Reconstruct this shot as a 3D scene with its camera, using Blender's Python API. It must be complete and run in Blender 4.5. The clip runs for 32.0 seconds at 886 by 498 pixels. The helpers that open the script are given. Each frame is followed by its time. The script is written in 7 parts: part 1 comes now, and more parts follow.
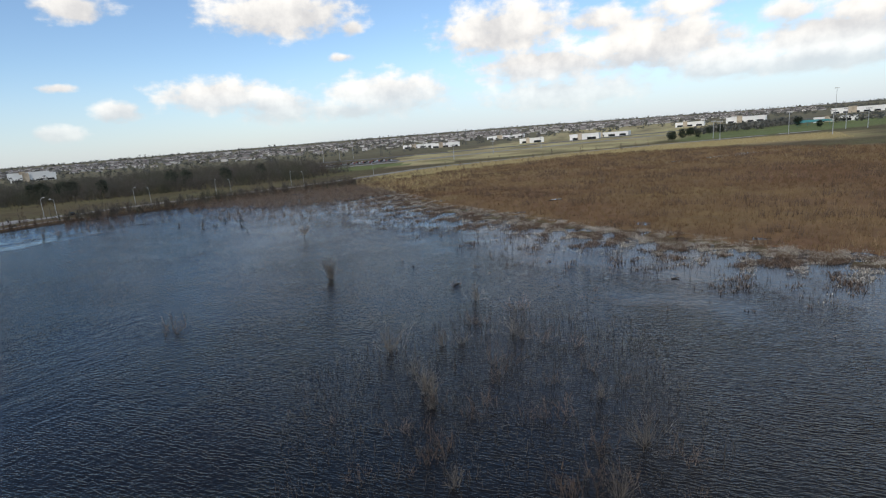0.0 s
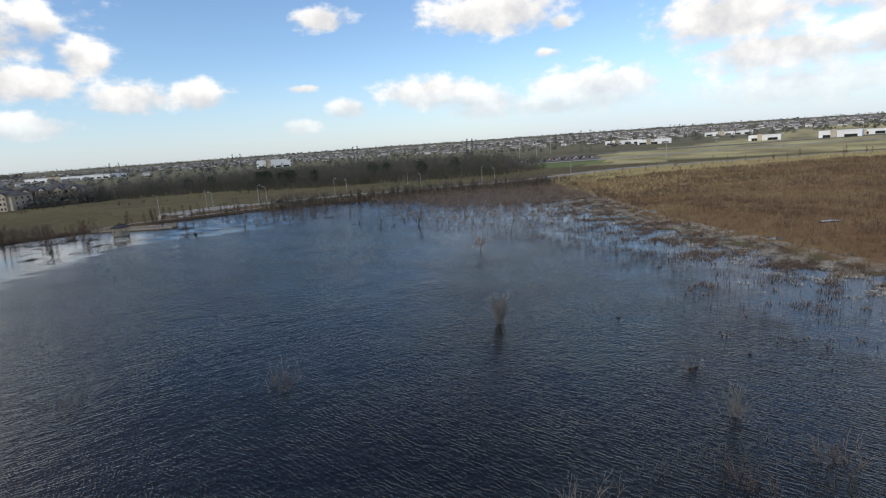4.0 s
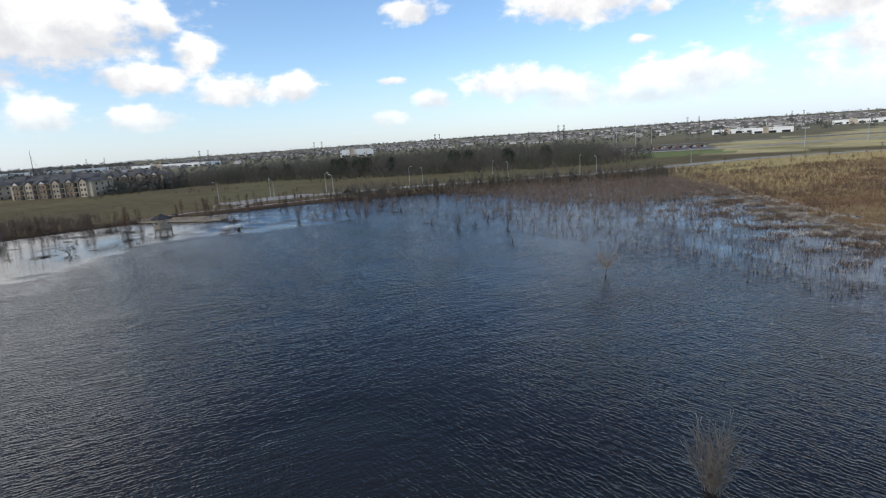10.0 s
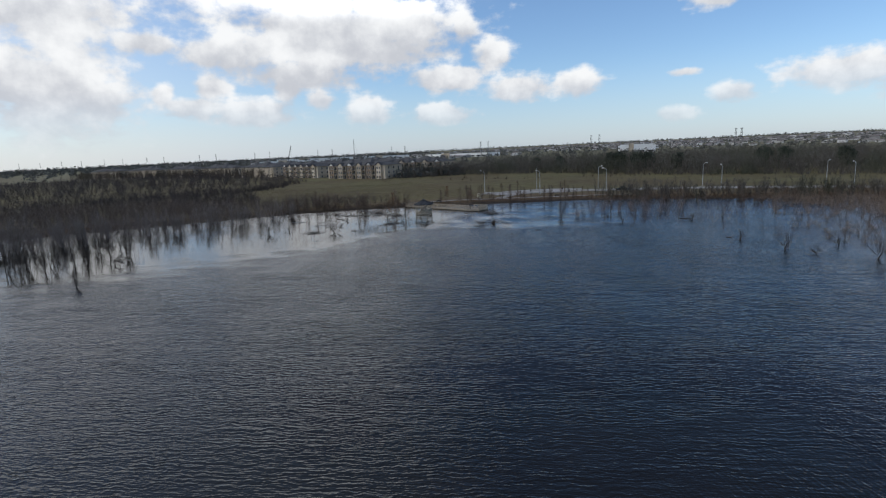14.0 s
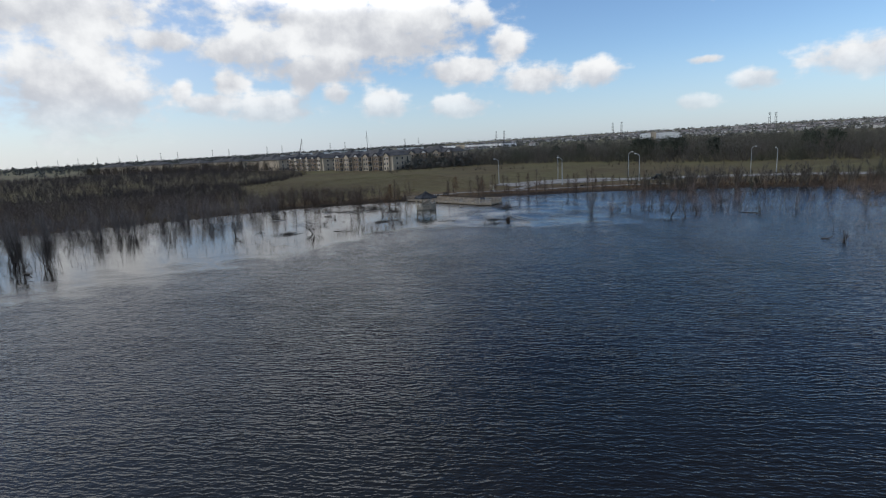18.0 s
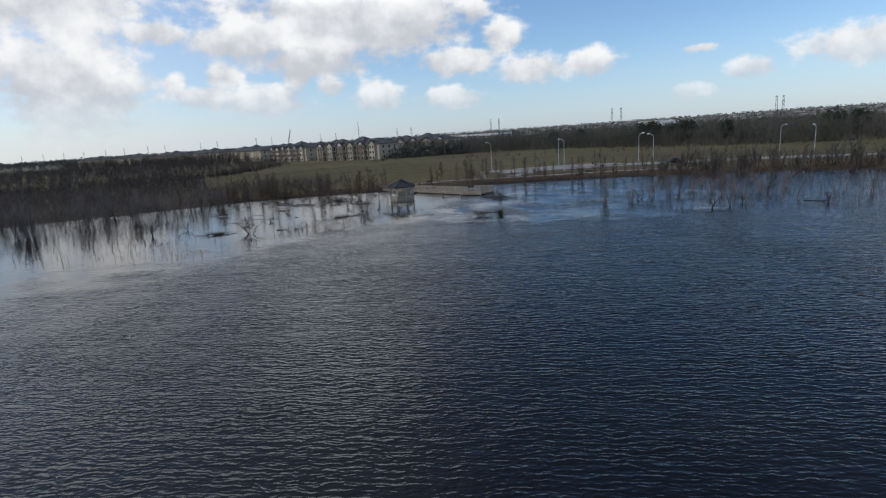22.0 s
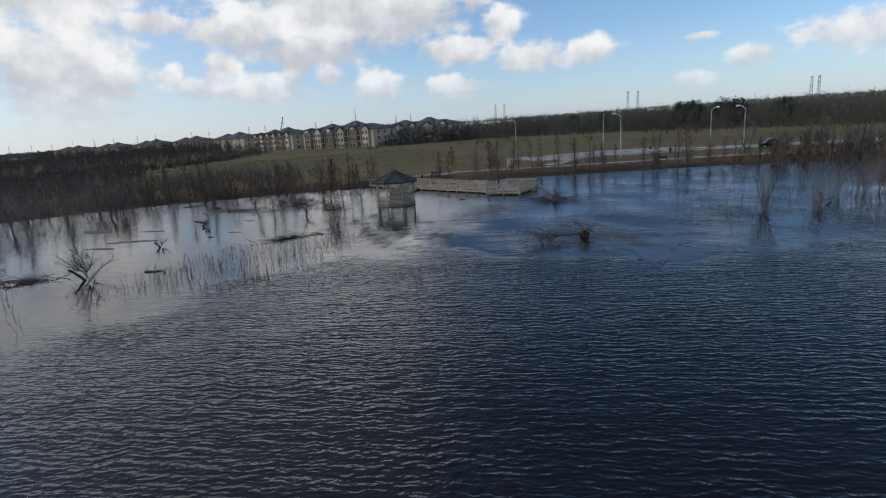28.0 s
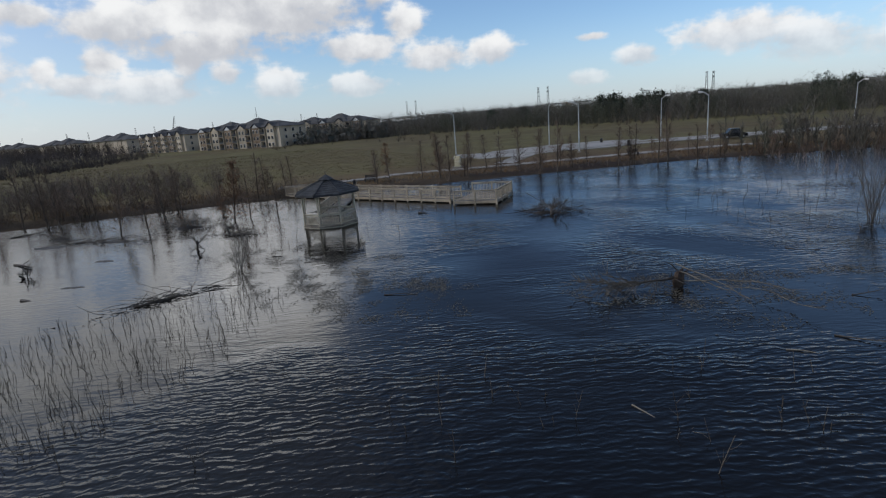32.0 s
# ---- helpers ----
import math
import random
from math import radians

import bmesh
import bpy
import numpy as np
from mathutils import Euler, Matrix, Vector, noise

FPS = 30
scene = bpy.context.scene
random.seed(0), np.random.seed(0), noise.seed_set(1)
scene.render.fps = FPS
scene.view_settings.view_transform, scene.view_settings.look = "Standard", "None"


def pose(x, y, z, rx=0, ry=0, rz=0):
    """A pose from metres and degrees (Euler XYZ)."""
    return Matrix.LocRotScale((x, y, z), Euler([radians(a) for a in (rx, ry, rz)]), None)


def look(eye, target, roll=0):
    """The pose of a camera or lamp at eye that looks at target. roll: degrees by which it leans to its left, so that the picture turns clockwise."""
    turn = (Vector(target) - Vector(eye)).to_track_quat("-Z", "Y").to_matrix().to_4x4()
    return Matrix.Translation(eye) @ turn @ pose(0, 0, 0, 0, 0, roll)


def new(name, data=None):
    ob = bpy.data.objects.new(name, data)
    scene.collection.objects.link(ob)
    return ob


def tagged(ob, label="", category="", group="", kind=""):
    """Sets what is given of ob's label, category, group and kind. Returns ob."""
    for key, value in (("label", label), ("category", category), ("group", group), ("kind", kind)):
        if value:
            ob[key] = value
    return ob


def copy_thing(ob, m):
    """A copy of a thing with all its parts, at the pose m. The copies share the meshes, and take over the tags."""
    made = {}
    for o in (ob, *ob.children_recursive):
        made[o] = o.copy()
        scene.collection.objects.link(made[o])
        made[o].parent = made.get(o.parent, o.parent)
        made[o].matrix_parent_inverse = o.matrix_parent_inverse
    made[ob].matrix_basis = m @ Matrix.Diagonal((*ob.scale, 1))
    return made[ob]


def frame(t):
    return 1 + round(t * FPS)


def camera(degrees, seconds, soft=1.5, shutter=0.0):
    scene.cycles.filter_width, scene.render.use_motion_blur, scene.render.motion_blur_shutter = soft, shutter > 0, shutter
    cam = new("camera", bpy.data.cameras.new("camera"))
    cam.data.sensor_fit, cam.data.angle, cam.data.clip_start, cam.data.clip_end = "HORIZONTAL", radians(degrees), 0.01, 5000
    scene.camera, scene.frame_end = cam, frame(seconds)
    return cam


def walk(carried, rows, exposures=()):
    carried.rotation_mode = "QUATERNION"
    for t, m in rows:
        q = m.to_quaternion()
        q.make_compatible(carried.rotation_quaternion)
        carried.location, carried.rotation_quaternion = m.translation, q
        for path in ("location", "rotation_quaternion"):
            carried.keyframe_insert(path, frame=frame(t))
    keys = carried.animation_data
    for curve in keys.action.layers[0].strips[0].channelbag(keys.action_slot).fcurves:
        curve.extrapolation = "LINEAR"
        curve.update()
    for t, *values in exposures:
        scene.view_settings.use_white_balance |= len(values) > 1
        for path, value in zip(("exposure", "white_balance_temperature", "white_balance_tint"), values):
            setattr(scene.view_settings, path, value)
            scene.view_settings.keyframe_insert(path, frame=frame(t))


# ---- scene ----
cam = camera(78.95, 32.0, 1.15)
PATH = [
    (0.0, -0.00, 0.00, 22.93, -1.48, -11.95, 4.64),
    (0.5, -0.61, 3.54, 22.80, -5.18, -12.35, 4.87),
    (1.0, -1.16, 7.14, 22.74, -6.06, -12.53, 4.96),
    (1.5, -1.72, 10.70, 22.75, -6.59, -12.60, 4.97),
    (2.0, -2.21, 14.21, 22.78, -5.30, -12.56, 4.94),
    (2.5, -2.54, 17.78, 22.82, -1.26, -12.28, 4.82),
    (3.0, -2.63, 21.15, 22.79, 5.18, -11.81, 4.63),
    (3.5, -2.73, 24.37, 22.73, 13.06, -11.27, 4.31),
    (4.0, -3.01, 27.61, 22.73, 19.16, -10.90, 3.95),
    (4.5, -3.53, 30.76, 22.74, 25.63, -10.61, 3.63),
    (6.5, -7.93, 44.06, 22.86, 29.13, -10.70, 3.22),
    (7.0, -9.21, 46.69, 22.51, 28.96, -10.77, 3.27),
    (7.5, -10.59, 49.21, 22.09, 28.78, -10.85, 3.36),
    (8.0, -12.05, 51.65, 21.61, 28.60, -10.92, 3.47),
    (8.5, -13.58, 54.08, 21.11, 28.41, -10.97, 3.59),
    (9.0, -15.21, 56.57, 20.60, 28.22, -11.02, 3.71),
    (9.5, -16.92, 59.24, 20.10, 28.04, -11.11, 3.77),
    (10.0, -18.71, 61.94, 19.64, 27.94, -11.23, 3.81),
    (10.5, -20.58, 64.62, 19.23, 27.96, -11.29, 3.79),
    (11.0, -22.47, 67.22, 18.87, 30.78, -11.21, 3.68),
    (11.5, -24.35, 69.72, 18.58, 36.08, -10.99, 3.49),
    (12.0, -26.28, 72.10, 18.35, 40.36, -10.74, 3.26),
    (12.5, -28.26, 74.39, 18.15, 45.86, -10.51, 3.01),
    (13.0, -30.29, 76.61, 17.98, 50.72, -10.38, 2.76),
    (13.5, -32.35, 78.77, 17.80, 55.00, -10.23, 2.53),
    (14.0, -34.48, 80.85, 17.60, 56.37, -10.21, 2.34),
    (14.5, -36.68, 82.88, 17.40, 57.06, -10.27, 2.21),
    (16.5, -46.43, 90.49, 16.32, 58.08, -10.37, 2.74),
    (17.0, -48.62, 92.40, 15.99, 58.16, -10.53, 2.85),
    (17.5, -50.80, 94.32, 15.65, 58.19, -10.70, 2.96),
    (18.0, -52.95, 96.25, 15.30, 58.07, -10.89, 3.06),
    (18.5, -55.11, 98.18, 14.94, 57.93, -11.07, 3.15),
    (19.0, -57.27, 100.11, 14.57, 57.83, -11.24, 3.23),
    (19.5, -59.45, 102.00, 14.19, 57.69, -11.35, 3.30),
    (20.0, -61.66, 103.87, 13.81, 57.62, -11.44, 3.37),
    (20.5, -63.90, 105.73, 13.42, 57.59, -11.53, 3.43),
    (21.0, -66.15, 107.57, 13.03, 57.60, -11.62, 3.48),
    (21.5, -68.43, 109.38, 12.65, 57.58, -11.71, 3.53),
    (22.0, -70.72, 111.12, 12.29, 57.59, -11.80, 3.59),
    (22.5, -73.05, 112.78, 11.93, 57.72, -11.88, 3.66),
    (23.0, -75.46, 114.38, 11.59, 58.07, -11.95, 3.73),
    (23.5, -78.02, 115.98, 11.26, 57.69, -12.01, 3.77),
    (24.0, -80.69, 117.56, 10.95, 57.64, -12.07, 3.82),
    (24.5, -83.43, 119.14, 10.66, 57.55, -12.15, 3.86),
    (25.0, -86.23, 120.78, 10.39, 57.45, -12.27, 3.91),
    (25.5, -89.10, 122.44, 10.13, 57.67, -12.42, 3.95),
    (27.5, -102.76, 129.45, 9.56, 57.33, -12.89, 3.77),
    (28.0, -106.20, 130.70, 9.38, 57.54, -12.85, 3.78),
    (28.5, -109.44, 132.05, 9.19, 57.41, -12.82, 3.75),
    (29.0, -112.57, 133.28, 9.00, 57.48, -12.80, 3.75),
    (29.5, -115.51, 134.32, 8.84, 57.58, -12.83, 3.79),
    (30.0, -118.06, 135.21, 8.72, 57.54, -12.95, 3.86),
    (30.5, -120.05, 135.96, 8.66, 55.86, -13.12, 3.97),
    (31.0, -121.68, 136.59, 8.64, 50.35, -13.34, 4.11),
    (31.5, -123.10, 137.12, 8.65, 48.36, -13.54, 4.27),
    (32.0, -124.42, 137.60, 8.68, 47.88, -13.73, 4.44),
]
EXPOSURE = [(0.0, 0.09, 6700, 10), (7.0, 0.23, 6500, 10), (11.0, 0.30, 6500, 10), (13.0, -0.08, 6250, 10), (23.0, -0.11, 6250, 10), (32.0, -0.16, 6300, 10)]
walk(cam, [(t, pose(x, y, z, 90 + pitch, roll, yaw)) for t, x, y, z, yaw, pitch, roll in PATH], EXPOSURE)

# ---------------------------------------------------------------- sky and sun
SUN_AZ, SUN_EL = -150.0, 36.0          # degrees clockwise from +y, above the horizon
world = bpy.data.worlds.new("sky")
scene.world = world
world.use_nodes = True
wt = world.node_tree
wt.nodes.clear()


def node(tree, kind, **values):
    n = tree.nodes.new(kind)
    for key, value in values.items():
        setattr(n, key, value)
    return n


def feed(tree, socket, value):
    if isinstance(value, bpy.types.NodeSocket):
        tree.links.new(value, socket)
    else:
        socket.default_value = value


def math_node(tree, op, a, b=0.0, c=0.0, clamp=False):
    n = node(tree, "ShaderNodeMath", operation=op, use_clamp=clamp)
    for k, value in enumerate((a, b, c)):
        feed(tree, n.inputs[k], value)
    return n.outputs[0]


def vec_node(tree, op, a, b=None):
    n = node(tree, "ShaderNodeVectorMath", operation=op)
    feed(tree, n.inputs[0], a)
    if b is not None:
        feed(tree, n.inputs[1], b)
    return n.outputs["Value"] if op == "LENGTH" else n.outputs["Vector"]


def noise_node(tree, vector, scale, detail=3.0, rough=0.55):
    n = node(tree, "ShaderNodeTexNoise")
    feed(tree, n.inputs["Vector"], vector)
    n.inputs["Scale"].default_value, n.inputs["Detail"].default_value, n.inputs["Roughness"].default_value = scale, detail, rough
    return n.outputs["Fac"]


def ramp_node(tree, fac, low, high, to_low=0.0, to_high=1.0):
    n = node(tree, "ShaderNodeMapRange", interpolation_type="SMOOTHSTEP")
    for k, value in enumerate((fac, low, high, to_low, to_high)):
        feed(tree, n.inputs[k], value)
    return n.outputs[0]


def mix_node(tree, fac, a, b):
    n = node(tree, "ShaderNodeMix", data_type="RGBA")
    feed(tree, n.inputs[0], fac)
    feed(tree, n.inputs[6], a)
    feed(tree, n.inputs[7], b)
    return n.outputs[2]


sky = node(wt, "ShaderNodeTexSky", sky_type="NISHITA", sun_disc=False, sun_elevation=radians(SUN_EL), sun_rotation=radians(SUN_AZ),
           altitude=20.0, air_density=1.0, dust_density=0.4, ozone_density=4.6)
way = node(wt, "ShaderNodeTexCoord").outputs["Generated"]
split = node(wt, "ShaderNodeSeparateXYZ")
feed(wt, split.inputs[0], way)
azimuth = math_node(wt, "MULTIPLY", math_node(wt, "ARCTAN2", split.outputs[0], split.outputs[1]), 57.2958)
height = math_node(wt, "MULTIPLY", math_node(wt, "ARCSINE", split.outputs[2]), 57.2958)
join = node(wt, "ShaderNodeCombineXYZ")
feed(wt, join.inputs[0], azimuth)
feed(wt, join.inputs[1], height)
puff = noise_node(wt, join.outputs[0], 0.33, 5.0, 0.55)
fine = noise_node(wt, vec_node(wt, "MULTIPLY", join.outputs[0], (0.8, 1.6, 1.0)), 0.75, 4.0, 0.5)
CLOUD = [None, None]


def cloud(az, el, wide, high, heap=1.0):
    """One heap of cloud at its bearing and height above the horizon, in degrees."""
    d = vec_node(wt, "MULTIPLY", vec_node(wt, "SUBTRACT", join.outputs[0], (az, el, 0.0)), (0.57 / wide, 0.57 / high, 0.0))
    dist = vec_node(wt, "LENGTH", d)
    s = node(wt, "ShaderNodeSeparateXYZ")
    feed(wt, s.inputs[0], d)
    near = math_node(wt, "SUBTRACT", heap, dist)
    lift = math_node(wt, "MULTIPLY", ramp_node(wt, near, -0.3, 0.4), s.outputs[1])
    CLOUD[0] = near if CLOUD[0] is None else math_node(wt, "SMOOTH_MAX", CLOUD[0], near, 0.25)
    CLOUD[1] = lift if CLOUD[1] is None else math_node(wt, "ADD", CLOUD[1], lift)


cloud(-30.4, 12.9, 1.9, 0.8)
cloud(-13.2, 12.6, 4.8, 1.5)
cloud(-6.9, 11.0, 1.0, 0.6, 0.8)
cloud(-8.0, 8.3, 1.4, 0.4, 0.7)
cloud(-20.0, 5.5, 3.6, 1.1)
cloud(-14.4, 4.0, 2.7, 1.1)
cloud(-28.6, 4.4, 1.3, 0.7)
cloud(-33.4, 2.7, 1.5, 0.6, 0.9)
cloud(-3.6, 4.6, 5.2, 1.6, 0.9)
cloud(-7.8, 3.2, 3.4, 0.8, 0.8)
cloud(8.6, 9.8, 4.6, 1.9)
cloud(18.0, 9.7, 2.3, 0.9)
cloud(12.0, 6.0, 4.3, 1.3)
cloud(22.8, 6.8, 5.4, 1.9)
cloud(14.1, 3.1, 6.4, 1.2, 0.9)
cloud(28.3, 4.2, 2.4, 0.9)
cloud(33.3, 7.8, 1.6, 0.8)
cloud(24.9, 9.8, 3.2, 0.7)
cloud(36.5, 5.5, 4.2, 1.5)
cloud(38.2, 7.4, 2.4, 1.1)
cloud(35.5, 3.7, 4.6, 0.7)
cloud(-91.0, 6.6, 4.5, 3.4)
cloud(-93.5, 7.9, 2.2, 1.7)
cloud(-91.2, 12.7, 5.2, 2.0)
cloud(-83.9, 10.7, 2.0, 0.8)
cloud(-76.7, 10.1, 3.4, 1.3)
cloud(-66.4, 11.5, 9.0, 2.9)
cloud(-60.7, 12.5, 5.2, 1.9)
cloud(-70.0, 8.3, 3.8, 1.1)
cloud(-53.7, 12.1, 1.0, 1.1)
cloud(-51.1, 9.5, 1.5, 1.1)
cloud(-55.6, 7.4, 2.9, 1.0)
cloud(-63.9, 4.5, 1.6, 1.1)
cloud(-56.4, 4.0, 2.4, 0.8)
cloud(-78.7, 6.9, 1.2, 1.0)
cloud(-80.4, 5.0, 2.0, 0.8)
cloud(-74.8, 4.6, 2.8, 1.1)
cloud(-71.7, 6.9, 0.9, 1.6)
cloud(-82.9, 6.3, 0.7, 0.7)
cloud(-68.6, 5.7, 1.0, 0.7)
cloud(-87.5, 6.1, 1.2, 1.0)
cloud(-48.3, 6.2, 2.3, 1.1)
cloud(-42.6, 6.2, 1.8, 0.9)
cloud(-32.7, 6.5, 1.5, 0.4, 0.7)
# unseen heaps above the view, added for the pond to mirror
cloud(-82.0, 18.5, 9.0, 2.6)
cloud(-98.0, 17.0, 8.0, 4.0)
cloud(-66.0, 18.0, 4.5, 2.0)
cloud(-67.0, 20.0, 4.5, 2.6)
cloud(-72.0, 15.0, 7.0, 1.6)
ragged = math_node(wt, "ADD", math_node(wt, "MULTIPLY", math_node(wt, "SUBTRACT", puff, 0.5), 1.35),
                   math_node(wt, "MULTIPLY", math_node(wt, "SUBTRACT", fine, 0.5), 0.85))
low_cloud = ramp_node(wt, math_node(wt, "ADD", CLOUD[0], ragged), -0.06, 0.52)
# the sky goes on overhead, unseen; cloud placed by bearing for the water's reflections
plane = node(wt, "ShaderNodeCombineXYZ")
deep = math_node(wt, "MAXIMUM", split.outputs[2], 0.12)
feed(wt, plane.inputs[0], math_node(wt, "DIVIDE", split.outputs[0], deep))
feed(wt, plane.inputs[1], math_node(wt, "DIVIDE", split.outputs[1], deep))
over = noise_node(wt, plane.outputs[0], 0.75, 6.0, 0.58)
cloud_bearing = math_node(wt, "ADD", ramp_node(wt, azimuth, -76.0, -45.0, 0.15, -0.14), ramp_node(wt, azimuth, 2.0, 34.0, 0.0, 0.30))
high_cloud = math_node(wt, "MULTIPLY", ramp_node(wt, math_node(wt, "ADD", over, cloud_bearing), 0.46, 0.68), math_node(wt, "MULTIPLY", ramp_node(wt, height, 13.0, 19.0), ramp_node(wt, height, 19.0, 31.0, 1.0, 0.15)))
cover = math_node(wt, "MAXIMUM", low_cloud, high_cloud)
body = math_node(wt, "ADD", math_node(wt, "MULTIPLY", CLOUD[1], 0.45), math_node(wt, "MULTIPLY", math_node(wt, "SUBTRACT", puff, 0.5), 1.6))
bright = mix_node(wt, ramp_node(wt, body, -0.5, 0.45), (0.62, 0.63, 0.66, 1), (1.02, 1.01, 0.985, 1))
veil = math_node(wt, "MULTIPLY", ramp_node(wt, height, 0.0, 9.0, 0.70, 0.0), math_node(wt, "MAXIMUM", ramp_node(wt, azimuth, -82.0, -54.0, 1.0, 0.70), ramp_node(wt, azimuth, -20.0, 0.0, 0.70, 0.92)))
sun_veil = ramp_node(wt, math_node(wt, "ABSOLUTE", math_node(wt, "ADD", azimuth, 105.0)), 10.0, 55.0, 0.45, 0.0)
haze = math_node(wt, "MAXIMUM", veil, math_node(wt, "MULTIPLY", sun_veil, ramp_node(wt, height, 4.0, 22.0, 1.0, 0.3)))
sky_light = node(wt, "ShaderNodeBackground")
feed(wt, sky_light.inputs[0], sky.outputs[0])
sky_light.inputs[1].default_value = 0.15
haze_light = node(wt, "ShaderNodeBackground")
feed(wt, haze_light.inputs[0], mix_node(wt, math_node(wt, "MULTIPLY", sun_veil, 2.2), (0.50, 0.60, 0.78, 1), (0.74, 0.77, 0.81, 1)))
haze_light.inputs[1].default_value = 1.0
cloud_light = node(wt, "ShaderNodeBackground")
feed(wt, cloud_light.inputs[0], bright)
# unseen western cloud made brighter at this height, to lift the water's reflections
feed(wt, cloud_light.inputs[1], math_node(wt, "ADD", 1.0, math_node(wt, "MULTIPLY", math_node(wt, "MULTIPLY", ramp_node(wt, azimuth, -84.0, -70.0, 0.35, 1.3), ramp_node(wt, azimuth, -70.0, -48.0, 1.0, 0.0)), math_node(wt, "MULTIPLY", ramp_node(wt, height, 12.5, 16.0), ramp_node(wt, height, 17.0, 25.0, 1.0, 0.0)))))
m1, m2 = node(wt, "ShaderNodeMixShader"), node(wt, "ShaderNodeMixShader")
feed(wt, m1.inputs[0], haze)
feed(wt, m1.inputs[1], sky_light.outputs[0])
feed(wt, m1.inputs[2], haze_light.outputs[0])
feed(wt, m2.inputs[0], math_node(wt, "MULTIPLY", cover, ramp_node(wt, height, 0.0, 7.0, 0.30, 1.0)))
feed(wt, m2.inputs[1], m1.outputs[0])
feed(wt, m2.inputs[2], cloud_light.outputs[0])
feed(wt, node(wt, "ShaderNodeOutputWorld").inputs[0], m2.outputs[0])

sun = new("sun", bpy.data.lights.new("sun", "SUN"))
sun.data.energy, sun.data.angle, sun.data.color = 1.6, radians(4.0), (1.0, 0.93, 0.82)
aim = Vector((math.sin(radians(SUN_AZ)) * math.cos(radians(SUN_EL)), math.cos(radians(SUN_AZ)) * math.cos(radians(SUN_EL)), math.sin(radians(SUN_EL))))
sun.matrix_world = look(aim * 400, (0, 0, 0))


# ---------------------------------------------------------------- materials
def material(name, color, rough=0.8, metal=0.0, grain=6.0, amount=0.35, second=None, bump=0.0, vary=0.0, spec=0.4):
    """A surface with broad stains and fine grain; second: the colour of the stains; vary: how far copies differ."""
    m = bpy.data.materials.new(name)
    m.use_nodes = True
    t = m.node_tree
    p = t.nodes["Principled BSDF"]
    co = node(t, "ShaderNodeTexCoord").outputs["Object"]
    broad = noise_node(t, co, grain * 0.15, 3.0)
    close = noise_node(t, co, grain, 4.0, 0.65)
    second = second or tuple(c * 0.55 for c in color)
    col = mix_node(t, ramp_node(t, broad, 0.35, 0.65), (*color, 1), (*second, 1))
    hsv = node(t, "ShaderNodeHueSaturation")
    feed(t, hsv.inputs["Color"], col)
    value = math_node(t, "ADD", math_node(t, "MULTIPLY", close, amount * 2), 1.0 - amount)
    if vary:
        rnd = node(t, "ShaderNodeObjectInfo").outputs["Random"]
        value = math_node(t, "MULTIPLY", value, math_node(t, "ADD", math_node(t, "MULTIPLY", rnd, vary * 2), 1.0 - vary))
    feed(t, hsv.inputs["Value"], value)
    feed(t, p.inputs["Base Color"], hsv.outputs[0])
    p.inputs["Roughness"].default_value, p.inputs["Metallic"].default_value = rough, metal
    p.inputs["Specular IOR Level"].default_value = spec
    if bump:
        b = node(t, "ShaderNodeBump")
        b.inputs["Strength"].default_value, b.inputs["Distance"].default_value = bump, 0.05
        feed(t, b.inputs["Height"], close)
        feed(t, p.inputs["Normal"], b.outputs[0])
    return m


def island_material(name, dark, light, rough=0.85, warm=None):
    """For joined stuff: each piece takes its own tone between two colours."""
    m = bpy.data.materials.new(name)
    m.use_nodes = True
    t = m.node_tree
    p = t.nodes["Principled BSDF"]
    rnd = node(t, "ShaderNodeNewGeometry").outputs["Random Per Island"]
    col = mix_node(t, rnd, (*dark, 1), (*light, 1))
    if warm:
        pos = node(t, "ShaderNodeTexCoord").outputs["Object"]
        col = mix_node(t, ramp_node(t, noise_node(t, pos, 0.03, 3.0), 0.42, 0.62), col, (*warm, 1))
    feed(t, p.inputs["Base Color"], col)
    p.inputs["Roughness"].default_value = rough
    p.inputs["Specular IOR Level"].default_value = 0.2
    return m


M_WOOD = material("weathered_timber", (0.36, 0.30, 0.22), 0.85, grain=9.0, amount=0.3, second=(0.24, 0.20, 0.15), bump=0.3, vary=0.15)
M_CREAM_WOOD = material("faded_cream_timber", (0.38, 0.34, 0.265), 0.8, grain=9.0, amount=0.25, second=(0.33, 0.29, 0.22), bump=0.3, vary=0.12)
M_DECK = material("grey_deck_boards", (0.30, 0.26, 0.21), 0.85, grain=7.0, amount=0.3, bump=0.3, vary=0.15)
M_SHINGLE = material("dark_grey_shingles", (0.048, 0.050, 0.054), 0.9, grain=10.0, amount=0.35, bump=0.5)
M_BARK = material("grey_brown_bark", (0.10, 0.078, 0.060), 0.95, grain=8.0, amount=0.4, bump=0.4, vary=0.25)
M_TWIG = material("bare_twigs", (0.155, 0.108, 0.078), 0.95, grain=2.0, amount=0.3, vary=0.3)
M_TWIG_GREY = material("grey_bare_twigs", (0.135, 0.115, 0.098), 0.95, grain=2.0, amount=0.3, vary=0.25)
M_TWIG_PALE = material("pale_dry_twigs", (0.185, 0.158, 0.128), 0.95, grain=2.0, amount=0.3, vary=0.25)
M_TWIG_BUFF = material("buff_dry_twigs", (0.30, 0.245, 0.19), 0.95, grain=2.0, amount=0.3, vary=0.2)
M_TWIG_PINK = material("pinkish_grey_twigs", (0.20, 0.155, 0.135), 0.95, grain=2.0, amount=0.3, vary=0.2)
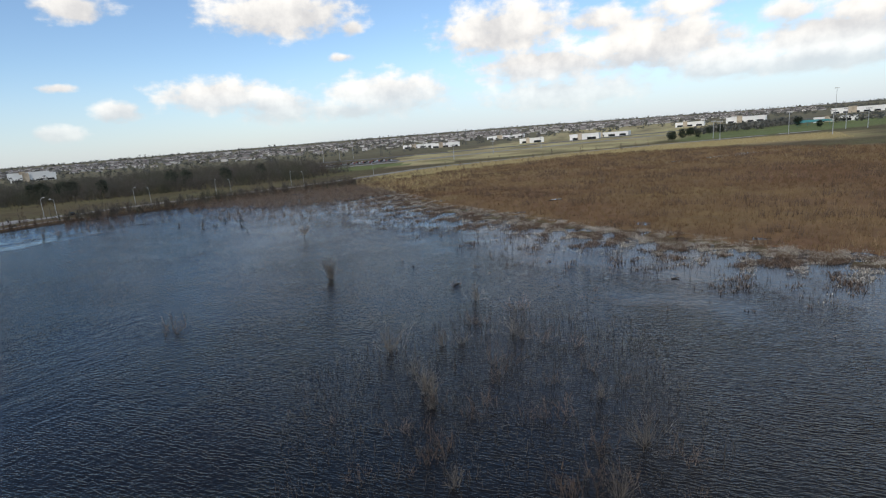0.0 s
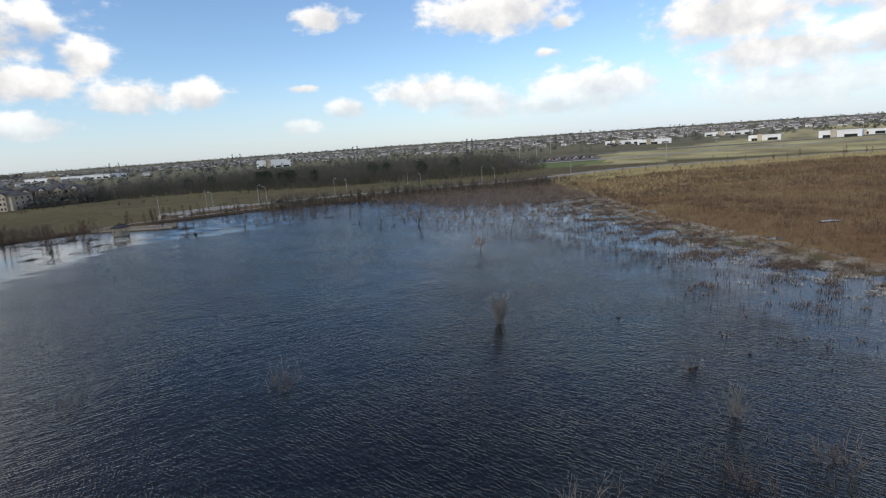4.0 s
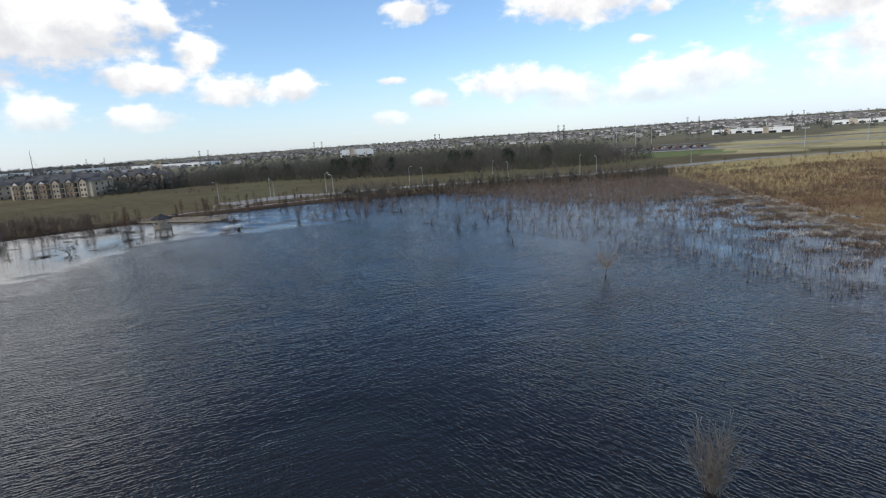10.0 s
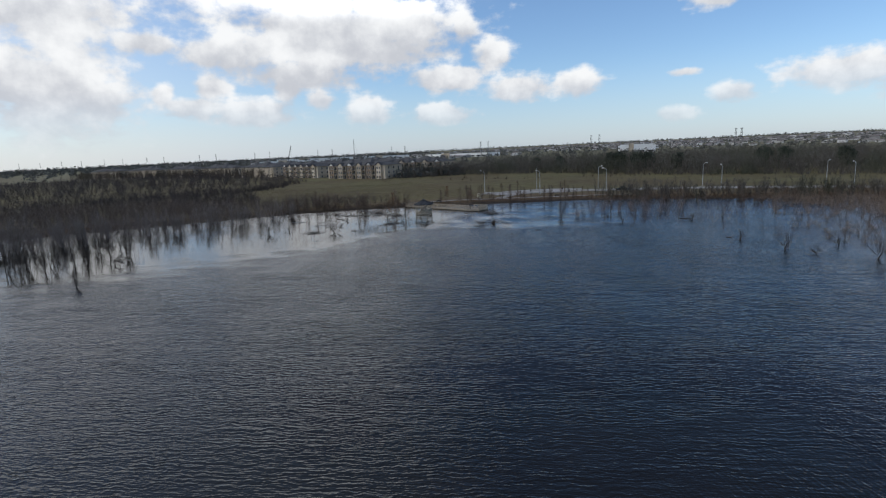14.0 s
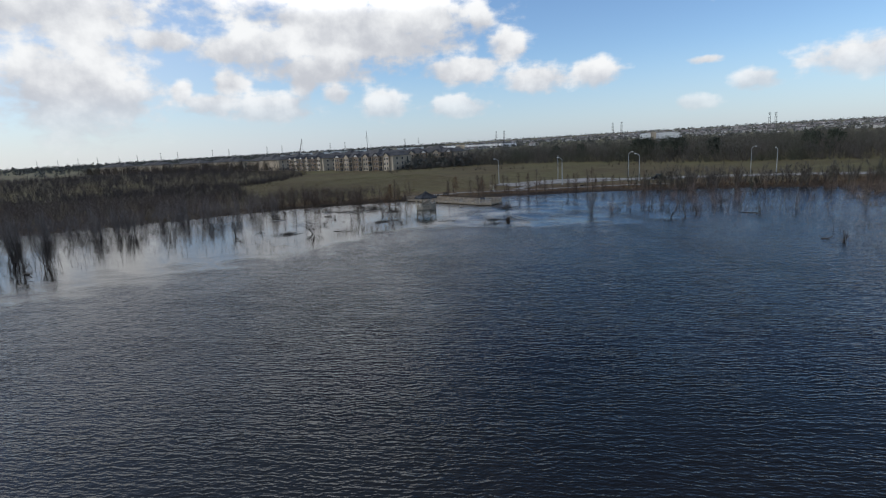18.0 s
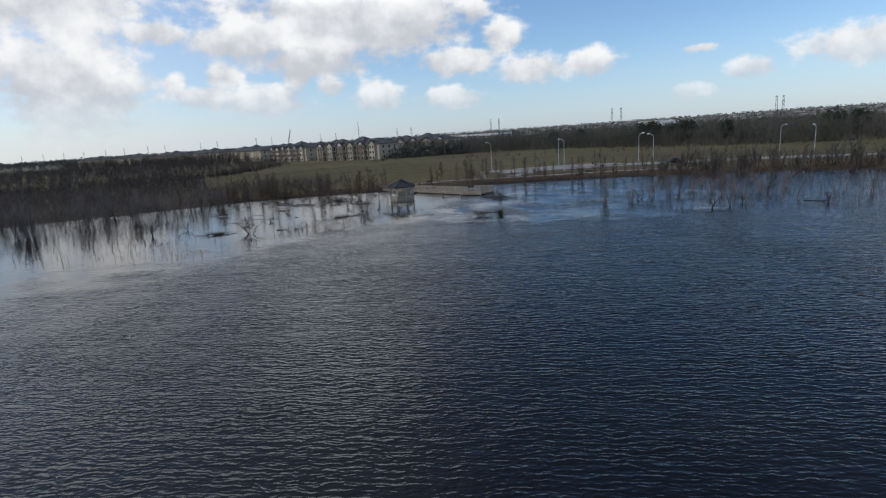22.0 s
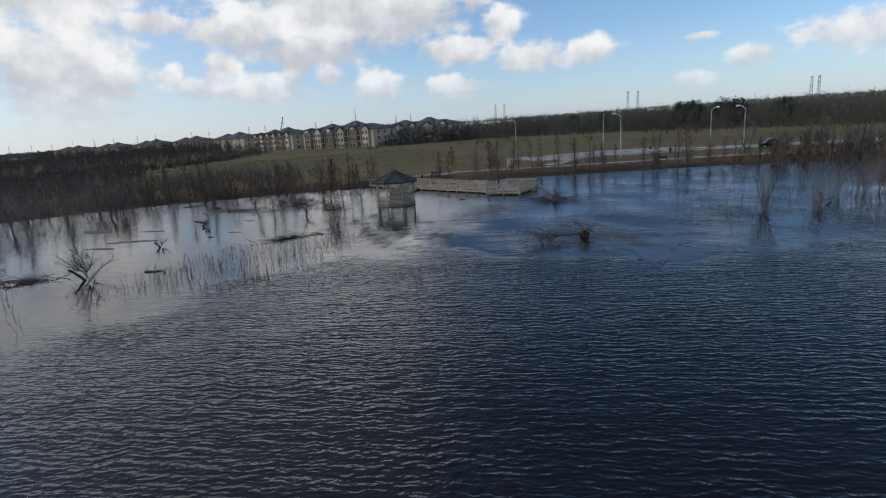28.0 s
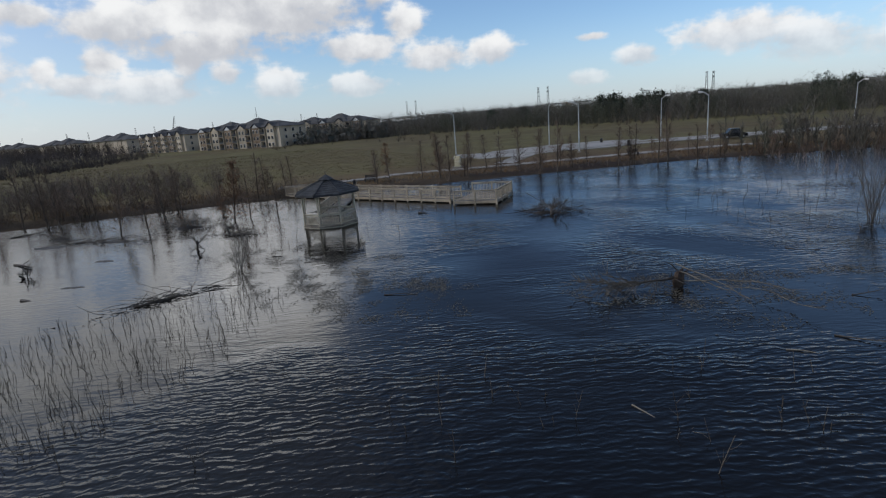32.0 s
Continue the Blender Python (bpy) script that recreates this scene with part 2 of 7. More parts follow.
M_RUST = material("rusty_dry_needles", (0.16, 0.085, 0.045), 0.95, grain=2.0, amount=0.35, vary=0.25)
M_DRIFT = material("wet_dark_driftwood", (0.060, 0.048, 0.038), 0.6, grain=5.0, amount=0.5, bump=0.5)
M_EARTH = material("brown_root_earth", (0.075, 0.050, 0.035), 0.95, grain=6.0, amount=0.5, bump=0.6)
M_DRIFT_PALE = material("bleached_driftwood", (0.20, 0.172, 0.135), 0.8, grain=5.0, amount=0.4, bump=0.4)
M_GREEN = material("dark_evergreen_leaves", (0.022, 0.035, 0.016), 0.8, grain=1.5, amount=0.4, vary=0.2)
M_STEEL = material("galvanised_steel", (0.55, 0.56, 0.56), 0.45, 0.7, grain=3.0, amount=0.12)
M_PYLON = material("dull_grey_steel", (0.09, 0.095, 0.10), 0.6, 0.4, grain=1.0, amount=0.15)
M_CONCRETE = material("pale_concrete", (0.30, 0.28, 0.255), 0.9, grain=1.2, amount=0.25, second=(0.21, 0.195, 0.17), bump=0.2)
M_ASPHALT = material("grey_asphalt", (0.16, 0.155, 0.15), 0.9, grain=1.5, amount=0.25, bump=0.2)
M_STUCCO = material("cream_stucco", (0.50, 0.42, 0.315), 0.9, grain=0.6, amount=0.15, second=(0.32, 0.265, 0.195), vary=0.08)
M_TAN = material("tan_brick_cladding", (0.22, 0.155, 0.10), 0.9, grain=2.0, amount=0.25, vary=0.1)
M_GLASS = material("dark_window_glass", (0.03, 0.035, 0.04), 0.12, grain=0.3, amount=0.3, spec=0.6)
M_FRAME = material("white_window_frame", (0.62, 0.60, 0.56), 0.6, grain=2.0, amount=0.1)
M_ROOF = material("brown_grey_roof_shingles", (0.085, 0.080, 0.076), 0.9, grain=2.0, amount=0.3, vary=0.1)
M_WHITE = material("white_painted_panel", (0.86, 0.85, 0.82), 0.7, grain=0.3, amount=0.08, second=(0.78, 0.77, 0.74))
M_CREAM = material("cream_painted_metal", (0.62, 0.55, 0.38), 0.6, grain=2.0, amount=0.15)
M_BLACK = material("black_plastic", (0.018, 0.018, 0.02), 0.5, grain=3.0, amount=0.3)
M_TEAL = material("teal_painted_metal", (0.05, 0.28, 0.26), 0.5, grain=1.0, amount=0.15)
M_PAINT = material("dark_car_paint", (0.02, 0.022, 0.028), 0.25, 0.3, grain=1.0, amount=0.1, vary=0.3)
M_PAINT_RED = material("red_car_paint", (0.22, 0.03, 0.025), 0.3, 0.2, grain=1.0, amount=0.1, vary=0.3)
M_PAINT_PALE = material("silver_car_paint", (0.45, 0.46, 0.47), 0.3, 0.5, grain=1.0, amount=0.1, vary=0.3)
M_WOODS = island_material("bare_woodland_twigs", (0.045, 0.034, 0.027), (0.13, 0.10, 0.078), warm=(0.085, 0.070, 0.048))
M_WOODN = island_material("grey_winter_woodland", (0.062, 0.056, 0.048), (0.158, 0.138, 0.115), warm=(0.078, 0.080, 0.054))
M_THICKET = island_material("flooded_thicket_twigs", (0.105, 0.088, 0.077), (0.27, 0.228, 0.20))
M_BRUSH = island_material("reddish_marsh_brush", (0.07, 0.048, 0.036), (0.19, 0.135, 0.095))
M_MARSHBRUSH = island_material("grey_brown_marsh_brush", (0.10, 0.074, 0.056), (0.27, 0.205, 0.155))
M_WOODW = island_material("dark_western_woodland", (0.034, 0.028, 0.027), (0.105, 0.086, 0.078))
M_SCRUB = island_material("grey_shore_scrub", (0.062, 0.049, 0.041), (0.165, 0.130, 0.106))
# tree tones lifted and greyed: aerial haze put into the base colour
M_FARTREE = island_material("distant_trees_hazed", (0.060, 0.068, 0.062), (0.145, 0.138, 0.118))
M_GRASS = island_material("dry_brown_grass", (0.110, 0.072, 0.038), (0.30, 0.205, 0.115), warm=(0.150, 0.095, 0.052))
# pale straw, lifted further because sunlight is part of its colour
M_STRAW = island_material("sunlit_straw_grass", (0.30, 0.24, 0.115), (0.52, 0.43, 0.23))
M_MARSH = island_material("grey_drowned_grass", (0.16, 0.13, 0.10), (0.56, 0.52, 0.45))
M_REED = island_material("dead_reed_stems", (0.030, 0.025, 0.021), (0.11, 0.09, 0.072))
M_SILT = material("wet_dark_silt", (0.050, 0.044, 0.038), 0.55, grain=3.0, amount=0.4, bump=0.4)
M_LEAF = island_material("floating_leaf_litter", (0.040, 0.036, 0.029), (0.15, 0.135, 0.105))
M_TURF = island_material("winter_turf_blades", (0.088, 0.076, 0.034), (0.145, 0.115, 0.055))
M_HOUSE = island_material("suburban_walls", (0.26, 0.25, 0.23), (0.74, 0.71, 0.67))
M_HOUSEROOF = island_material("suburban_roofs", (0.10, 0.09, 0.085), (0.30, 0.26, 0.23))


def ground_material():
    m = bpy.data.materials.new("winter_ground")
    m.use_nodes = True
    t = m.node_tree
    p = t.nodes["Principled BSDF"]
    co = node(t, "ShaderNodeTexCoord").outputs["Object"]
    base = node(t, "ShaderNodeVertexColor", layer_name="cover").outputs[0]
    hsv = node(t, "ShaderNodeHueSaturation")
    feed(t, hsv.inputs["Color"], base)
    broad, mid, close = noise_node(t, co, 0.02, 4.0), noise_node(t, co, 0.16, 4.0, 0.6), noise_node(t, co, 1.6, 4.0, 0.7)
    v = math_node(t, "ADD", math_node(t, "MULTIPLY", mid, 0.9), math_node(t, "MULTIPLY", close, 0.5))
    feed(t, hsv.inputs["Value"], math_node(t, "ADD", v, math_node(t, "MULTIPLY", broad, 0.6)))
    feed(t, hsv.inputs["Hue"], ramp_node(t, broad, 0.3, 0.7, 0.485, 0.512))
    feed(t, p.inputs["Base Color"], hsv.outputs[0])
    p.inputs["Roughness"].default_value, p.inputs["Specular IOR Level"].default_value = 0.95, 0.15
    b = node(t, "ShaderNodeBump")
    b.inputs["Strength"].default_value, b.inputs["Distance"].default_value = 0.6, 0.3
    feed(t, b.inputs["Height"], close)
    feed(t, p.inputs["Normal"], b.outputs[0])
    return m


def water_material():
    m = bpy.data.materials.new("wind_ruffled_water")
    m.use_nodes = True
    t = m.node_tree
    p = t.nodes["Principled BSDF"]
    co = node(t, "ShaderNodeTexCoord").outputs["Object"]
    still = node(t, "ShaderNodeSeparateColor")
    feed(t, still.inputs[0], node(t, "ShaderNodeVertexColor", layer_name="calm").outputs[0])
    calm, glassy = still.outputs[0], still.outputs[1]
    def waves(angle, small=1.0):
        """Short-crested wind waves that run across one direction."""
        turn = node(t, "ShaderNodeMapping")
        feed(t, turn.inputs[0], co)
        turn.inputs["Rotation"].default_value, turn.inputs["Scale"].default_value = (0, 0, radians(-angle)), (small, small, 1.0)

        def train(stretch, scale, bend, sharp):
            crest = node(t, "ShaderNodeTexWave", wave_type="BANDS", bands_direction="Y", wave_profile="SIN")
            feed(t, crest.inputs["Vector"], vec_node(t, "MULTIPLY", turn.outputs[0], (stretch, 1.0, 1.0)))
            for key, value in (("Scale", scale), ("Distortion", bend), ("Detail", 2.0), ("Detail Scale", 1.0), ("Detail Roughness", 0.5)):
                crest.inputs[key].default_value = value
            return math_node(t, "POWER", crest.outputs["Fac"], sharp)

        swell = noise_node(t, vec_node(t, "MULTIPLY", turn.outputs[0], (0.48, 1.0, 1.0)), 1.0, 2.0, 0.5)
        ripple = noise_node(t, vec_node(t, "MULTIPLY", turn.outputs[0], (1.7, 3.2, 1.0)), 1.0, 2.0, 0.5)
        high = math_node(t, "ADD", math_node(t, "MULTIPLY", swell, 0.20), math_node(t, "MULTIPLY", ripple, 0.062))
        gust = ramp_node(t, noise_node(t, vec_node(t, "MULTIPLY", turn.outputs[0], (0.10, 0.22, 1.0)), 1.0, 2.0), 0.30, 0.68, 0.35, 1.15)
        long = math_node(t, "MULTIPLY", train(0.95, 0.40, 10.0, 1.7), math_node(t, "MULTIPLY", gust, 0.052))
        short = math_node(t, "MULTIPLY", train(1.2, 0.8, 8.0, 1.4), 0.020)
        return math_node(t, "ADD", high, math_node(t, "ADD", long, short)), turn

    h_a, turn = waves(-24, 2.1)
    h_a = math_node(t, "MULTIPLY", h_a, 0.66)
    h_b, turn = waves(50, 1.8)
    h_b = math_node(t, "MULTIPLY", h_b, 0.46)
    place = node(t, "ShaderNodeSeparateXYZ")
    feed(t, place.inputs[0], co)
    east = ramp_node(t, place.outputs[0], -62.0, -22.0)
    chop = noise_node(t, co, 6.0, 2.0, 0.5)
    wind = ramp_node(t, noise_node(t, vec_node(t, "MULTIPLY", turn.outputs[0], (0.02, 0.05, 1.0)), 1.0, 3.0), 0.3, 0.7, 0.78, 1.15)
    h = math_node(t, "ADD", math_node(t, "MULTIPLY", h_a, east), math_node(t, "MULTIPLY", h_b, math_node(t, "SUBTRACT", 1.0, east)))
    h = math_node(t, "ADD", h, math_node(t, "MULTIPLY", chop, 0.004))
    lean = node(t, "ShaderNodeVectorMath", operation="DOT_PRODUCT")                     # even south-east tilt of the normals, so ruffled water mirrors higher, darker sky
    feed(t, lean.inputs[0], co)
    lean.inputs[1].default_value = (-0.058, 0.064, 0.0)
    broad = noise_node(t, vec_node(t, "MULTIPLY", turn.outputs[0], (0.12, 0.42, 1.0)), 1.0, 3.0, 0.6)
    h = math_node(t, "ADD", h, math_node(t, "MULTIPLY", broad, 0.10))
    rough = math_node(t, "MULTIPLY", wind, math_node(t, "SUBTRACT", 1.0, math_node(t, "MULTIPLY", calm, 0.965)))
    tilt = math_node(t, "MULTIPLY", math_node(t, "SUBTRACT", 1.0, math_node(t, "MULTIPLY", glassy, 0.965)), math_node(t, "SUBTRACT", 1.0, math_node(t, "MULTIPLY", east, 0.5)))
    h = math_node(t, "MULTIPLY", h, rough)
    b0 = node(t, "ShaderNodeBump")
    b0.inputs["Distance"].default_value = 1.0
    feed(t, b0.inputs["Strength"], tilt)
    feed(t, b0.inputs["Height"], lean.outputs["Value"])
    b = node(t, "ShaderNodeBump")
    b.inputs["Distance"].default_value = 1.0
    b.inputs["Strength"].default_value = 1.0
    feed(t, b.inputs["Height"], h)
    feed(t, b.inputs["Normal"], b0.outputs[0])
    feed(t, p.inputs["Normal"], b.outputs[0])
    mud = mix_node(t, ramp_node(t, noise_node(t, co, 0.03, 3.0), 0.4, 0.65), (0.0070, 0.0064, 0.0055, 1), (0.0120, 0.0098, 0.0070, 1))
    feed(t, p.inputs["Base Color"], mud)
    feed(t, p.inputs["Roughness"], ramp_node(t, calm, 0.15, 0.9, 0.08, 0.03))        # fine capillary ripples where the wind reaches
    p.inputs["IOR"].default_value = 1.38
    return m


# ---------------------------------------------------------------- building blocks
class Geo:
    """Collects boxes, tubes and polygons into one mesh."""

    def __init__(self):
        self.v, self.f = [], []

    def box(self, c, size, rz=0.0, m=None):
        m = (m or Matrix.Translation(c) @ Matrix.Rotation(rz, 4, "Z"))
        x, y, z = (s / 2 for s in size)
        n = len(self.v)
        for dx, dy, dz in ((-x, -y, -z), (x, -y, -z), (x, y, -z), (-x, y, -z), (-x, -y, z), (x, -y, z), (x, y, z), (-x, y, z)):
            self.v.append(tuple(m @ Vector((dx, dy, dz))))
        for q in ((0, 3, 2, 1), (4, 5, 6, 7), (0, 1, 5, 4), (1, 2, 6, 5), (2, 3, 7, 6), (3, 0, 4, 7)):
            self.f.append(tuple(n + k for k in q))
        return self

    def beam(self, a, b, wide, high):
        """A squared timber from a to b."""
        a, b = Vector(a), Vector(b)
        d = b - a
        m = Matrix.Translation((a + b) / 2) @ d.to_track_quat("Y", "Z").to_matrix().to_4x4()
        return self.box(None, (wide, d.length, high), m=m)

    def tube(self, a, b, ra, rb, sides=8, caps=True):
        a, b = Vector(a), Vector(b)
        q = (b - a).to_track_quat("Z", "Y").to_matrix()
        n = len(self.v)
        for c, r in ((a, ra), (b, rb)):
            for k in range(sides):
                w = 2 * math.pi * k / sides
                self.v.append(tuple(c + q @ Vector((r * math.cos(w), r * math.sin(w), 0))))
        for k in range(sides):
            j = (k + 1) % sides
            self.f.append((n + k, n + j, n + sides + j, n + sides + k))
        if caps:
            self.f.append(tuple(n + k for k in reversed(range(sides))))
            self.f.append(tuple(n + sides + k for k in range(sides)))
        return self

    def face(self, *points):
        n = len(self.v)
        self.v.extend(tuple(p) for p in points)
        self.f.append(tuple(range(n, n + len(points))))
        return self

    def slab(self, ring, low, high):
        """A flat plate with the outline ring between two heights."""
        n, k = len(self.v), len(ring)
        self.v.extend((x, y, low) for x, y in ring)
        self.v.extend((x, y, high) for x, y in ring)
        self.f.append(tuple(n + i for i in reversed(range(k))))
        self.f.append(tuple(n + k + i for i in range(k)))
        for i in range(k):
            j = (i + 1) % k
            self.f.append((n + i, n + j, n + k + j, n + k + i))
        return self

    def mesh(self, name, *materials):
        me = bpy.data.meshes.new(name)
        me.from_pydata(self.v, [], self.f)
        for m in materials:
            me.materials.append(m)
        return me


def part(name, data, mat, parent, label=""):
    """One mesh object under a thing or a part."""
    me = data.mesh(name, mat) if isinstance(data, Geo) else data
    ob = new(name, me)
    ob.parent = parent
    return tagged(ob, label)


def thing(name, label, category, place=(0, 0, 0), rz=0.0, group="", kind=""):
    ob = new(name)
    ob.empty_display_size = 0.2
    ob.matrix_world = pose(*place, 0, 0, math.degrees(rz))
    return tagged(ob, label, category, group, kind)


def tri_mesh(name, tris, mat):
    """One mesh out of an array of loose triangles (n, 3, 3)."""
    n = len(tris)
    me = bpy.data.meshes.new(name)
    me.vertices.add(3 * n)
    me.vertices.foreach_set("co", np.ascontiguousarray(tris, dtype=np.float32).ravel())
    me.loops.add(3 * n)
    me.loops.foreach_set("vertex_index", np.arange(3 * n, dtype=np.int32))
    me.polygons.add(n)
    me.polygons.foreach_set("loop_start", np.arange(0, 3 * n, 3, dtype=np.int32))
    me.update(calc_edges=True)
    me.materials.append(mat)
    return me


def blades(base, tip, width, rng):
    """Thin upright triangles from base to tip, as wide as width at the foot."""
    n = len(base)
    a = rng.uniform(0, 2 * math.pi, n)
    side = np.stack([np.cos(a), np.sin(a), np.zeros(n)], 1) * (np.asarray(width).reshape(-1, 1) / 2)
    return np.stack([base - side, base + side, tip], 1)


def tubes_mesh(name, segs, mat, sides=3):
    """One mesh of tapered twigs: rows of start, end and the two radii."""
    s = np.array(segs, dtype=float)
    a, b = s[:, :3], s[:, 3:6]
    d = b - a
    d /= np.maximum(np.linalg.norm(d, axis=1, keepdims=True), 1e-6)
    ref = np.where(np.abs(d[:, 2:3]) > 0.9, [[1.0, 0, 0]], [[0, 0, 1.0]])
    u = np.cross(d, ref)
    u /= np.linalg.norm(u, axis=1, keepdims=True)
    w = np.cross(d, u)
    ang = np.arange(sides) * 2 * math.pi / sides
    ring = u[:, None] * np.cos(ang)[None, :, None] + w[:, None] * np.sin(ang)[None, :, None]
    v = np.concatenate([a[:, None] + ring * s[:, 6, None, None], b[:, None] + ring * s[:, 7, None, None]], 1)
    n = len(s)
    k = np.arange(sides)
    j = (k + 1) % sides
    first = np.arange(n) * 2 * sides
    last = first + sides
    joint = np.zeros(n, bool)
    joint[1:] = np.linalg.norm(a[1:] - b[:-1], axis=1) < 1e-6
    start = np.where(joint, np.roll(last, 1), first)          # a bent limb goes on from the ring before
    f = np.stack([start[:, None] + k, start[:, None] + j, last[:, None] + j, last[:, None] + k], 2).reshape(-1, 4)
    used, f = np.unique(f, return_inverse=True)
    f = f.reshape(-1, 4)
    v = v.reshape(-1, 3)[used]
    me = bpy.data.meshes.new(name)
    me.vertices.add(len(v))
    me.vertices.foreach_set("co", v.astype(np.float32).ravel())
    me.loops.add(f.size)
    me.loops.foreach_set("vertex_index", f.astype(np.int32).ravel())
    me.polygons.add(len(f))
    me.polygons.foreach_set("loop_start", np.arange(0, f.size, 4, dtype=np.int32))
    me.update(calc_edges=True)
    me.materials.append(mat)
    return me


def inside(x, y, ring):
    """Which of the points lie in a polygon."""
    r = np.array(ring, dtype=float)
    hit = np.zeros(np.shape(x), bool)
    for (xa, ya), (xb, yb) in zip(r, np.roll(r, -1, 0)):
        cross = ((ya > y) != (yb > y)) & (x < (xb - xa) * (y - ya) / (yb - ya + 1e-12) + xa)
        hit ^= cross
    return hit


def line_distance(x, y, line, closed=False):
    """The distance to a polyline."""
    r = np.array(line, dtype=float)
    ends = np.roll(r, -1, 0) if closed else r[1:]
    best = np.full(np.shape(x), 1e9)
    for (xa, ya), (xb, yb) in zip(r, ends):
        dx, dy = xb - xa, yb - ya
        s = np.clip(((x - xa) * dx + (y - ya) * dy) / (dx * dx + dy * dy + 1e-9), 0, 1)
        best = np.minimum(best, np.hypot(x - xa - s * dx, y - ya - s * dy))
    return best


def scatter(ring, count, rng):
    """Random places in a polygon."""
    r = np.array(ring, dtype=float)
    lo, hi = r.min(0), r.max(0)
    out = np.zeros((0, 2))
    while len(out) < count:
        p = rng.uniform(lo, hi, (count * 2, 2))
        out = np.concatenate([out, p[inside(p[:, 0], p[:, 1], ring)]])
    return out[:count]


# ---------------------------------------------------------------- the plan
BANK = [(-215, -160), (-214, -40), (-210, 40), (-207, 100), (-203, 138), (-199, 151), (-194, 162), (-189, 171), (-183, 181), (-176, 191),
        (-170, 201), (-163, 211), (-157, 219), (-140, 234), (-120, 249), (-100, 263), (-81, 275), (-60, 284), (-42, 288)]
FIELD_EDGE = [(-42, 288), (-28, 268), (-18, 240), (-10, 214), (1, 180), (14, 156), (26, 132), (43, 106), (54, 88), (66, 75), (90, 62), (140, 50),
              (220, 36), (330, 20)]
POND = BANK + FIELD_EDGE[1:] + [(330, -160)]
FIELD = FIELD_EDGE + [(330, 150), (215, 240), (180, 352), (105, 374), (10, 332), (-32, 302)]


def soft_noise(x, y, scale, seed):
    """Smooth random heights between -1 and 1."""
    rng = np.random.RandomState(seed)
    out = np.zeros(np.shape(x))
    for k in range(10):
        a, f = rng.uniform(0, 6.28), rng.uniform(0.6, 1.7) / scale
        out += np.sin((x * np.cos(a) + y * np.sin(a)) * f * 6.28 + rng.uniform(0, 6.28))
    return out / 3.2


def far_rise(x, y):
    """The plain climbs gently towards the northern suburbs."""
    x, y = np.asarray(x, dtype=float), np.asarray(y, dtype=float)
    bearing = np.degrees(np.arctan2(x + 20, y - 50))
    top = np.interp(bearing, [-180, -105, -75, -58, -42, -25, -5, 12, 34, 60, 180], [2, 2, 16, 27, 36, 42, 42, 38, 14, 8, 2])
    return top * np.clip((np.hypot(x + 20, y - 50) - 900) / 3600, 0, 1.05)


def ground_height(x, y):
    x, y = np.asarray(x, dtype=float), np.asarray(y, dtype=float)
    wet = inside(x, y, POND)
    d = line_distance(x, y, POND, True)
    marsh = line_distance(x, y, FIELD_EDGE)
    dry = 0.12 + 0.75 * (1 - np.exp(-d / 5.0)) + 0.9 * (1 - np.exp(-np.maximum(d - 40, 0) / 120.0)) + 0.08 * soft_noise(x, y, 25, 1)
    dry = np.where(marsh < 60, np.minimum(dry, 0.06 + 0.013 * marsh + 0.13 * soft_noise(x, y, 11, 2) + 0.06 * soft_noise(x, y, 4, 5)), dry)
    lake = -0.12 - np.minimum(d, 10) * 0.12
    lake = np.where(marsh < 34, np.maximum(lake, 0.0 - 0.016 * marsh + 0.15 * soft_noise(x, y, 9, 3) + 0.09 * soft_noise(x, y, 4.2, 4)), lake)
    return np.where(wet, lake, dry) + far_rise(x, y)


def axis(lo, a, b, hi, step):
    """Grid lines: close between a and b, wider and wider beyond."""
    fine = list(np.arange(a, b + 0.1, step))
    down, x, s = [], a, step
    while x > lo:
        s *= 1.14
        x -= s
        down.append(max(x, lo))
    up, x, s = [], fine[-1], step
    while x < hi:
        s *= 1.14
        x += s
        up.append(min(x, hi))
    return np.array(sorted(set(down)) + fine + sorted(set(up)))


def grid_mesh(name, xs, ys, height):
    gx, gy = np.meshgrid(xs, ys, indexing="ij")
    v = np.stack([gx, gy, height(gx, gy)], -1).reshape(-1, 3)
    nx, ny = len(xs), len(ys)
    i, j = np.meshgrid(np.arange(nx - 1), np.arange(ny - 1), indexing="ij")
    q = np.stack([i * ny + j, (i + 1) * ny + j, (i + 1) * ny + j + 1, i * ny + j + 1], -1).reshape(-1, 4)
    me = bpy.data.meshes.new(name)
    me.from_pydata(v.tolist(), [], q.tolist())
    me.polygons.foreach_set("use_smooth", np.ones(len(q), bool))
    return me, gx.ravel(), gy.ravel()


def paint(me, layer, rgb):
    c = np.ones((len(rgb), 4), np.float32)
    c[:, :3] = rgb
    me.color_attributes.new(layer, "FLOAT_COLOR", "POINT").data.foreach_set("color", c.ravel())


ground_me, gx, gy = grid_mesh("ground", axis(-4700, -226, 90, 4700, 2.0), axis(-4700, 40, 302, 4700, 2.0), ground_height)
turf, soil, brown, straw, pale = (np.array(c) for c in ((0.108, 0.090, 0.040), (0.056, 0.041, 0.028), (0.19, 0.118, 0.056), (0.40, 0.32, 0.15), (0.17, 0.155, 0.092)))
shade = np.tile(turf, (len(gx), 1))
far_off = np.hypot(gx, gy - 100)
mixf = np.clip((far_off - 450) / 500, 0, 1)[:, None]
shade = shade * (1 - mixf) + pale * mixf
n1 = np.clip(0.5 + 0.5 * soft_noise(gx, gy, 60, 11), 0, 1)[:, None]
shade = shade * (1 - 0.35 * n1) + np.array((0.12, 0.088, 0.045)) * 0.35 * n1
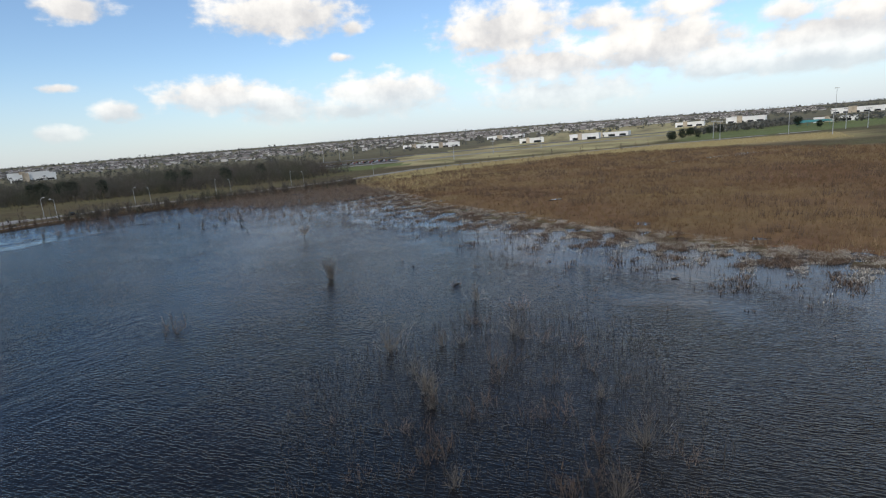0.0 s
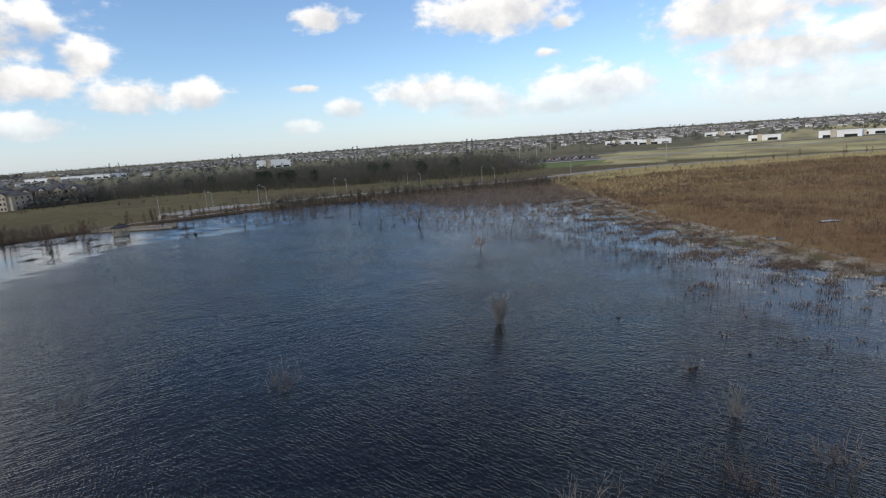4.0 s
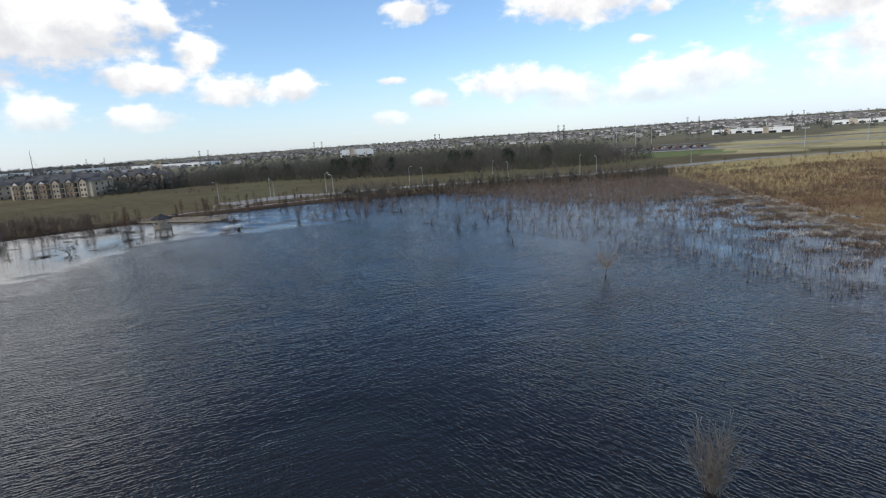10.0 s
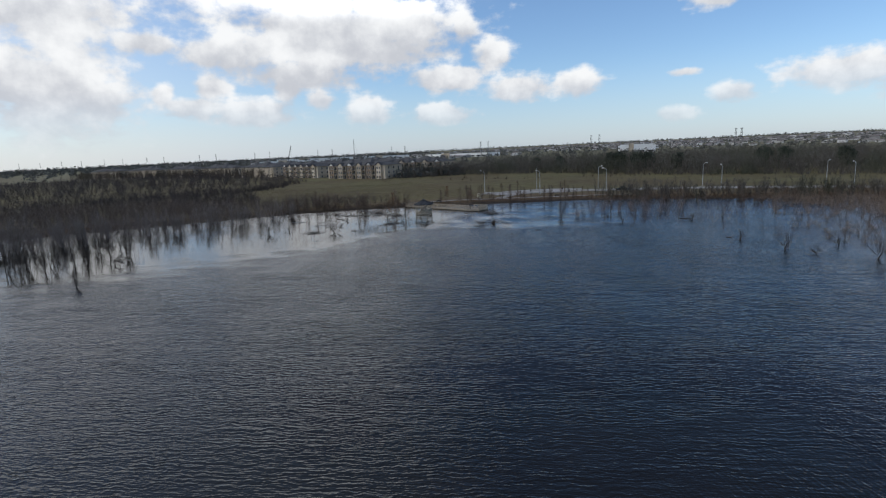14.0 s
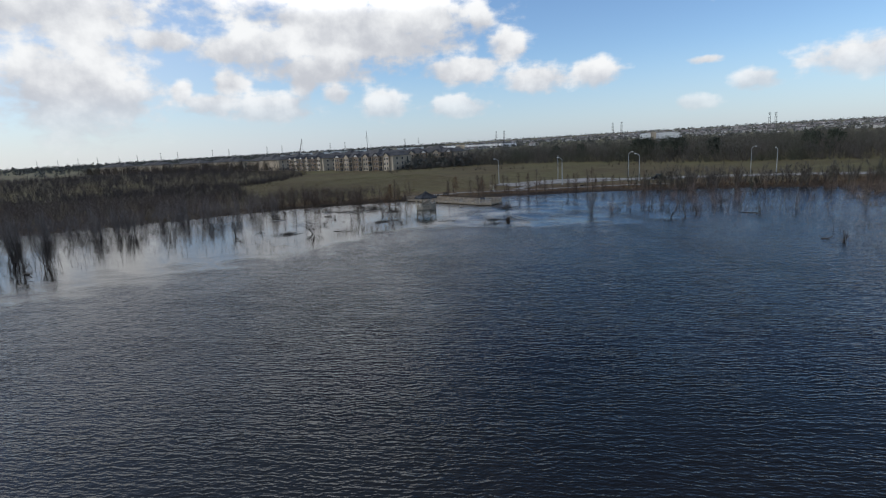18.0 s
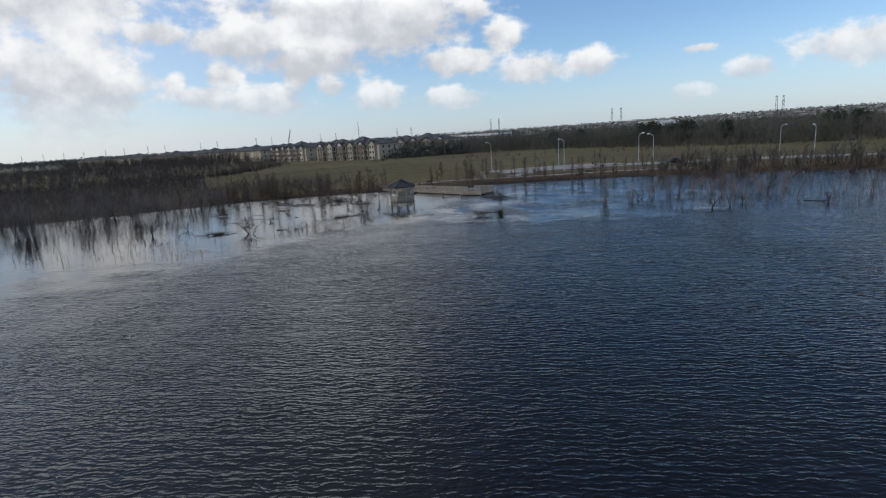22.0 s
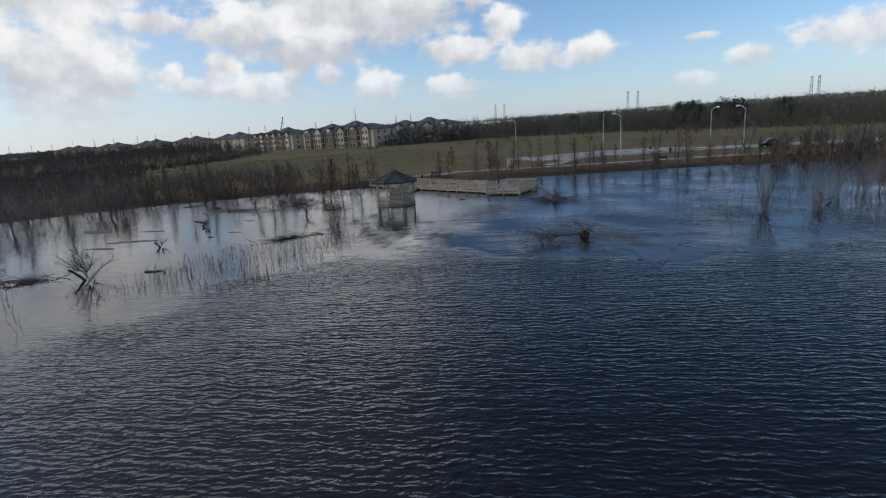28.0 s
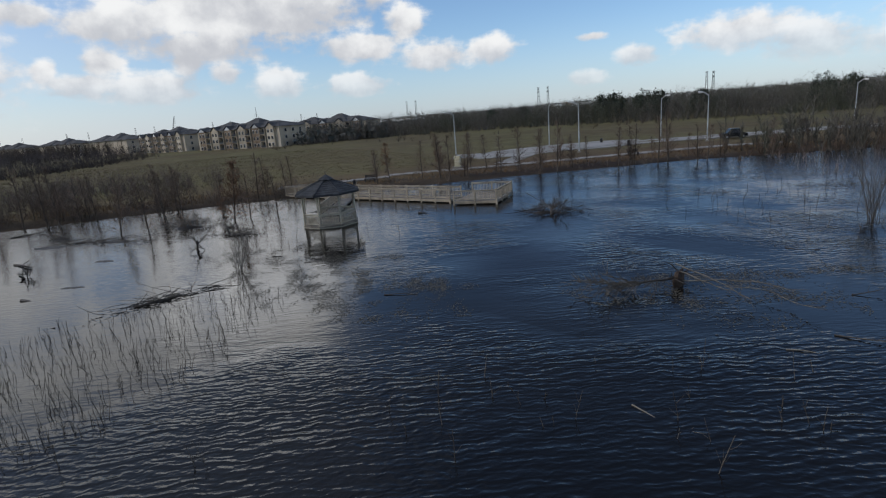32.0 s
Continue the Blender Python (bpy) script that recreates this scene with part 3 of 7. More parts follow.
STRAW = [(-36, 304), (10, 333), (105, 375), (180, 354), (260, 330), (300, 400), (190, 420), (105, 414), (40, 392), (0, 372), (-35, 340)]
in_field = inside(gx, gy, FIELD)
shade[in_field] = brown
edge = line_distance(gx, gy, FIELD_EDGE)
# straw strip and golden corner: dry grass with its sunlight mixed into the colour
tone = np.where(inside(gx, gy, STRAW), 1.0, np.clip(1 - line_distance(gx, gy, STRAW, True) / 22 + 0.3 * soft_noise(gx, gy, 15, 14), 0, 1))[:, None]
sunlit_gold = np.clip(1.15 - np.hypot((gx + 14) * 0.8, gy - 290) / 46 + 0.3 * soft_noise(gx, gy, 12, 15), 0, 0.5)[:, None] * in_field[:, None]
tone = np.maximum(tone, sunlit_gold)
tan = np.clip(1.1 - line_distance(gx, gy, STRAW[:5]) / 110 + 0.25 * soft_noise(gx, gy, 30, 16), 0, 0.24)[:, None] * in_field[:, None]
tone = np.maximum(tone, tan)
shade = shade * (1 - 0.75 * tone) + straw * 0.75 * tone
bank_d = line_distance(gx, gy, BANK)
sere = np.clip(1.25 - (bank_d + 6 * soft_noise(gx, gy, 12, 12)) / 24, 0, 0.8)[:, None] * (~in_field)[:, None]
shade = shade * (1 - sere) + np.array((0.118, 0.080, 0.042)) * sere
sport = [(196, 462), (330, 440), (560, 540), (520, 660), (300, 600)]
lawn = [(-96, 470), (-60, 430), (-14, 450), (-30, 500), (-90, 512)]
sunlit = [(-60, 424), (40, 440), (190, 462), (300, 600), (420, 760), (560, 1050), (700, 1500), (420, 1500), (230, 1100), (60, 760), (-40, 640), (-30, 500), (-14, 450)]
green = np.where(inside(gx, gy, sport) | inside(gx, gy, lawn), 0.8, 0.0)[:, None]
shade = shade * (1 - green) + np.array((0.150, 0.185, 0.058)) * green
# far meadow drawn as a sunlit patch: the sunlight is in the ground colour
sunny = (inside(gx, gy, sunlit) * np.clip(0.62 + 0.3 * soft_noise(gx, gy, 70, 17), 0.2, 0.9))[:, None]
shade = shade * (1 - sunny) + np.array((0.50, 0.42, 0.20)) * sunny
dirt = np.clip(1.5 - (bank_d + 2 * soft_noise(gx, gy, 7, 13)) / 4.5, 0, 1)[:, None]
shade = shade * (1 - dirt) + soil * dirt
scrub = np.clip((140 - gy) / 20, 0, 1)[:, None] * ((gx < -206) & (gx > -330))[:, None]
shade = shade * (1 - 0.7 * scrub) + np.array((0.070, 0.054, 0.034)) * 0.7 * scrub
shade[inside(gx, gy, POND) & (edge > 6)] = soil
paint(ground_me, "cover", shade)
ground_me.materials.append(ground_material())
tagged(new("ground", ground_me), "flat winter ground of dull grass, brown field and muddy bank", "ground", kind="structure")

THICKET = [(-206, 136), (-195, 134), (-187, 122), (-187, 110), (-184, 100), (-179, 90), (-175, 74), (-172, 60), (-165, 40), (-165, 20), (-208, 20)]
water_me, wx, wy = grid_mesh("pond_water", axis(-224, -222, 60, 420, 1.6), axis(-170, 50, 300, 302, 1.6), lambda x, y: np.zeros(np.shape(x)))
STILL = [(-134, 88), (-135, 104), (-137, 118), (-139.6, 131), (-141.7, 133.3), (-144.8, 136.5), (-145.2, 140.4), (-143.3, 144.2), (-140.4, 147.9), (-139, 151.9), (-134.9, 153.7),
         (-132, 156), (-129.9, 158.9), (-126, 161), (-118, 172), (-112, 188), (-124, 202), (-150, 204), (-165, 195), (-180, 180), (-192, 172), (-206, 140), (-208, 60), (-140, 60)]
inner = np.where(inside(wx, wy, STILL), 1.0, -1.0) * line_distance(wx, wy, STILL, True)
soft = np.interp(wy, [118, 130], [16.0, 3.0])
quiet = np.clip(0.65 + inner / soft + 0.25 * soft_noise(wx, wy, 10, 81) + 0.12 * soft_noise(wx, wy, 4, 82), 0, 1)
north = np.clip((wx + wy - 2) / 10, 0, 1)                    # the northern corner is smooth but never quite a mirror
paws = np.clip(0.22 + 0.4 * soft_noise(wx, wy * 1.3, 13, 86), 0.0, 0.7)
# glass: low values keep the tilted normals, so the corner mirrors higher sky
glass = quiet * (1 - north * np.clip(0.72 + 0.30 * soft_noise(wx, wy, 9, 87), 0.25, 0.95))
quiet = quiet * (1 - north * paws)
for px, py, pr in ((-130.5, 163.5, 4.5), (-127.0, 171.0, 5.0), (-138.6, 158.4, 2.6), (-133.5, 157.4, 2.2)):
    quiet = np.maximum(quiet, 0.92 * np.clip(1.6 - np.hypot(wx - px, wy - py) / pr, 0, 1))
    glass = np.maximum(glass, 0.80 * np.clip(1.6 - np.hypot(wx - px, wy - py) / pr, 0, 1))
lee = np.minimum(line_distance(wx, wy, BANK), line_distance(wx, wy, FIELD_EDGE) - 10) + 16 * soft_noise(wx + wy, (wy - wx) * 0.35, 14, 85)
quiet = np.maximum(quiet, 0.36 * np.clip(1.6 - lee / 62, 0, 1))
reedy = np.maximum(inside(wx, wy, THICKET) * 1.0, np.clip(1 - line_distance(wx, wy, THICKET, True) / 22, 0, 1))
quiet = np.maximum(quiet, 0.88 * reedy) - 0.10 * inside(wx, wy, THICKET)
quiet = np.maximum(quiet, 0.84 * np.clip(1 - (line_distance(wx, wy, FIELD_EDGE) - 20 + 10 * soft_noise(wx, wy, 18, 84)) / 24, 0, 1))
shore = np.clip(1.4 - line_distance(wx, wy, BANK) / 26, 0, 1)
quiet = 0.95 * quiet * (1 - 0.22 * shore)
glass = np.where((inner > -4) & (north > 0), glass, quiet) * (1 - 0.55 * shore) * (1 - 0.3 * reedy)
paint(water_me, "calm", np.column_stack([np.clip(quiet, 0, 1), np.clip(glass, 0, 1), np.zeros(len(wx))]))
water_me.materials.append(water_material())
tagged(new("water", water_me), "dark wind-ruffled flood water reflecting the cloudy sky", "water", kind="structure")


def gz(x, y):
    return float(ground_height(np.array([x]), np.array([y]))[0])


# ---------------------------------------------------------------- roads, paths and puddles
def ribbon(name, line, width, lift, mat, label, thick=0.25):
    """A road or path draped along a line."""
    pts = []
    for (xa, ya), (xb, yb) in zip(line, line[1:]):
        n = max(2, int(math.hypot(xb - xa, yb - ya) / 4))
        pts += [(xa + (xb - xa) * k / n, ya + (yb - ya) * k / n) for k in range(n)]
    p = np.array(pts + [line[-1]], dtype=float)
    for _ in range(6):
        p[1:-1] = (p[:-2] + 2 * p[1:-1] + p[2:]) / 4
    d = np.gradient(p, axis=0)
    d /= np.linalg.norm(d, axis=1, keepdims=True)
    side = np.stack([-d[:, 1], d[:, 0]], 1) * width / 2
    z = ground_height(p[:, 0], p[:, 1])
    for _ in range(4):
        z[1:-1] = (z[:-2] + 2 * z[1:-1] + z[2:]) / 4
    z = np.maximum(z, ground_height(*(p + side).T))
    z = np.maximum(z, ground_height(*(p - side).T)) + lift
    g = Geo()
    for k in range(len(p)):
        l, r = p[k] + side[k], p[k] - side[k]
        g.v += [(l[0], l[1], z[k] - thick), (l[0], l[1], z[k]), (r[0], r[1], z[k]), (r[0], r[1], z[k] - thick)]
        if k:
            a, b = 4 * (k - 1), 4 * k
            g.f += [(a, b, b + 1, a + 1), (a + 1, b + 1, b + 2, a + 2), (a + 2, b + 2, b + 3, a + 3)]
    return tagged(new(name, g.mesh(name, mat)), label, "road" if "road" in name else "path", kind="structure"), p, z


ROAD = [(-204, 212), (-197, 217), (-188, 226), (-174, 247), (-146, 272), (-112, 290), (-75, 316), (-40, 350), (-5, 384), (50, 402), (150, 428), (320, 446)]
PATH_LINE = [(-191, 186), (-184, 196), (-177, 206), (-171, 216), (-164, 226), (-152, 236)]
ribbon("road", ROAD, 9.0, 0.05, M_CONCRETE, "pale concrete park road behind the bank")
ribbon("path", PATH_LINE, 2.6, 0.06, M_CONCRETE, "narrow concrete footpath along the bank")
ribbon("path", [(-197, 171), (-193, 176), (-190, 185)], 2.4, 0.07, M_CONCRETE, "short concrete path to the boardwalk")
ribbon("path", [(-183, 203), (-186, 212), (-190, 219)], 3.2, 0.075, M_CONCRETE, "concrete link between footpath and road")
ribbon("road", [(-420, 500), (-200, 505), (-95, 500), (-17, 522), (60, 566), (250, 640), (700, 720)], 15.0, 0.12, M_CONCRETE, "wide pale road across the far meadow")
ribbon("road", [(-300, 700), (-60, 660), (100, 690), (420, 800), (900, 900)], 22.0, 0.25, M_ASPHALT, "distant grey highway on the plain")
plaza = Geo().slab([(-193, 208), (-187.8, 213), (-185, 224), (-181.5, 232), (-178.5, 240), (-184, 247), (-192, 244), (-199, 234), (-203, 222), (-199, 211)], 0.4, max(gz(-193, 208), gz(-203, 222), gz(-184, 247)) + 0.10)
tagged(new("pavement", plaza.mesh("pavement", M_CONCRETE)), "broad pale concrete apron between footpath and road", "pavement", kind="structure")
lot = Geo().slab([(-112, 520), (-30, 536), (-40, 578), (-122, 562)], 1.2, 1.95)
tagged(new("parking_lot", lot.mesh("parking_lot", M_ASPHALT)), "grey asphalt parking lot with cars", "pavement", kind="structure")


def puddle(x, y, a, b, turn, seed):
    rng = np.random.RandomState(seed)
    ring = []
    for k in range(28):
        w = 2 * math.pi * k / 28
        r = 1 + 0.22 * math.sin(3 * w + seed) + 0.12 * math.sin(7 * w + 2 * seed) + rng.uniform(-0.06, 0.06)
        u, v = a * r * math.cos(w), b * r * math.sin(w)
        ring.append((x + u * math.cos(turn) - v * math.sin(turn), y + u * math.sin(turn) + v * math.cos(turn)))
    top = max(gz(px, py) for px, py in ring) + 0.03
    tagged(new("puddle", Geo().slab(ring, top - 0.5, top).mesh("puddle", M_PUDDLE)), "shallow standing water in the brown field", "puddle", "", "flood puddles")


M_PUDDLE = material("still_puddle_water", (0.03, 0.03, 0.03), 0.08, grain=0.5, amount=0.2, spec=0.6)
puddle(148, 268, 15, 3.0, 0.2, 1)
puddle(166, 276, 9, 2.2, -0.2, 2)
puddle(122, 262, 7, 1.4, 0.1, 3)
puddle(186, 268, 10, 1.6, 0.15, 4)
puddle(38, 166, 2.2, 1.1, 0.4, 5)


# ---------------------------------------------------------------- trees and brush
def wander(rng, p, d, length, r, segs, out, steps=3, taper=0.5, bend=0.18, lift=0.04):
    """One limb in a few bent steps; returns its joints."""
    joints = [(p, d, r)]
    for k in range(steps):
        d = (d + Vector(rng.normal(0, bend, 3)) + Vector((0, 0, lift))).normalized()
        q = p + d * (length / steps)
        r2 = r * (1 - (1 - taper) / steps)
        out.append((*p, *q, r, r2))
        p, r = q, r2
        joints.append((p, d, r))
    return joints


def sideways(rng, d, angle):
    """A direction that leaves d at an angle."""
    axis_ = d.orthogonal().normalized()
    axis_.rotate(Matrix.Rotation(rng.uniform(0, 2 * math.pi), 3, d))
    e = d.copy()
    e.rotate(Matrix.Rotation(angle, 3, axis_))
    return e.normalized()


def conifer_tree(seed, h):
    """A leafless bald cypress: straight stem, many short rising side twigs."""
    rng = np.random.RandomState(seed)
    stem, crown = [], []
    joints = wander(rng, Vector((0, 0, -0.3)), Vector((0, 0, 1)), h + 0.3, 0.015 * h, 6, stem, 7, 0.12, 0.035, 0.05)
    for k in range(64):
        s = rng.uniform(0.16, 0.98)
        i = min(int(s * 7), 6)
        f = s * 7 - i
        p = joints[i][0].lerp(joints[i + 1][0], f)
        ln = (0.19 * h * (1 - s) ** 0.8 + 0.35) * rng.uniform(0.7, 1.2)
        d = sideways(rng, Vector((0, 0, 1)), rng.uniform(0.75, 1.15))
        js = wander(rng, p, d, ln, 0.024 + 0.016 * (1 - s), 2, crown, 2, 0.5, 0.12, 0.10)
        for j in js[1:]:
            for _ in range(2):
                wander(rng, j[0], sideways(rng, j[1], rng.uniform(0.4, 0.9)), ln * rng.uniform(0.35, 0.7), 0.020, 1, crown, 1, 0.5, 0.1)
    return stem, crown


def spread_tree(seed, h, stems=3, fan=0.3, kids=9, twig=0.4):
    """A leafless shrubby tree with several rising stems."""
    rng = np.random.RandomState(seed)
    stem, crown = [], []
    for k in range(stems):
        d = sideways(rng, Vector((0, 0, 1)), rng.uniform(0.05, fan))
        r = 0.012 * h * rng.uniform(0.6, 1.1)
        hh = h * rng.uniform(0.7, 1.0)
        start = Vector((rng.normal(0, 0.12), rng.normal(0, 0.12), -0.5))
        js = wander(rng, start, d, hh + 0.5, r, 4, stem, 5, 0.25, 0.10, 0.05)
        for n in range(kids):
            i = rng.randint(1, 5)
            p = js[i][0].lerp(js[min(i + 1, 5)][0], rng.uniform(0, 1))
            ln = h * twig * rng.uniform(0.4, 1.0) * (1.15 - 0.13 * i)
            js2 = wander(rng, p, sideways(rng, js[i][1], rng.uniform(0.3, 0.8)), ln, js[i][2] * 0.5, 2, crown, 3, 0.35, 0.14, 0.10)
            for j in js2[1:]:
                for _ in range(2):
                    wander(rng, j[0], sideways(rng, j[1], rng.uniform(0.25, 0.7)), ln * rng.uniform(0.2, 0.5), 0.007, 1, crown, 1, 0.5, 0.1)
    return stem, crown


def fan_bush(seed, h, stems=22, fan=0.55, foot=0.3):
    """A drowned bush: thin stems that fan out of the water."""
    rng = np.random.RandomState(seed)
    stem, crown = [], []
    for k in range(stems):
        d = sideways(rng, Vector((0, 0, 1)), abs(rng.normal(0, fan)))
        hh = h * rng.uniform(0.55, 1.0)
        start = Vector((rng.normal(0, foot), rng.normal(0, foot), -0.3))
        js = wander(rng, start, d, hh, 0.013, 3, stem, 4, 0.3, 0.16, 0.02)
        for j in js[1:]:
            for _ in range(3):
                wander(rng, j[0], sideways(rng, j[1], rng.uniform(0.2, 0.7)), hh * rng.uniform(0.15, 0.45), 0.0065, 1, crown, 2, 0.4, 0.2)
    return stem, crown


def tree_thing(name, segs, bark, twigs, label, category, group=""):
    root = thing(name, label, category, group=group)
    part("trunk", tubes_mesh("trunk", segs[0], bark, 5), bark, root)
    part("crown", tubes_mesh("crown", segs[1], twigs, 3), twigs, root)
    return root


def put(master, x, y, z, turn=0.0, scale=1.0, used=set()):
    """The first call places the model itself, later calls place copies."""
    m = pose(x, y, z, 0, 0, turn) @ Matrix.Scale(scale, 4)
    if master.name not in used:
        used.add(master.name)
        master.matrix_world = m
        return master
    return copy_thing(master, m)


LIB_CYPRESS = [conifer_tree(100 + k, 7.5 + 0.5 * k) for k in range(5)]
LIB_SPREAD = [spread_tree(200 + k, 4.6 + 0.35 * k, 3 + k % 3) for k in range(5)]
LIB_BUSH = [fan_bush(300 + k, 2.4 + 0.2 * k) for k in range(4)]
LIB_TALL = [spread_tree(400 + k, 8.5 + 0.8 * k, 1 + k % 2, 0.15, 12, 0.32) for k in range(4)]

cypress = [tree_thing("cypress_tree", s, M_BARK, M_TWIG, "bare grey-brown cypress standing along the muddy bank", "tree", "cypresses along the bank") for s in LIB_CYPRESS]
rusty = tree_thing("cypress_tree", conifer_tree(120, 7.0), M_BARK, M_RUST, "cypress still holding rusty brown needles on the bank", "tree", "cypresses along the bank")
leaves_rng = np.random.RandomState(7)
pts = np.array([s[3:6] for s in conifer_tree(120, 7.0)[1]])
pts = pts[leaves_rng.randint(0, len(pts), 900)] + leaves_rng.normal(0, 0.16, (900, 3))
part("needles", tri_mesh("needles", blades(pts, pts + leaves_rng.normal(0, 0.13, (900, 3)), np.full(900, 0.10), leaves_rng), M_RUST), M_RUST, rusty, "tufts of rusty dry needles")


def bank_tree(kind, x, y, scale=1.0, turn=None):
    turn = (x * 37 + y * 17) % 360 if turn is None else turn
    model = rusty if kind < 0 else cypress[kind % 5]
    put(model, x, y, max(gz(x, y), -0.5) - 0.05, turn, scale)


bank_tree(0, -203.5, 136.5, 0.85)
bank_tree(1, -202.0, 139.5, 0.8)
bank_tree(2, -200.8, 141.8, 0.85)
bank_tree(3, -199.0, 143.9, 0.75)
bank_tree(4, -197.2, 144.8, 0.8)
bank_tree(0, -198.6, 147.0, 0.9)
bank_tree(2, -200.1, 148.2, 0.7)
bank_tree(1, -183.5, 148.0, 0.85)
bank_tree(3, -183.0, 150.4, 0.75)
bank_tree(4, -191.2, 154.0, 0.8)
bank_tree(1, -195.1, 157.0, 0.85)
bank_tree(0, -186.1, 158.9, 0.7)
bank_tree(-1, -179.5, 157.6, 0.95)
bank_tree(2, -179.8, 159.4, 0.72)
bank_tree(3, -178.3, 161.8, 0.74)
bank_tree(4, -192.6, 166.0, 0.8)
bank_tree(-1, -197.0, 190.0, 0.7)
bank_tree(-1, -192.0, 197.0, 0.55)
bank_tree(1, -186.4, 180.5, 0.75)
bank_tree(2, -181.0, 187.4, 0.85)
bank_tree(3, -178.6, 190.4, 0.9)
bank_tree(0, -184.9, 191.0, 0.8)
bank_tree(4, -181.7, 194.2, 0.75)
bank_tree(1, -181.5, 197.4, 0.8)
bank_tree(2, -175.6, 198.2, 0.85)
bank_tree(3, -172.4, 198.6, 0.9)
bank_tree(4, -170.6, 200.4, 0.95)
bank_tree(0, -169.9, 203.0, 0.75)
bank_tree(1, -165.4, 207.6, 0.85)
bank_tree(2, -164.4, 208.8, 0.8)
bank_tree(3, -161.2, 210.9, 1.05)
bank_tree(4, -160.4, 212.2, 1.0)
bank_tree(0, -156.0, 211.6, 0.9)
bank_tree(1, -156.3, 215.2, 0.85)
rng = np.random.RandomState(21)
for k in range(24):
    s = k / 23.0
    bank_tree(k, -205 + s * 16 + rng.normal(-1.5, 1.6), 136 + s * 34 + rng.normal(0, 1.0), rng.uniform(0.5, 0.85))
for k in range(20):
    s = k / 19.0
    bank_tree(k, -186 + s * 30 + rng.normal(-1.2, 1.4), 181 + s * 38 + rng.normal(0, 1.0), rng.uniform(0.5, 0.85))
for k in range(42):                                   # on along the bank, away from the dock
    s = k / 41.0
    x, y = -152 + s * 108, 219 + s * 72 - 9 * math.sin(s * 3.1)
    bank_tree(k, x + rng.normal(0, 1.8), y + rng.normal(0, 2.4), rng.uniform(0.5, 0.9))
for k in range(26):                                   # behind the flooded thicket
    s = k / 25.0
    bank_tree(k, -209 + 4 * s + rng.normal(0, 1.2), 20 + s * 114, rng.uniform(0.6, 0.95))
for k in range(20):                                   # young trees along the road and the far edge of the field
    s = k / 19.0
    bank_tree(k, -30 + s * 190 + rng.normal(0, 3), 316 + 88 * math.sin(s * 1.7) + rng.normal(0, 4), rng.uniform(0.55, 0.85))


def joined(name, lib, places, mat, label, category, low=0.7, high=1.15, seed=1, sides=3, base=None, fat=2.0):
    """Many leafless plants that nobody could count, as one object."""
    r = np.random.RandomState(seed)
    out = []
    arrays = [np.array(list(a) + list(b)) for a, b in lib]
    zs = ground_height(places[:, 0], places[:, 1]) if base is None else np.full(len(places), base)
    for (x, y), z in zip(places, zs):
        s = arrays[r.randint(len(arrays))].copy()
        w, k = r.uniform(0, 6.28), r.uniform(low, high)
        c, q = math.cos(w) * k, math.sin(w) * k
        for o in (0, 3):
            px, py = s[:, o].copy(), s[:, o + 1].copy()
            s[:, o], s[:, o + 1], s[:, o + 2] = px * c - py * q + x, px * q + py * c + y, s[:, o + 2] * k + z
        s[:, 6:8] *= k * fat
        out.append(s)
    return tagged(new(name, tubes_mesh(name, np.concatenate(out), mat, sides)), label, category, kind="stuff")


def light_tree(seed, h, n=26):
    """A plain leafless tree for the depth of a wood."""
    rng = np.random.RandomState(seed)
    stem = []
    js = wander(rng, Vector((0, 0, -0.3)), Vector((0, 0, 1)), h * 0.9, 0.016 * h, 3, stem, 3, 0.3, 0.08)
    twigs = []
    for k in range(n):
        i = rng.randint(0, 3)
        p = js[i][0].lerp(js[i + 1][0], rng.uniform(0.2, 1))
        js2 = wander(rng, p, sideways(rng, js[i][1], rng.uniform(0.3, 0.8)), h * rng.uniform(0.18, 0.4), 0.045, 2, twigs, 2, 0.4, 0.15, 0.15)
        for j in js2[1:]:
            wander(rng, j[0], sideways(rng, j[1], rng.uniform(0.3, 0.8)), h * rng.uniform(0.08, 0.18), 0.03, 1, twigs, 1, 0.4)
    return stem, twigs


LIB_LIGHT = [light_tree(500 + k, 9.0 + k) for k in range(5)]


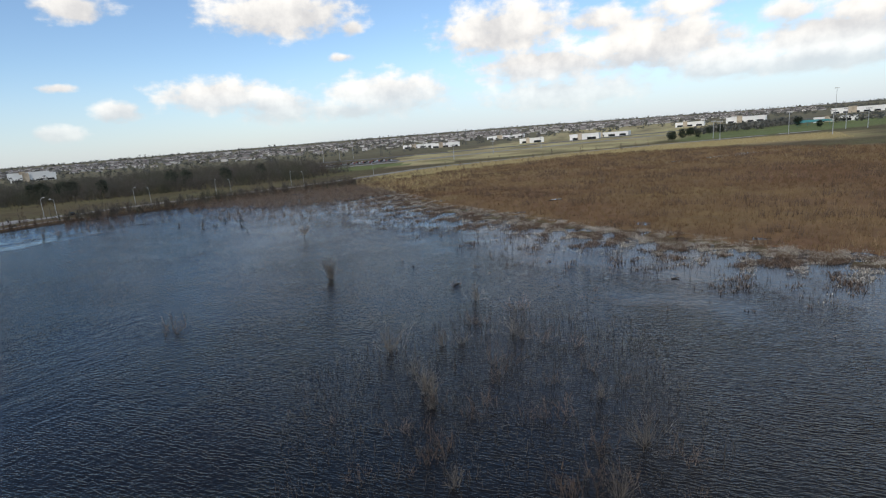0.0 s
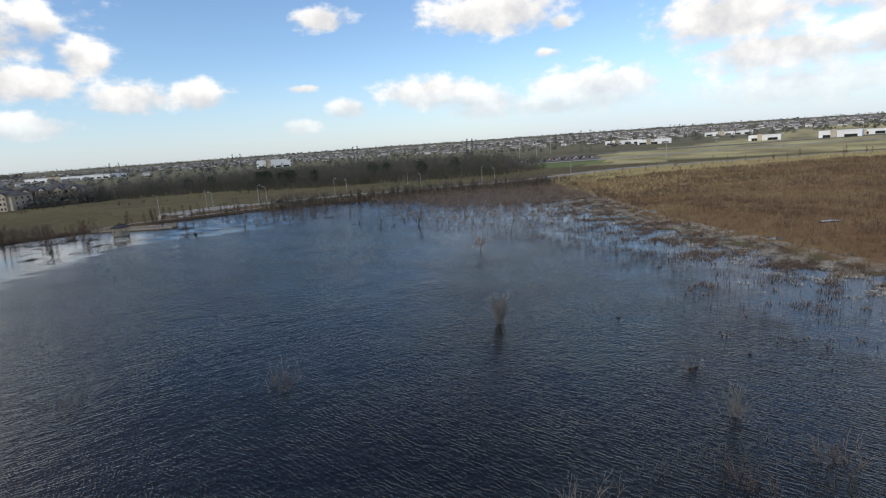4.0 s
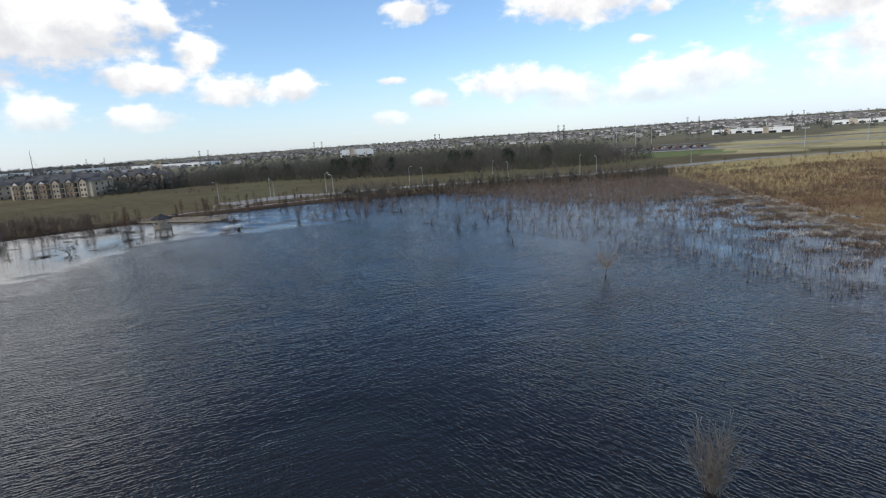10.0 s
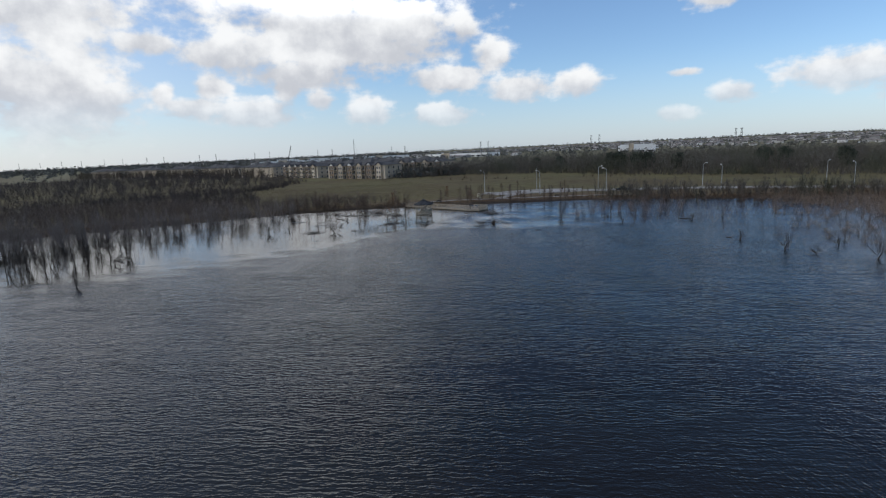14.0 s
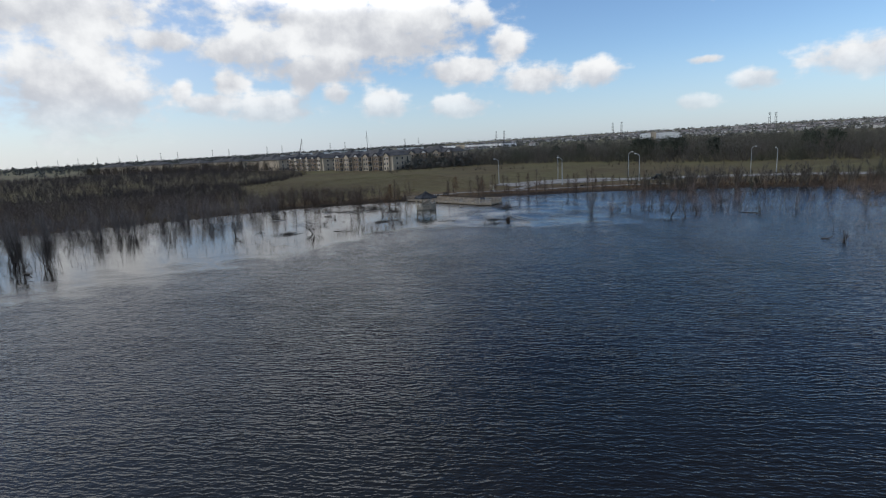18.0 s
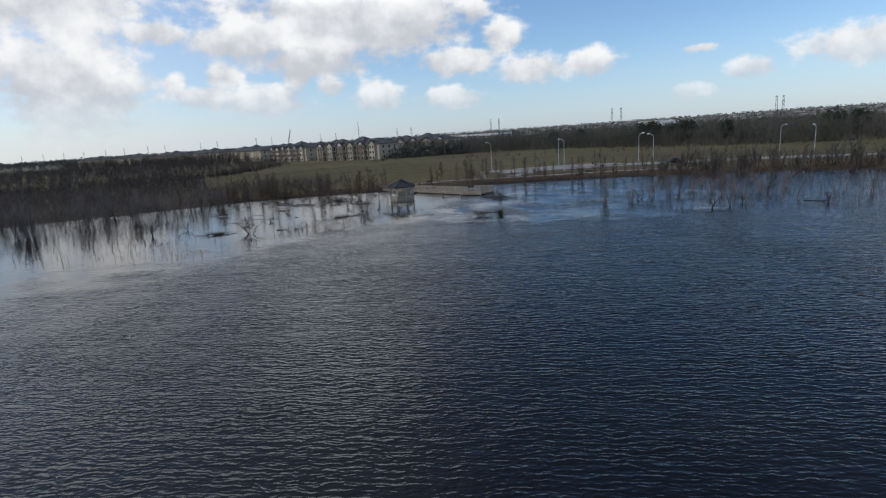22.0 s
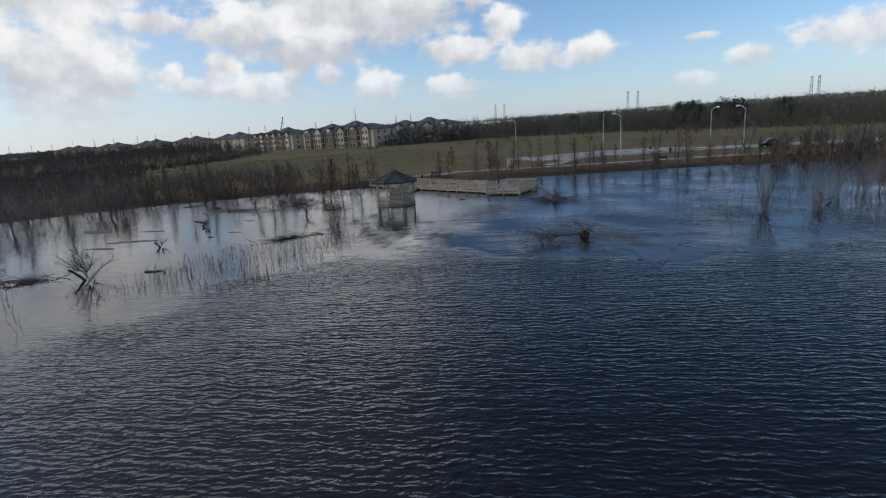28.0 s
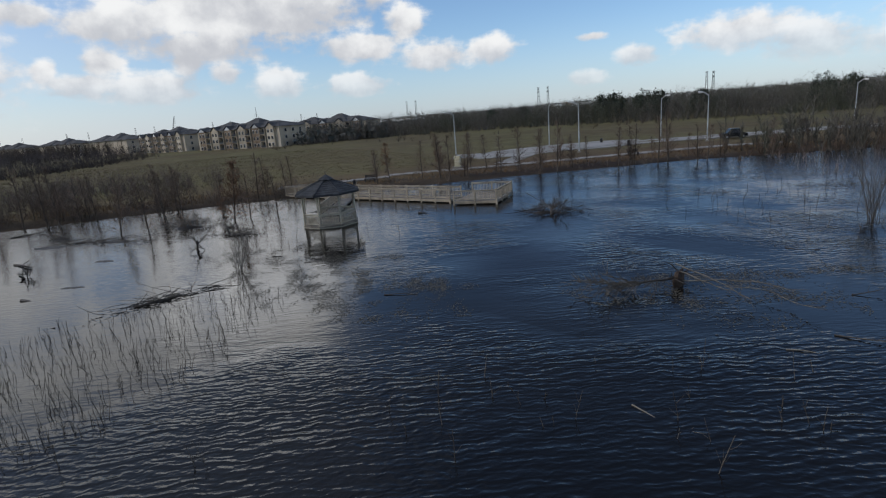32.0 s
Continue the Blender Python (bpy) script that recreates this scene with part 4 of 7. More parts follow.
def bare_plants(name, places, low, high, mat, label, category, seed, stems=5, twigs=70, fan=0.3, width=0.05, base=None, crown=0.3, wild=0.55):
    """Leafless bushes or trees past counting: thin stems and twigs, joined."""
    r = np.random.RandomState(seed)
    n = len(places)
    h = r.uniform(low, high, n)
    z = ground_height(places[:, 0], places[:, 1]) if base is None else np.full(n, base)
    foot = np.column_stack([places, z - 0.2])
    o = foot[:, None] + np.concatenate([r.normal(0, 0.03, (n, stems, 2)) * h[:, None, None], np.zeros((n, stems, 1))], 2)
    d = np.concatenate([r.normal(0, fan, (n, stems, 2)), np.ones((n, stems, 1))], 2)
    d /= np.linalg.norm(d, axis=2, keepdims=True)
    ln = h[:, None] * r.uniform(0.6, 1.0, (n, stems))
    tips = o + d * ln[:, :, None]
    out = [blades(o.reshape(-1, 3), tips.reshape(-1, 3), np.repeat(h, stems) * width * 0.10 + width, r)]
    k = r.randint(0, stems, (n, twigs))
    rows = np.arange(n)[:, None]
    f = r.uniform(crown, 1.0, (n, twigs))
    p = o[rows, k] + d[rows, k] * (ln[rows, k] * f)[:, :, None]
    e = d[rows, k] + np.concatenate([r.normal(0, wild, (n, twigs, 2)), r.normal(0.05, wild * 0.5, (n, twigs, 1))], 2)
    e /= np.linalg.norm(e, axis=2, keepdims=True)
    q = p + e * (h[:, None] * r.uniform(0.12, 0.36, (n, twigs)) * (1.25 - f * 0.6))[:, :, None]
    out.append(blades(p.reshape(-1, 3), q.reshape(-1, 3), r.uniform(0.6, 1.2, n * twigs) * width, r))
    return tagged(new(name, tri_mesh(name, np.concatenate(out), mat)), label, category, kind="stuff")


def along(line, count, spread, rng):
    p = np.array(line, dtype=float)
    s = rng.uniform(0, len(p) - 1, count)
    i = np.minimum(s.astype(int), len(p) - 2)
    return p[i] + (p[i + 1] - p[i]) * (s - i)[:, None] + rng.normal(0, spread, (count, 2))


rng = np.random.RandomState(31)
joined("flooded_thicket", LIB_SPREAD, scatter(THICKET, 110, rng), M_THICKET, "grey bare saplings standing in flood water", "thicket", 0.75, 1.2, 2, base=0.0, fat=1.5)
joined("flooded_thicket", LIB_LIGHT[:3], scatter(THICKET, 110, rng), M_THICKET, "taller grey bare trees standing in flood water", "thicket", 0.4, 0.62, 12, base=0.0, fat=0.9)
bare_plants("flooded_thicket", scatter(THICKET, 820, rng), 2.6, 5.4, M_THICKET, "dense grey twigs of the flooded thicket", "thicket", 13, 3, 125, 0.2, 0.030, 0.0, 0.55, 1.1)
SHORE_WOOD = [(-206, 134), (-207, 100), (-210, 40), (-214, -20), (-300, -20), (-292, 60), (-270, 104), (-232, 130)]
bare_plants("shore_thicket", scatter(SHORE_WOOD, 1800, rng), 2.8, 5.8, M_SCRUB, "bare grey-brown scrub on the shore behind the flooded thicket", "thicket", 14, 4, 100, 0.35, 0.05, None, 0.3, 1.3)
MARSH_WOOD = [(-118, 246), (-98, 262), (-60, 283), (-40, 287), (-26, 262), (-16, 228), (-4, 190), (-14, 176), (-40, 180), (-66, 180), (-84, 196), (-104, 228)]
bare_plants("marsh_brush", scatter(MARSH_WOOD, 1700, rng), 0.8, 2.6, M_MARSHBRUSH, "reddish brown bare brush in shallow flood water", "brush", 15, 7, 110, 0.65, 0.026, 0.0, 0.10, 1.3)
joined("marsh_brush", LIB_SPREAD, scatter(MARSH_WOOD, 34, rng), M_BRUSH, "taller bare stems among the marsh brush", "brush", 0.4, 0.75, 3, base=0.0, fat=0.9)
MARSH_BACK = [(-122, 250), (-98, 262), (-60, 283), (-40, 287), (-28, 262), (-18, 240), (-40, 214), (-64, 214), (-90, 232)]
bare_plants("marsh_brush", scatter(MARSH_BACK, 2000, rng), 1.4, 3.8, M_MARSHBRUSH, "dense low brown brush at the back of the marsh", "brush", 115, 6, 60, 0.5, 0.035, 0.0, 0.1, 0.9)
BANK_BACK = [(-130, 248), (-100, 268), (-60, 291), (-34, 302), (-6, 334), (-50, 330), (-84, 306), (-118, 280)]
bare_plants("bank_brush", scatter(BANK_BACK, 520, rng), 1.2, 3.6, M_BRUSH, "brown bare brush between the bank and the road", "brush", 116, 6, 80, 0.4, 0.045, None, 0.1, 0.9)
MARSH_OPEN = [(-66, 180), (-14, 176), (0, 182), (10, 160), (24, 132), (14, 118), (2, 124), (-14, 140), (-30, 150), (-58, 168)]
bare_plants("marsh_brush", scatter(MARSH_OPEN, 900, rng), 0.4, 1.4, M_MARSHBRUSH, "sparse brown bushes in flood water by the field", "brush", 16, 8, 60, 0.75, 0.022, 0.0, 0.10, 1.3)
bx = np.interp(rng.uniform(0, 1, 420), np.linspace(0, 1, 7), [-157, -140, -120, -100, -81, -60, -42])
by = np.interp(bx, [-157, -140, -120, -100, -81, -60, -42], [219, 234, 249, 263, 275, 284, 289])
bare_plants("bank_brush", np.column_stack([bx + rng.normal(0, 2.6, 420), by + rng.normal(1.0, 3.6, 420)]), 0.7, 2.8, M_BRUSH, "brown tangled brush along the far bank", "brush", 17, 6, 80, 0.3, 0.05, None, 0.12)
bare_plants("bank_brush", np.column_stack([bx[:230] + rng.normal(0, 2.2, 230), by[:230] + rng.normal(2.5, 3.4, 230)]), 4.0, 7.5, M_WOODN, "taller bare trees crowding the far bank", "trees", 117, 3, 150, 0.2, 0.085, None, 0.25, 0.9)
bare_plants("bank_brush", scatter([(-208, 110), (-203, 138), (-197, 152), (-188, 165), (-184, 178), (-190, 178), (-200, 160), (-213, 122)], 90, rng), 0.8, 1.9, M_WOODS, "low dark brush on the muddy bank", "brush", 18, 6, 60, 0.4, 0.03, None, 0.1)
bare_plants("bank_brush", scatter([(-184, 148), (-174, 153), (-176, 158), (-186, 156), (-192, 152)], 34, rng), 0.5, 1.1, M_WOODS, "low drowned brush before the bank trees", "brush", 19, 6, 50, 0.5, 0.02, 0.0, 0.1)

bare_plants("bank_brush", scatter([(-206, 132), (-232, 130), (-242, 150), (-224, 172), (-206, 168), (-201, 152)], 300, rng), 1.8, 5.2, M_SCRUB, "grey bare brush on the meadow edge behind the bank trees", "brush", 118, 5, 110, 0.4, 0.036, None, 0.2, 1.3)
bare_plants("bank_brush", along([(-207, 134), (-200, 152), (-193, 166), (-188, 176)], 70, 1.6, rng), 1.5, 4.2, M_SCRUB, "fuzzy grey bushes among the bank trees", "brush", 119, 5, 120, 0.45, 0.026, None, 0.15, 1.4)
bare_plants("bank_brush", along([(-184, 184), (-176, 196), (-168, 206), (-158, 218)], 34, 1.8, rng), 1.0, 2.8, M_MARSHBRUSH, "fuzzy brown bushes along the footpath bank", "brush", 120, 5, 120, 0.45, 0.024, None, 0.15, 1.4)

# woods beyond the meadow
WOOD_NORTH = [(-352, 262), (-345, 300), (-294, 330), (-205, 336), (-168, 350), (-118, 362), (-78, 386), (-60, 420), (-100, 470), (-200, 480), (-330, 430), (-420, 330), (-400, 262)]
WOOD_WEST = [(-316, -80), (-318, 80), (-322, 150), (-345, 172), (-405, 205), (-450, 212), (-700, 150), (-700, -80)]
bare_plants("bare_woodland", scatter(WOOD_NORTH, 2300, rng), 8.0, 13.0, M_WOODN, "bare grey-brown winter woodland beyond the meadow", "woodland", 20, 3, 130, 0.3, 0.08, None, 0.3, 1.8)
bare_plants("bare_woodland", scatter(WOOD_NORTH, 1100, rng), 3.0, 6.0, M_WOODN, "low tangled undergrowth of the winter woodland", "woodland", 21, 5, 60, 0.3, 0.10, None, 0.1)
WOOD_DEEP = [(-62, 424), (-100, 470), (-128, 600), (-220, 660), (-400, 610), (-480, 470), (-424, 330), (-330, 430), (-200, 480)]
bare_plants("bare_woodland", scatter(WOOD_DEEP, 1500, rng), 10.0, 14.5, M_WOODN, "taller grey woodland deeper behind the meadow", "woodland", 122, 3, 90, 0.3, 0.11, None, 0.3, 1.8)
bare_plants("shore_thicket", scatter([(-300, -20), (-324, 80), (-324, 142), (-286, 142), (-246, 138), (-236, 128), (-270, 104), (-292, 60)], 620, rng), 3.4, 6.0, M_WOODW, "dark bare scrub between the shore and the western wood", "thicket", 123, 4, 100, 0.35, 0.06, None, 0.25, 1.4)
bare_plants("bare_woodland", scatter(WOOD_WEST, 2600, rng), 5.0, 7.6, M_WOODW, "dark bare winter woodland before the apartments", "woodland", 22, 3, 130, 0.35, 0.075, None, 0.3, 1.7)


bare_plants("woodland_edge", along(WOOD_NORTH[:7], 520, 4.0, rng), 2.0, 5.5, M_WOODN, "brushy edge of the bare winter woodland", "brush", 23, 6, 60, 0.35, 0.08, None, 0.08)
bare_plants("woodland_edge", along(WOOD_WEST[:5], 420, 3.5, rng), 1.8, 4.5, M_WOODW, "brushy dark edge of the low western wood", "brush", 24, 6, 60, 0.35, 0.08, None, 0.08)
bare_plants("meadow_shrubs", along([(-352, 248), (-330, 236), (-352, 262), (-300, 262), (-240, 300), (-205, 330)], 60, 5.0, rng), 1.2, 3.2, M_WOODS, "small dark shrubs on the meadow", "brush", 25, 7, 70, 0.4, 0.06, None, 0.08)
bare_plants("road_shrubs", along([(-158, 226), (-140, 244), (-118, 262), (-90, 282), (-50, 304), (-10, 330), (60, 372), (150, 396)], 150, 4.0, rng), 1.4, 3.6, M_BRUSH, "brown shrubs between the road and the bank", "brush", 26, 6, 70, 0.35, 0.06, None, 0.1)


def leafy_tree(seed, h, wide):
    """A dark evergreen: stem, limbs and an uneven crown of leaf clumps."""
    rng = np.random.RandomState(seed)
    stem, limbs = spread_tree(seed, h * 0.75, 1, 0.1, 10, 0.4)
    d = rng.normal(0, 1, (140, 3))
    d *= (rng.uniform(0.1, 1, (140, 1)) ** 0.4) / np.linalg.norm(d, axis=1, keepdims=True)
    c = d * (wide, wide, h * 0.44) + (0, 0, h * 0.54)
    p = c[rng.randint(0, 140, 3200)] + rng.normal(0, 0.5, (3200, 3))
    tip = p + rng.normal(0, 0.35, (3200, 3))
    return stem, blades(p, tip, np.full(3200, 0.42), rng)


evergreens = []
for k in range(3):
    stem, leaf = leafy_tree(600 + k, 10 + 1.5 * k, 3.6 + 0.4 * k)
    root = thing("evergreen_tree", "dark green evergreen tree rising over the bare wood", "tree", group="evergreens over the wood")
    part("trunk", tubes_mesh("trunk", stem, M_BARK, 5), M_BARK, root)
    part("crown", tri_mesh("crown", leaf, M_GREEN), M_GREEN, root)
    evergreens.append(root)


def evergreen(k, x, y, scale=1.0):
    put(evergreens[k % 3], x, y, gz(x, y), (x * 31 + y * 7) % 360, scale)


evergreen(0, -262, 359, 1.2)
evergreen(1, -257, 362, 1.1)
evergreen(2, -243, 360, 0.95)
evergreen(1, -237, 362, 0.95)
evergreen(0, -224, 372, 0.9)
evergreen(2, -186, 392, 1.05)
evergreen(0, -178, 398, 1.0)
evergreen(1, -150, 400, 0.95)
evergreen(2, -128, 412, 1.0)
evergreen(0, -330, 360, 0.8)
evergreen(1, -318, 372, 0.8)
evergreen(2, 208, 470, 0.75)
evergreen(0, 214, 478, 0.7)
evergreen(1, 226, 486, 0.8)
evergreen(2, 236, 478, 0.7)
evergreen(0, 258, 540, 0.75)
evergreen(1, 266, 552, 0.7)
evergreen(2, 282, 548, 0.75)
evergreen(0, 300, 560, 0.7)
evergreen(1, 380, 560, 0.8)
evergreen(2, 394, 578, 0.85)
evergreen(0, 360, 500, 0.6)


# ---------------------------------------------------------------- grass, reeds and litter
def along_line(line, count, spread, rng):
    """Points spread loosely along a line, even by length."""
    p = np.array(line, dtype=float)
    cut = np.concatenate([[0], np.cumsum(np.hypot(*np.diff(p, axis=0).T))])
    w = rng.uniform(0, cut[-1], count)
    return np.column_stack([np.interp(w, cut, p[:, 0]), np.interp(w, cut, p[:, 1])]) + rng.normal(0, spread, (count, 2))


def grass(name, places, height, width, mat, label, category, seed, lean=0.35, base=None, per=3):
    r = np.random.RandomState(seed)
    p = np.repeat(places, per, 0) + r.normal(0, 0.22, (len(places) * per, 2))
    z = ground_height(p[:, 0], p[:, 1]) if base is None else np.full(len(p), base)
    b = np.column_stack([p, z - 0.05])
    h = r.uniform(height * 0.5, height, len(p))
    tip = b + np.column_stack([r.normal(0, lean, (len(p), 2)) * h[:, None], h])
    return tagged(new(name, tri_mesh(name, blades(b, tip, r.uniform(width * 0.5, width, len(p)), r), mat)), label, category, kind="stuff")


rng = np.random.RandomState(41)
field_pts = scatter([p for p in FIELD if p[0] < 331], 42000, rng)
near = np.hypot(field_pts[:, 0] - 10, field_pts[:, 1] - 60) < 330
field_pts = field_pts[near]
clump = soft_noise(field_pts[:, 0], field_pts[:, 1], 14, 51) + 0.8 * soft_noise(field_pts[:, 0], field_pts[:, 1], 45, 52)
grass("field_grass", field_pts, 1.25, 0.17, M_GRASS, "tall matted brown grass of the flooded field", "grass", 1, 0.3, None, 5)
grass("field_brush", field_pts[clump > 0.55][:12000], 2.2, 0.12, M_BRUSH, "dark dry weeds standing in the brown field", "weeds", 2, 0.22, None, 5)
bare_plants("field_edge_brush", along_line(FIELD_EDGE[2:11], 620, 5.5, rng), 0.5, 1.5, M_BRUSH, "ragged brown brush along the flooded edge of the field", "brush", 29, 6, 40, 0.5, 0.026, 0.1, 0.05, 0.9)
strip = np.concatenate([scatter(STRAW, 9000, rng), scatter([(-34, 272), (-18, 236), (6, 252), (22, 300), (8, 326), (-30, 300)], 900, rng)])
grass("straw_grass", strip, 1.3, 0.25, M_STRAW, "pale golden straw along the far field edge", "grass", 3, 0.3)
rim = []
for (xa, ya), (xb, yb) in zip(FIELD_EDGE[1:11], FIELD_EDGE[2:12]):
    n = int(math.hypot(xb - xa, yb - ya) * 460)
    f = rng.uniform(0, 1, n)
    off = 4 - rng.gamma(1.6, 5.2, n)
    nx, ny = -(yb - ya), xb - xa
    q = math.hypot(nx, ny)
    rim.append(np.column_stack([xa + (xb - xa) * f + nx / q * off, ya + (yb - ya) * f + ny / q * off]))
rim = np.concatenate(rim)
mats = soft_noise(rim[:, 0], rim[:, 1], 9, 53) + 0.8 * soft_noise(rim[:, 0], rim[:, 1], 3.2, 54) + rng.normal(0, 0.35, len(rim))
out = line_distance(rim[:, 0], rim[:, 1], FIELD_EDGE)
wet = inside(rim[:, 0], rim[:, 1], POND)
rim = rim[((wet & (mats > -0.05 + out * 0.085)) | (~wet & (out < 4) & (mats > 0.2)))]
grass("marsh_grass", rim, 0.42, 0.16, M_MARSH, "pale drowned grass mats at the edge of the flood", "grass", 4, 0.7, base=0.0)
brown_mat = []
for (xa, ya), (xb, yb) in zip(FIELD_EDGE[1:10], FIELD_EDGE[2:11]):
    n = int(math.hypot(xb - xa, yb - ya) * 300)
    f = rng.uniform(0, 1, n)
    off = 3 - rng.gamma(1.7, 7.0, n)
    q = math.hypot(yb - ya, xb - xa)
    brown_mat.append(np.column_stack([xa + (xb - xa) * f - (yb - ya) / q * off, ya + (yb - ya) * f + (xb - xa) / q * off]))
brown_mat = np.concatenate(brown_mat)
level = soft_noise(brown_mat[:, 0], brown_mat[:, 1], 12, 56) + 0.8 * soft_noise(brown_mat[:, 0], brown_mat[:, 1], 4.0, 57) + rng.normal(0, 0.3, len(brown_mat))
brown_mat = brown_mat[(level > 0.1 + 0.035 * line_distance(brown_mat[:, 0], brown_mat[:, 1], FIELD_EDGE)) & inside(brown_mat[:, 0], brown_mat[:, 1], POND)]
grass("marsh_grass", brown_mat, 0.6, 0.12, M_BRUSH, "matted brown weeds standing in shallow flood water", "weeds", 7, 0.7, base=0.0)
meadow = scatter([(-206, 182), (-192, 200), (-214, 214), (-300, 240), (-325, 170), (-325, 60), (-222, 40), (-212, 130)], 16000, rng)
grass("meadow_grass", meadow, 0.24, 0.16, M_TURF, "rough dull green winter meadow grass", "grass", 5, 0.5, per=4)
bank_pts = scatter([(-213, 60), (-206, 140), (-192, 170), (-172, 203), (-157, 222), (-100, 266), (-104, 272), (-162, 226), (-178, 206), (-198, 174), (-212, 142), (-219, 60)], 5000, rng)
grass("bank_grass", bank_pts, 0.5, 0.12, M_GRASS, "dry straw-coloured grass on the bank", "grass", 6, 0.4)


def reeds(places, low, high, label, seed, mat=None, thick=0.014):
    """Thin dead stems that stand out of the water."""
    r = np.random.RandomState(seed)
    segs = []
    for x, y in places:
        h = r.uniform(low, high)
        d = Vector((r.normal(0, 0.16), r.normal(0, 0.16), 1)).normalized()
        js = wander(r, Vector((x, y, -0.2)), d, h + 0.2, thick * r.uniform(0.7, 1.4), 3, segs, 3, 0.4, 0.06, 0.02)
        for _ in range(r.randint(1, 6)):
            j = js[r.randint(1, 3)]
            wander(r, j[0], sideways(r, j[1], r.uniform(0.3, 0.9)), h * 0.35, thick * 0.6, 1, segs, 2, 0.4, 0.12)
    return tagged(new("dead_reeds", tubes_mesh("dead_reeds", segs, mat or M_REED, 3)), label, "reeds", kind="stuff")


rng = np.random.RandomState(61)
reeds(scatter([(-148, 130), (-142, 136), (-143.5, 139.5), (-145.6, 143.6), (-150, 149), (-154, 148), (-157, 141), (-155, 136)], 520, rng), 0.25, 0.95, "thin dead stems standing in the shallow water", 1, None, 0.011)
reeds(scatter([(-170, 112), (-156, 124), (-140, 126), (-142, 114), (-158, 98)], 170, rng), 0.5, 1.5, "scattered dead stems before the flooded thicket", 2)
reeds(scatter([(-168, 88), (-160, 100), (-150, 96), (-146, 82), (-156, 74)], 130, rng), 0.6, 1.8, "scattered thin stems at the thicket edge", 12)
joined("flooded_saplings", LIB_SPREAD, scatter([(-172, 84), (-164, 92), (-150, 84), (-138, 70), (-142, 60), (-162, 66)], 34, rng), M_REED, "dark crooked saplings standing before the thicket", "saplings", 0.6, 1.15, 62, base=0.0, fat=1.0)
reeds(scatter([(-158, 152), (-152, 150), (-160, 168), (-172, 156)], 26, rng), 0.3, 0.9, "short stems near the gazebo", 3)
reeds(scatter([(-150, 180), (-120, 170), (-108, 178), (-112, 205), (-140, 200)], 130, rng), 0.4, 1.5, "dead stems in the quiet corner of the pond", 4)
reeds(scatter(MARSH_OPEN, 900, rng), 0.4, 1.4, "thin drowned stems along the flooded field", 5)
reeds(scatter([(2, 124), (14, 118), (30, 96), (52, 72), (66, 62), (50, 58), (26, 78), (4, 104)], 420, rng), 0.3, 0.9, "short drowned stems by the field edge", 6)
reeds(scatter([(-70, 172), (-52, 156), (-64, 168), (-110, 196), (-118, 212), (-84, 190)], 110, rng), 0.5, 2.2, "dead stems before the marsh brush", 7)
reeds(scatter([(-16, 52), (6, 70), (22, 58), (20, 34), (15, 26), (-12, 28)], 1500, rng), 0.3, 1.3, "tangled thin stems in the open flood", 8, M_REED, 0.014)
reeds(scatter([(-139, 199), (-150, 219), (-126, 229), (-105, 231), (-94, 197), (-106, 190), (-116, 178)], 420, rng), 0.6, 2.4, "thin bare stems in the shallows before the far bank", 10, M_TWIG_PINK, 0.018)
reeds(scatter([(-144, 136), (-128, 150), (-124, 160), (-135, 152)], 34, rng), 0.25, 1.1, "single thin stems in open water", 9)


def litter(rings, count, seed):
    """Leaf litter that drifts on the water in mats."""
    r = np.random.RandomState(seed)
    pts = np.concatenate([scatter(q, count, r) for q in rings])
    level = soft_noise(pts[:, 0], pts[:, 1], 5.0, 71) + 0.7 * soft_noise(pts[:, 0], pts[:, 1], 1.9, 72) + r.normal(0, 0.8, len(pts))
    rim = np.concatenate([line_distance(*pts[k * count:(k + 1) * count].T, q, True) for k, q in enumerate(rings)])
    p = pts[level - 1.5 * np.clip(1 - rim / 3.2, 0, 1) > 0.3]
    c = np.column_stack([p, np.full(len(p), 0.010)])
    w = r.uniform(0, 6.28, len(p))
    s = r.uniform(0.02, 0.06, len(p))
    tri = np.stack([c + np.column_stack([np.cos(w + k) * s, np.sin(w + k) * s, r.uniform(-0.004, 0.012, len(p))]) for k in (0.0, 2.1, 4.1)], 1)
    return tagged(new("leaf_litter", tri_mesh("leaf_litter", tri, M_LEAF)), "brown leaf litter drifting on the water", "litter", kind="stuff")


def mud_shoal(x, y, a, b, turn, seed):
    """A thin bank of dark silt that just breaks the surface."""
    rng = np.random.RandomState(seed)
    rings = []
    for f, z in ((1.0, -0.05), (0.8, 0.012), (0.4, 0.03)):
        ring = []
        for k in range(32):
            w = 2 * math.pi * k / 32
            q = f * (1 + 0.28 * math.sin(2 * w + seed) + 0.16 * math.sin(5 * w + 2 * seed) + rng.uniform(-0.1, 0.1))
            u, v = a * q * math.cos(w), b * q * math.sin(w)
            ring.append((x + u * math.cos(turn) - v * math.sin(turn), y + u * math.sin(turn) + v * math.cos(turn), z))
        rings.append(ring)
    g = Geo()
    g.v = [p for ring in rings for p in ring]
    g.f = [(32 * i + k, 32 * i + (k + 1) % 32, 32 * i + 32 + (k + 1) % 32, 32 * i + 32 + k) for i in range(2) for k in range(32)] + [tuple(64 + k for k in range(32))]
    tagged(new("mud_shoal", g.mesh("mud_shoal", M_SILT)), "low dark mud shoal just breaking the calm water", "mud", "", "mud shoals")


mud_shoal(-168.9, 132.1, 2.6, 0.8, 0.9, 1)
mud_shoal(-167.2, 129.4, 1.6, 0.6, 0.8, 2)
mud_shoal(-174.3, 134.5, 1.8, 0.5, 0.9, 3)
